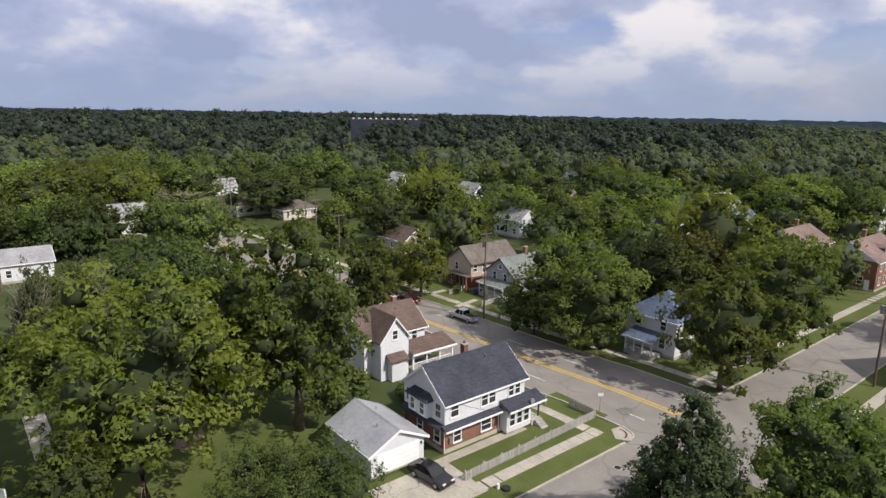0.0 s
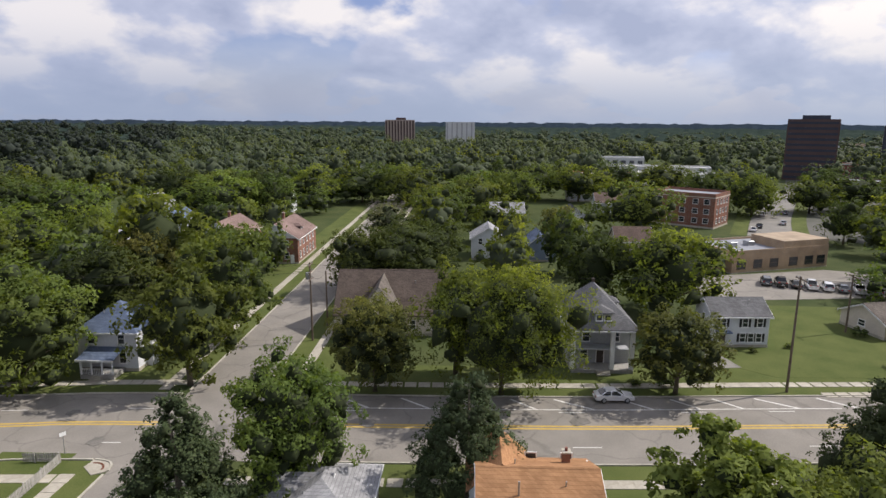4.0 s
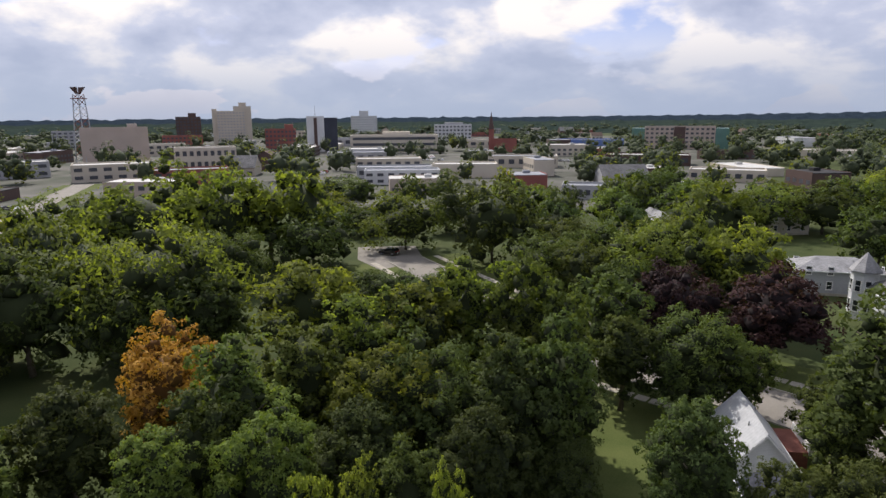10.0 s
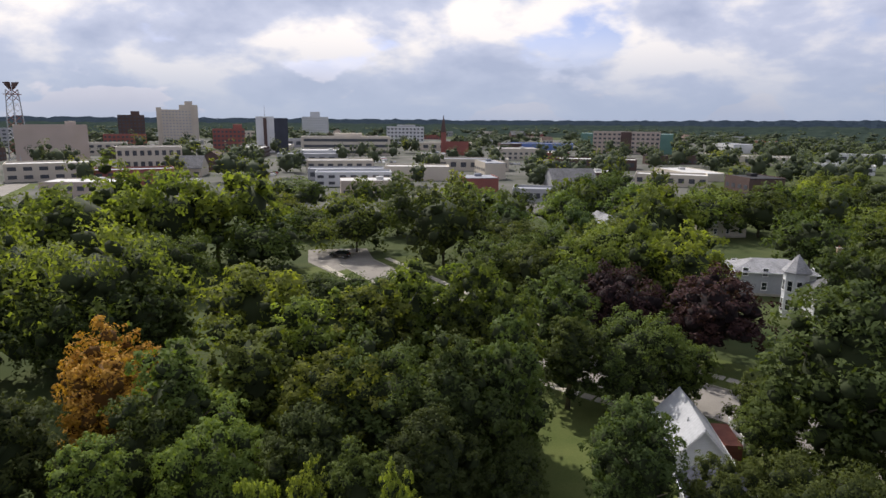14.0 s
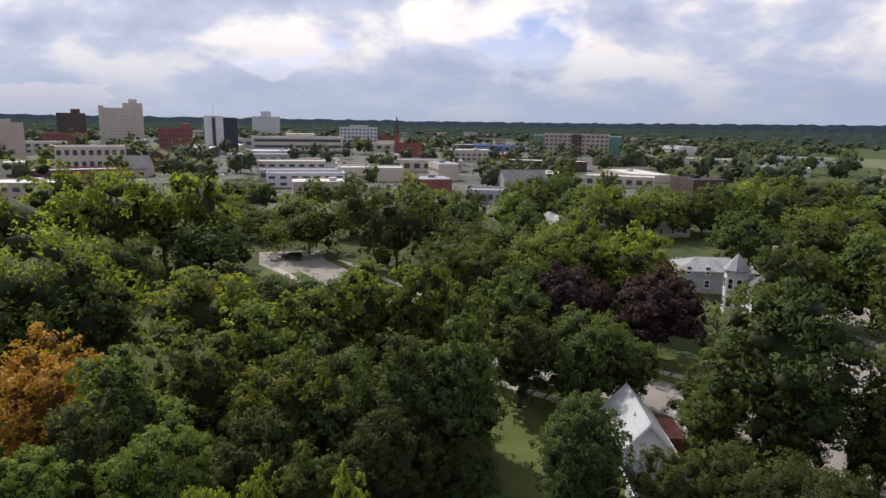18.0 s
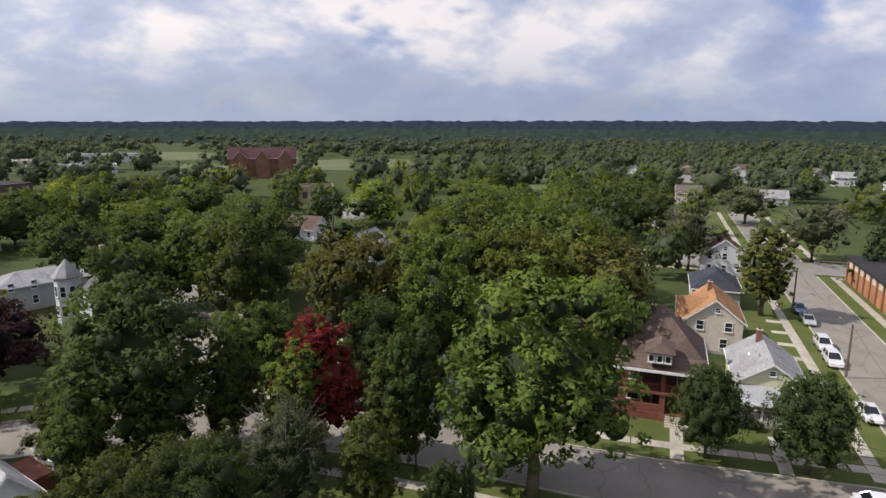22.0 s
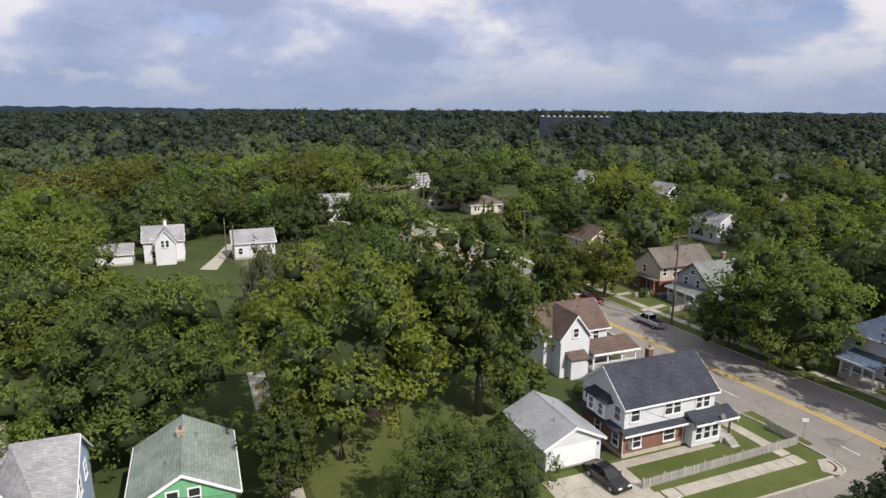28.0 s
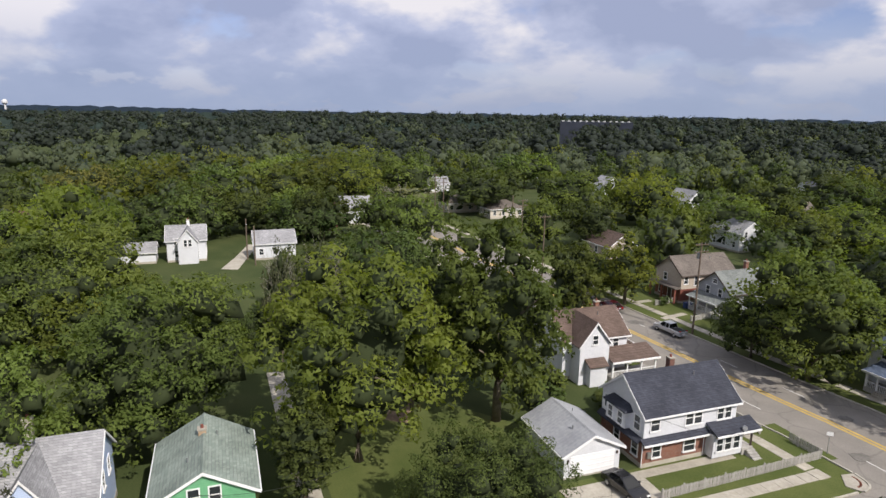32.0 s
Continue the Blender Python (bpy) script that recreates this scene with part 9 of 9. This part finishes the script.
def paint(name, c, metal=0.3):
    if name not in PAINTS:
        m = glass(name + "_car_paint", c, 0.25)
        m.node_tree.nodes["Principled BSDF"].inputs["Metallic"].default_value = metal
        m.node_tree.nodes["Principled BSDF"].inputs["Coat Weight"].default_value = 0.5
        PAINTS[name] = m
    return PAINTS[name]


LAMP_W, LAMP_R = glass("clear_lamp_glass", (0.7, 0.7, 0.68)), glass("red_lamp_glass", (0.35, 0.01, 0.01))
PROFILE = {  # side outlines: body (x, z) and cabin (x, z) from the rear bumper to the front
    "sedan": (4.7, 1.78, [(-2.3, 0.35), (-2.35, 0.62), (-2.25, 0.92), (-1.5, 0.98), (0.85, 0.94), (1.9, 0.80), (2.28, 0.66), (2.33, 0.35)], [(-1.75, 0.95), (-1.05, 1.40), (0.15, 1.43), (1.05, 0.93)]),
    "suv": (4.8, 1.86, [(-2.35, 0.42), (-2.38, 0.9), (-2.32, 1.05), (0.9, 1.05), (2.0, 0.95), (2.3, 0.75), (2.35, 0.42)], [(-2.25, 1.04), (-2.05, 1.68), (0.2, 1.72), (1.1, 1.03)]),
    "pickup": (5.5, 1.9, [(-2.7, 0.5), (-2.75, 1.05), (-0.55, 1.08), (1.3, 1.08), (2.4, 1.0), (2.72, 0.85), (2.75, 0.5)], [(-0.6, 1.07), (-0.45, 1.72), (0.85, 1.74), (1.55, 1.06)]),
}
CAR_DATA = {}


def side_loft(outline, half, tuck, steps=((1.0, 0.0), (0.9, 1.0))):
    """An outline (x, z) drawn out sideways, drawn in by tuck at the flanks."""
    top, low = max(z for _, z in outline), min(z for _, z in outline)
    mid_x = sum(x for x, _ in outline) / len(outline)
    rings = []
    for y, k in ((half, tuck), (half - tuck, 0.0), (-half + tuck, 0.0), (-half, tuck)):
        rings.append([(mid_x + (x - mid_x) * (1 - k * 0.25), y, low + (z - low) * (1 - k * 0.35)) for x, z in outline])
    return Mesh().loft(rings)


def car(kind, x, y, ang, colour, label, group="parked cars"):
    key = (kind, colour.name)
    if key not in CAR_DATA:
        L, W, body, cab = PROFILE[kind]
        hw = W / 2
        d = {"body": side_loft(body, hw, 0.14).data("body", colour)}
        (x0, z0), (x1, z1), (x2, z2), (x3, z3) = cab
        g_ = Mesh().loft([[(x0, s * (hw - 0.08), z0), (x1, s * (hw - 0.26), z1), (x2, s * (hw - 0.26), z2), (x3, s * (hw - 0.08), z3)] for s in (1, -1)])
        d["cabin_glass"] = g_.data("cabin_glass", CAR_GLASS)
        r = Mesh().loft([[(x1 - 0.06, s * (hw - 0.24), z1 + 0.005), (x1 + 0.1, s * (hw - 0.26), z1 + 0.05), (x2 - 0.1, s * (hw - 0.26), z2 + 0.05), (x2 + 0.06, s * (hw - 0.24), z2 + 0.005)] for s in (1, -1)])
        d["car_roof"] = r.data("car_roof", colour)
        pl = []
        for s in (1, -1):
            for a, b in (((x1, z1), (x0, z0)), ((x2, z2), (x3, z3)), (((x1 + x2) / 2, z1), ((x1 + x2) / 2 - 0.05, z0))):
                pl.append(Mesh().tube((a[0], s * (hw - 0.25), a[1] + 0.01), (b[0], s * (hw - 0.07), b[1]), 0.05, 0.06, 4).data("pillar", colour))
        d["pillar"] = pl
        d["tyre"] = Mesh().tube((0, 0.11, 0), (0, -0.11, 0), 0.33, 0.33, 14).data("tyre", DARK, smooth=False)
        d["rim"] = Mesh().tube((0, -0.111, 0), (0, -0.125, 0), 0.21, 0.19, 10).data("rim", METAL)
        d["headlight"] = Mesh().bevel_box(-0.06, 0.06, -0.2, 0.2, -0.07, 0.07, 0.02).data("headlight", LAMP_W)
        d["tail_light"] = Mesh().bevel_box(-0.06, 0.06, -0.17, 0.17, -0.09, 0.09, 0.02).data("tail_light", LAMP_R)
        d["bumper"] = Mesh().bevel_box(-0.07, 0.07, -hw + 0.15, hw - 0.15, -0.1, 0.1, 0.04).data("bumper", colour)
        d["plate"] = Mesh().box(-0.01, 0.01, -0.24, 0.24, -0.07, 0.07).data("plate", TRIM)
        d["mirror"] = Mesh().bevel_box(-0.08, 0.08, -0.1, 0.1, -0.07, 0.07, 0.02).data("mirror", colour)
        d["bed"] = Mesh().box(-2.6, -0.7, -hw + 0.2, hw - 0.2, 1.03, 1.09).data("truck_bed", DARK)
        CAR_DATA[key] = d
    L, W, body, cab = PROFILE[kind]
    d = CAR_DATA[key]
    c = thing("pickup_truck" if kind == "pickup" else "car", x, y, ang, label, "pickup truck" if kind == "pickup" else "car", group, z=0.06)
    for n in ("body", "cabin_glass", "car_roof"):
        part(n, d[n], None, c)
    for p in d["pillar"]:
        part("pillar", p, None, c)
    f, r = body[-1][0], body[0][0]
    for s in (1, -1):
        for wx in (r + 0.95, f - 0.9):
            t = part("tyre", d["tyre"], None, c, at=pose(wx, s * (W / 2 - 0.08), 0.33, 0, 0, 0 if s < 0 else 180))
            part("rim", d["rim"], None, t)
        part("headlight", d["headlight"], None, c, at=pose(f - 0.10, s * (W / 2 - 0.33), body[-2][1] + 0.02))
        part("tail_light", d["tail_light"], None, c, at=pose(r + 0.02, s * (W / 2 - 0.3), body[1][1] + 0.12))
        part("mirror", d["mirror"], None, c, at=pose(cab[3][0] - 0.35, s * (W / 2 + 0.05), cab[3][1] + 0.12))
    part("bumper", d["bumper"], None, c, at=pose(f, 0, 0.45))
    part("bumper", d["bumper"], None, c, at=pose(r, 0, 0.48))
    part("number_plate", d["plate"], None, c, at=pose(r - 0.08, 0, 0.72))
    if kind == "pickup":
        part("truck_bed", d["bed"], None, c)
    return c


BLACK, SILVER, WHITE, NAVY, RED, TAN_P, GREYP, MAROONP = (paint(n, c) for n, c in (("black", (0.012, 0.012, 0.014)), ("silver", (0.45, 0.46, 0.48)), ("white", (0.78, 0.78, 0.78)), ("blue", (0.10, 0.17, 0.32)), ("red", (0.35, 0.02, 0.02)), ("tan", (0.35, 0.30, 0.23)), ("grey", (0.12, 0.125, 0.13)), ("maroon", (0.10, 0.015, 0.02))))
car("sedan", -1.2, 51.4, -44, BLACK, "black sedan parked on the garage driveway")
car("pickup", 3.2, 97.1, 133, SILVER, "silver pickup truck parked at the kerb")
car("sedan", -6.4, 106.6, 133, MAROONP, "dark red sedan parked at the kerb")
car("sedan", -11.0, 107.6, 133, BLACK, "black sedan parked by the main street")
car("suv", -15.6, 117.0, 133, GREYP, "dark grey car parked in the shade")
car("sedan", 65.4, 29.6, -48, WHITE, "white sedan parked beside the hatched bay")
car("sedan", -57.6, -20.4, 128, WHITE, "white sedan waiting at the church corner")
car("sedan", -54.0, -18.9, 128, WHITE, "white sedan with dark glass at the corner")
car("suv", -94.9, -44.6, UA, WHITE, "white van-like car parked by the verge")
car("suv", -89.6, -40.6, UA, WHITE, "white car parked by the verge")
car("sedan", -105.3, -52.4, UA, SILVER, "silver-blue sedan parked along the street")
car("sedan", -110.6, -56.8, UA, NAVY, "blue sedan parked along the street")
car("sedan", -76.0, -29.9, UA, WHITE, "white sedan parked near the corner")
car("suv", 92.0, -109.5, 10, BLACK, "black car parked under the trees")
for k, (p, kd) in enumerate(((GREYP, "suv"), (BLACK, "pickup"), (BLACK, "sedan"), (WHITE, "pickup"), (WHITE, "suv"), (GREYP, "sedan"), (WHITE, "pickup"), (SILVER, "suv"))):
    car(kd, 137.4 + 0.78 * k, 30.6 - 2.6 * k, 20, p, "vehicle parked in a row before the workshop", "cars before the workshop")
for k, (x, y, p) in enumerate(((204, 50.6, WHITE), (212, 51, BLACK), (224, 46.8, SILVER), (241, 57.4, WHITE), (250, 52, GREYP))):
    car("sedan", x, y, 10, p, "car parked along the far street", "cars along the far street")
for k in range(9):
    car("sedan" if k % 2 else "suv", -226 - 3.1 * (k % 5) - 14 * (k // 5), 18 + 3.0 * (k % 5), 120, (WHITE, BLACK, SILVER, RED, GREYP)[k % 5], "car in the far car park", "cars in the far car park")
# ---- poles, lamps, wires ----
ARMS = []


def pole(x, y, h, ang=UA + 90, arms=1, lamp=0.0, transformer=False, material=WOOD_POLE):
    p = thing("utility_pole", x, y, ang, "tall brown wooden utility pole with crossarms", "utility pole", "utility poles")
    part("pole", Mesh().tube((0, 0, 0), (0, 0, h), 0.17, 0.11, 8), material, p)
    for k in range(arms):
        z = h - 0.35 - 1.1 * k
        a = part("crossarm", Mesh().box(-1.25, 1.25, -0.17, -0.06, z - 0.07, z + 0.07), WOOD_POLE, p)
        for ix in (-1.1, -0.5, 0.5, 1.1):
            part("insulator", Mesh().tube((ix, -0.11, z + 0.07), (ix, -0.11, z + 0.25), 0.05, 0.04, 6), METAL, a)
    if transformer:
        part("transformer", Mesh().tube((0.0, 0.42, h - 2.6), (0.0, 0.42, h - 1.6), 0.27, 0.27, 10), METAL, p, "grey transformer drum")
    if lamp:
        part("lamp_arm", Mesh().path([(0, 0, h - 1.6), (0.9, 0, h - 1.1), (lamp, 0, h - 0.9)], [0.04, 0.04, 0.035], 6), METAL, p)
        part("lamp_head", Mesh().bevel_box(lamp - 0.1, lamp + 0.6, -0.14, 0.14, h - 1.0, h - 0.84, 0.04), METAL, p)
    ARMS.append((x, y, h))
    return p


pole(6.5, 97.9, 14.6, UA, 2, 0, True)
pole(81.9, 14.5, 14.8, UA, 2)
pole(113.1, 12.9, 9.5, UA, 1)
pole(54.4, 73.3, 12.2, UA, 3, 0, True)
pole(60.4, 77.2, 9.2, UA, 0)
pole(-52.5, -14.6, 9.4, UA, 1)
pole(-85.9, -37.1, 7.4, UA, 0)
pole(-109.2, -57.2, 8.2, -50, 0, 2.4)
pole(-116.9, -67.0, 9.8, UA, 1)
pole(-31.1, 136.6, 15.0, UA, 0)
pole(-28.9, 137.1, 14.2, UA, 2)
pole(-61.2, 168.6, 15.8, UA, 2)
pole(-59.0, 169.6, 14.7, UA, 2)
pole(-86.2, 113.4, 9.3, UA + 90, 0, -2.0)
pole(-81.4, 109.6, 8.7, UA, 0)
pole(102.5, -119.2, 6.0, 0, 0, 1.2, False, METAL)
pole(-21.0, 120.5, 13.5, UA, 1)
pole(-172, 40, 10, UA, 0, 1.5)
pole(-190, 45, 10, UA, 0, 1.5)
pole(-205, -14, 9, UA, 0, 2.0)


def cable(a, b, sag=0.8, r=0.018):
    a, b = Vector(a), Vector(b)
    pts = [a.lerp(b, i / 12) - Vector((0, 0, 4 * sag * (i / 12) * (1 - i / 12))) for i in range(13)]
    solo("overhead_cable", Mesh().path(pts, [r] * 13, 4), DARK, "thin black overhead cable between the poles", "cable", "overhead cables")


for a, b in (((6.5, 97.9, 14.4), (54.4, 73.3, 11.9)), ((6.5, 97.9, 13.2), (54.4, 73.3, 10.8)), ((54.4, 73.3, 11.9), (81.9, 14.5, 14.4)), ((81.9, 14.5, 14.4), (128, -34, 13)), ((6.5, 97.9, 14.3), (-21, 120.5, 13.2)), ((-21, 120.5, 13.2), (-28.9, 137.1, 13.8)),
             ((-28.9, 137.1, 13.8), (-59, 169.6, 14.4)), ((-31.1, 136.6, 14.8), (-61.2, 168.6, 15.5)), ((-52.5, -14.6, 9.1), (-85.9, -37.1, 7.3)), ((-85.9, -37.1, 7.3), (-109.2, -57.2, 8.0)), ((-109.2, -57.2, 8.0), (-116.9, -67, 9.5)), ((-52.5, -14.6, 8.9), (-59, -34, 4.2)),
             ((81.9, 14.5, 13.2), (113.1, 12.9, 9.3)), ((54.4, 73.3, 10.2), (60.4, 77.2, 9.0)), ((-31.2, 31.5, 5.2), (-21.5, 37.8, 6.0)), ((0.6, 57.4, 5.0), (8.5, 51.5, 7.5))):
    cable(a, b)
sg = thing("street_sign", 17.7, 65.2, 0, "small white street sign on a thin post", "sign")
part("post", Mesh().tube((0, 0, 0), (0, 0, 2.4), 0.035, 0.035, 6), METAL, sg)
part("sign_plate", Mesh().box(-0.3, 0.3, -0.045, -0.036, 2.0, 2.4), TRIM, sg)
hy = thing("tyre_planter", 5.6, 50.0, 0, "old tyre and white post on the verge", "tyre")
part("tyre", Mesh().tube((0, 0, 0), (0, 0, 0.24), 0.42, 0.42, 14), DARK, hy)
part("post", Mesh().tube((-0.7, 0.1, 0), (-0.7, 0.1, 0.5), 0.14, 0.12, 8), TRIM, hy)
# angled white hatching beside the parking lane
inner, outer = offsets(main_line, 4.3), offsets(main_line, 7.0)
span = [i for i, p in enumerate(main_line) if 36 < p.x < 86 and p.y < 55]
solo("edge_line", strip([main_line[i] for i in span], 4.2, 4.36, zm - 0.01, zm + 0.004), WHITE_LINE, "white edge line beside the parking lane", "lane line", "lane lines", "structure")
for i in span[1:-2:2]:
    p, q = inner[i + 1], outer[i]
    n = (q - p).normalized().cross(Vector((0, 0, 1))) * 0.14
    h_ = Mesh().add([(*(p - n).xy, zm + 0.005), (*(p + n).xy, zm + 0.005), (*(q + n).xy, zm + 0.005), (*(q - n).xy, zm + 0.005)], [(0, 1, 2, 3)])
    solo("hatch_line", h_, WHITE_LINE, "white hatching stripe beside the parking lane", "lane line", "hatching stripes", "structure")

# ---- shrubs, beds and hedges ----
def shrub_data(kind, seed, n=260, size=0.16):
    rng2 = np.random.default_rng(seed)
    lv, lf, cv, cf, nv = crown_arrays(rng2, "dense", 9, n, size, 1.0, 0.62, 1, clumps=30)
    idx = np.concatenate([np.zeros(len(lf)), np.ones(len(cf))])
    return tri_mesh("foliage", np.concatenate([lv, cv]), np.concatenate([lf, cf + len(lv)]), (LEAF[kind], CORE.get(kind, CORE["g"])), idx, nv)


SHRUB = {k: shrub_data(k, i) for i, k in enumerate("gdymlR")}


def shrub(x, y, h, r, kind, label, group="shrubs and flower beds"):
    ob = new("shrub", SHRUB[kind])
    ob.matrix_world = pose(x, y, 0, 0, 0, (x * 71 + y * 37) % 360) @ Matrix.Diagonal((r / 0.62, r / 0.62, h, 1))
    return tagged(ob, label, "shrub", group)


rb = random.Random(4)
for bx, by in ((-99.6, -35.7), (-90.3, -27.8), (-79.8, -18.6)):
    patch("flower_bed", rect(bx, by, UA, 5.6, 2.0), 0.10, DIRT, "long planted bed beside the forecourt", "flower bed")
    for k in range(7):
        s, o = -2.3 + 0.78 * k, rb.uniform(-0.5, 0.5)
        shrub(bx + U.x * s + V.x * o, by + U.y * s + V.y * o, rb.uniform(0.8, 1.5), rb.uniform(0.5, 0.8), rb.choice("mRdmy"), "small clipped red or green bush in a bed")
for k in range(4):
    shrub(-83.6 + U.x * (k * 0.9 - 1), -15.2 + U.y * (k * 0.9 - 1), 1.3, 0.95, "g", "clipped green hedge beside the church door", "church hedge")
shrub(-100.8, -36.0, 2.0, 0.9, "d", "round clipped tree on the forecourt")
for x, y, h, r, k in ((9.6, 66.6, 0.9, 0.6, "g"), (-10.5, 70.6, 2.2, 1.8, "g"), (-3.5, 68.0, 2.4, 2.0, "d"), (-0.5, 70.5, 2.0, 1.6, "g"), (-11, 65, 3.0, 2.4, "d"), (2.6, 112.5, 1.6, 1.2, "d"), (12.5, 105.0, 4.5, 1.4, "d"), (-54.2, -44.5, 1.2, 1.2, "d"), (-56.2, -41.2, 1.0, 0.9, "g"),
                      (-62, -35.0, 1.2, 1.0, "d"), (-64.5, -32.0, 1.4, 1.1, "d"), (71.0, 29.5, 1.0, 0.9, "g"), (73.5, 26.5, 1.4, 1.2, "d"), (93.5, 21.5, 0.8, 0.7, "g"), (99, 18.0, 0.8, 0.7, "g"), (112, 11, 1.6, 1.2, "d"), (-91.5, 1.8, 1.6, 1.6, "g"), (-88.0, 4.2, 1.4, 1.4, "l"),
                      (-37.4, 34.8, 2.2, 0.9, "l"), (-37.9, 37.5, 2.0, 1.0, "g"), (-48, 27, 2.4, 1.8, "g"), (-50.5, 24, 2.6, 2.0, "d"), (-120.5, -70.5, 1.0, 0.9, "R"), (-119, -69.5, 1.0, 0.9, "m")):
    shrub(x, y, h, r, k, "leafy green bush beside the house")
# playground behind the church
pg = thing("playground", -136.5, 15.5, 30, "green and yellow playground climbing frame with slide", "playground")
GREEN_P, YELLOW_P = glass("green_plastic", (0.02, 0.25, 0.14), 0.4), glass("yellow_plastic", (0.55, 0.42, 0.12), 0.4)
for x in (-1.2, 1.2):
    for y in (-1.2, 1.2):
        part("post", Mesh().tube((x, y, 0), (x, y, 3.2), 0.07, 0.07, 6), GREEN_P, pg)
part("deck", Mesh().box(-1.25, 1.25, -1.25, 1.25, 1.4, 1.5), WOOD_GREY, pg)
part("canopy", Mesh().loft([[(-1.5, -1.5, 3.2), (1.5, -1.5, 3.2), (1.5, 1.5, 3.2), (-1.5, 1.5, 3.2)], [(-0.1, -0.1, 4.2), (0.1, -0.1, 4.2), (0.1, 0.1, 4.2), (-0.1, 0.1, 4.2)]]), GREEN_P, pg)
part("slide", Mesh().extrude_y([(-1.3, 1.4), (-4.6, 0.25), (-4.6, 0.38), (-1.3, 1.55)][::-1], -0.4, 0.4), YELLOW_P, pg)
patch("play_yard", rect(-137, 15, 30, 14, 10), 0.035, DIRT, "bare earth under the climbing frame", "play yard")
patch("lawn", [(-118, 8), (-150, 2), (-156, 14), (-140, 28), (-122, 22)], 0.03, LAWN, "grass round the playground", "lawn")
patch("parking_lot", [(-152, 10), (-190, 8), (-196, 18), (-176, 28), (-160, 26)], 0.05, TAR, "freshly sealed dark car park", "car park")
patch("parking_lot", [(-186, 30), (-205, 10), (-232, -6), (-262, 18), (-240, 44), (-205, 44)], 0.045, CONCRETE, "pale concrete car park", "car park")
patch("lawn", [(-150, -30), (-165, -28), (-196, 6), (-150, 4), (-128, -16)], 0.028, LAWN, "grass behind the hall", "lawn")
patch("dirt_yard", [(-24, 56), (-31, 56), (-33, 62), (-26, 63)], 0.032, DIRT, "bare earth under the trees", "ground")
patch("field", [(-60, -440), (-180, -420), (-330, -470), (-260, -560), (-90, -540)], 0.03, mat("pale_field_grass", (0.085, 0.100, 0.042), (0.125, 0.138, 0.060), 0.5, 0.95, 0, 1.0), "pale open sports field", "field")
patch("field", [(-30, -610), (-190, -590), (-220, -680), (-120, -780), (-20, -760)], 0.031, bpy.data.materials["pale_field_grass"], "pale open field beyond the school", "field")
patch("field", [(-180, -260), (-260, -230), (-330, -290), (-230, -330)], 0.03, mat("mown_field", (0.075, 0.096, 0.036), (0.110, 0.130, 0.050), 0.5, 0.95, 0, 1.0), "open mown grass beyond the trees", "field")
strip_line = smooth_line([(-140, -112), (-149, -122), (-160, -126), (-172, -140), (-198, -158)])
solo("garden_path", strip(strip_line, -1.0, 1.0, -0.02, 0.05), CONCRETE, "winding pale path through the park", "path", kind="structure")
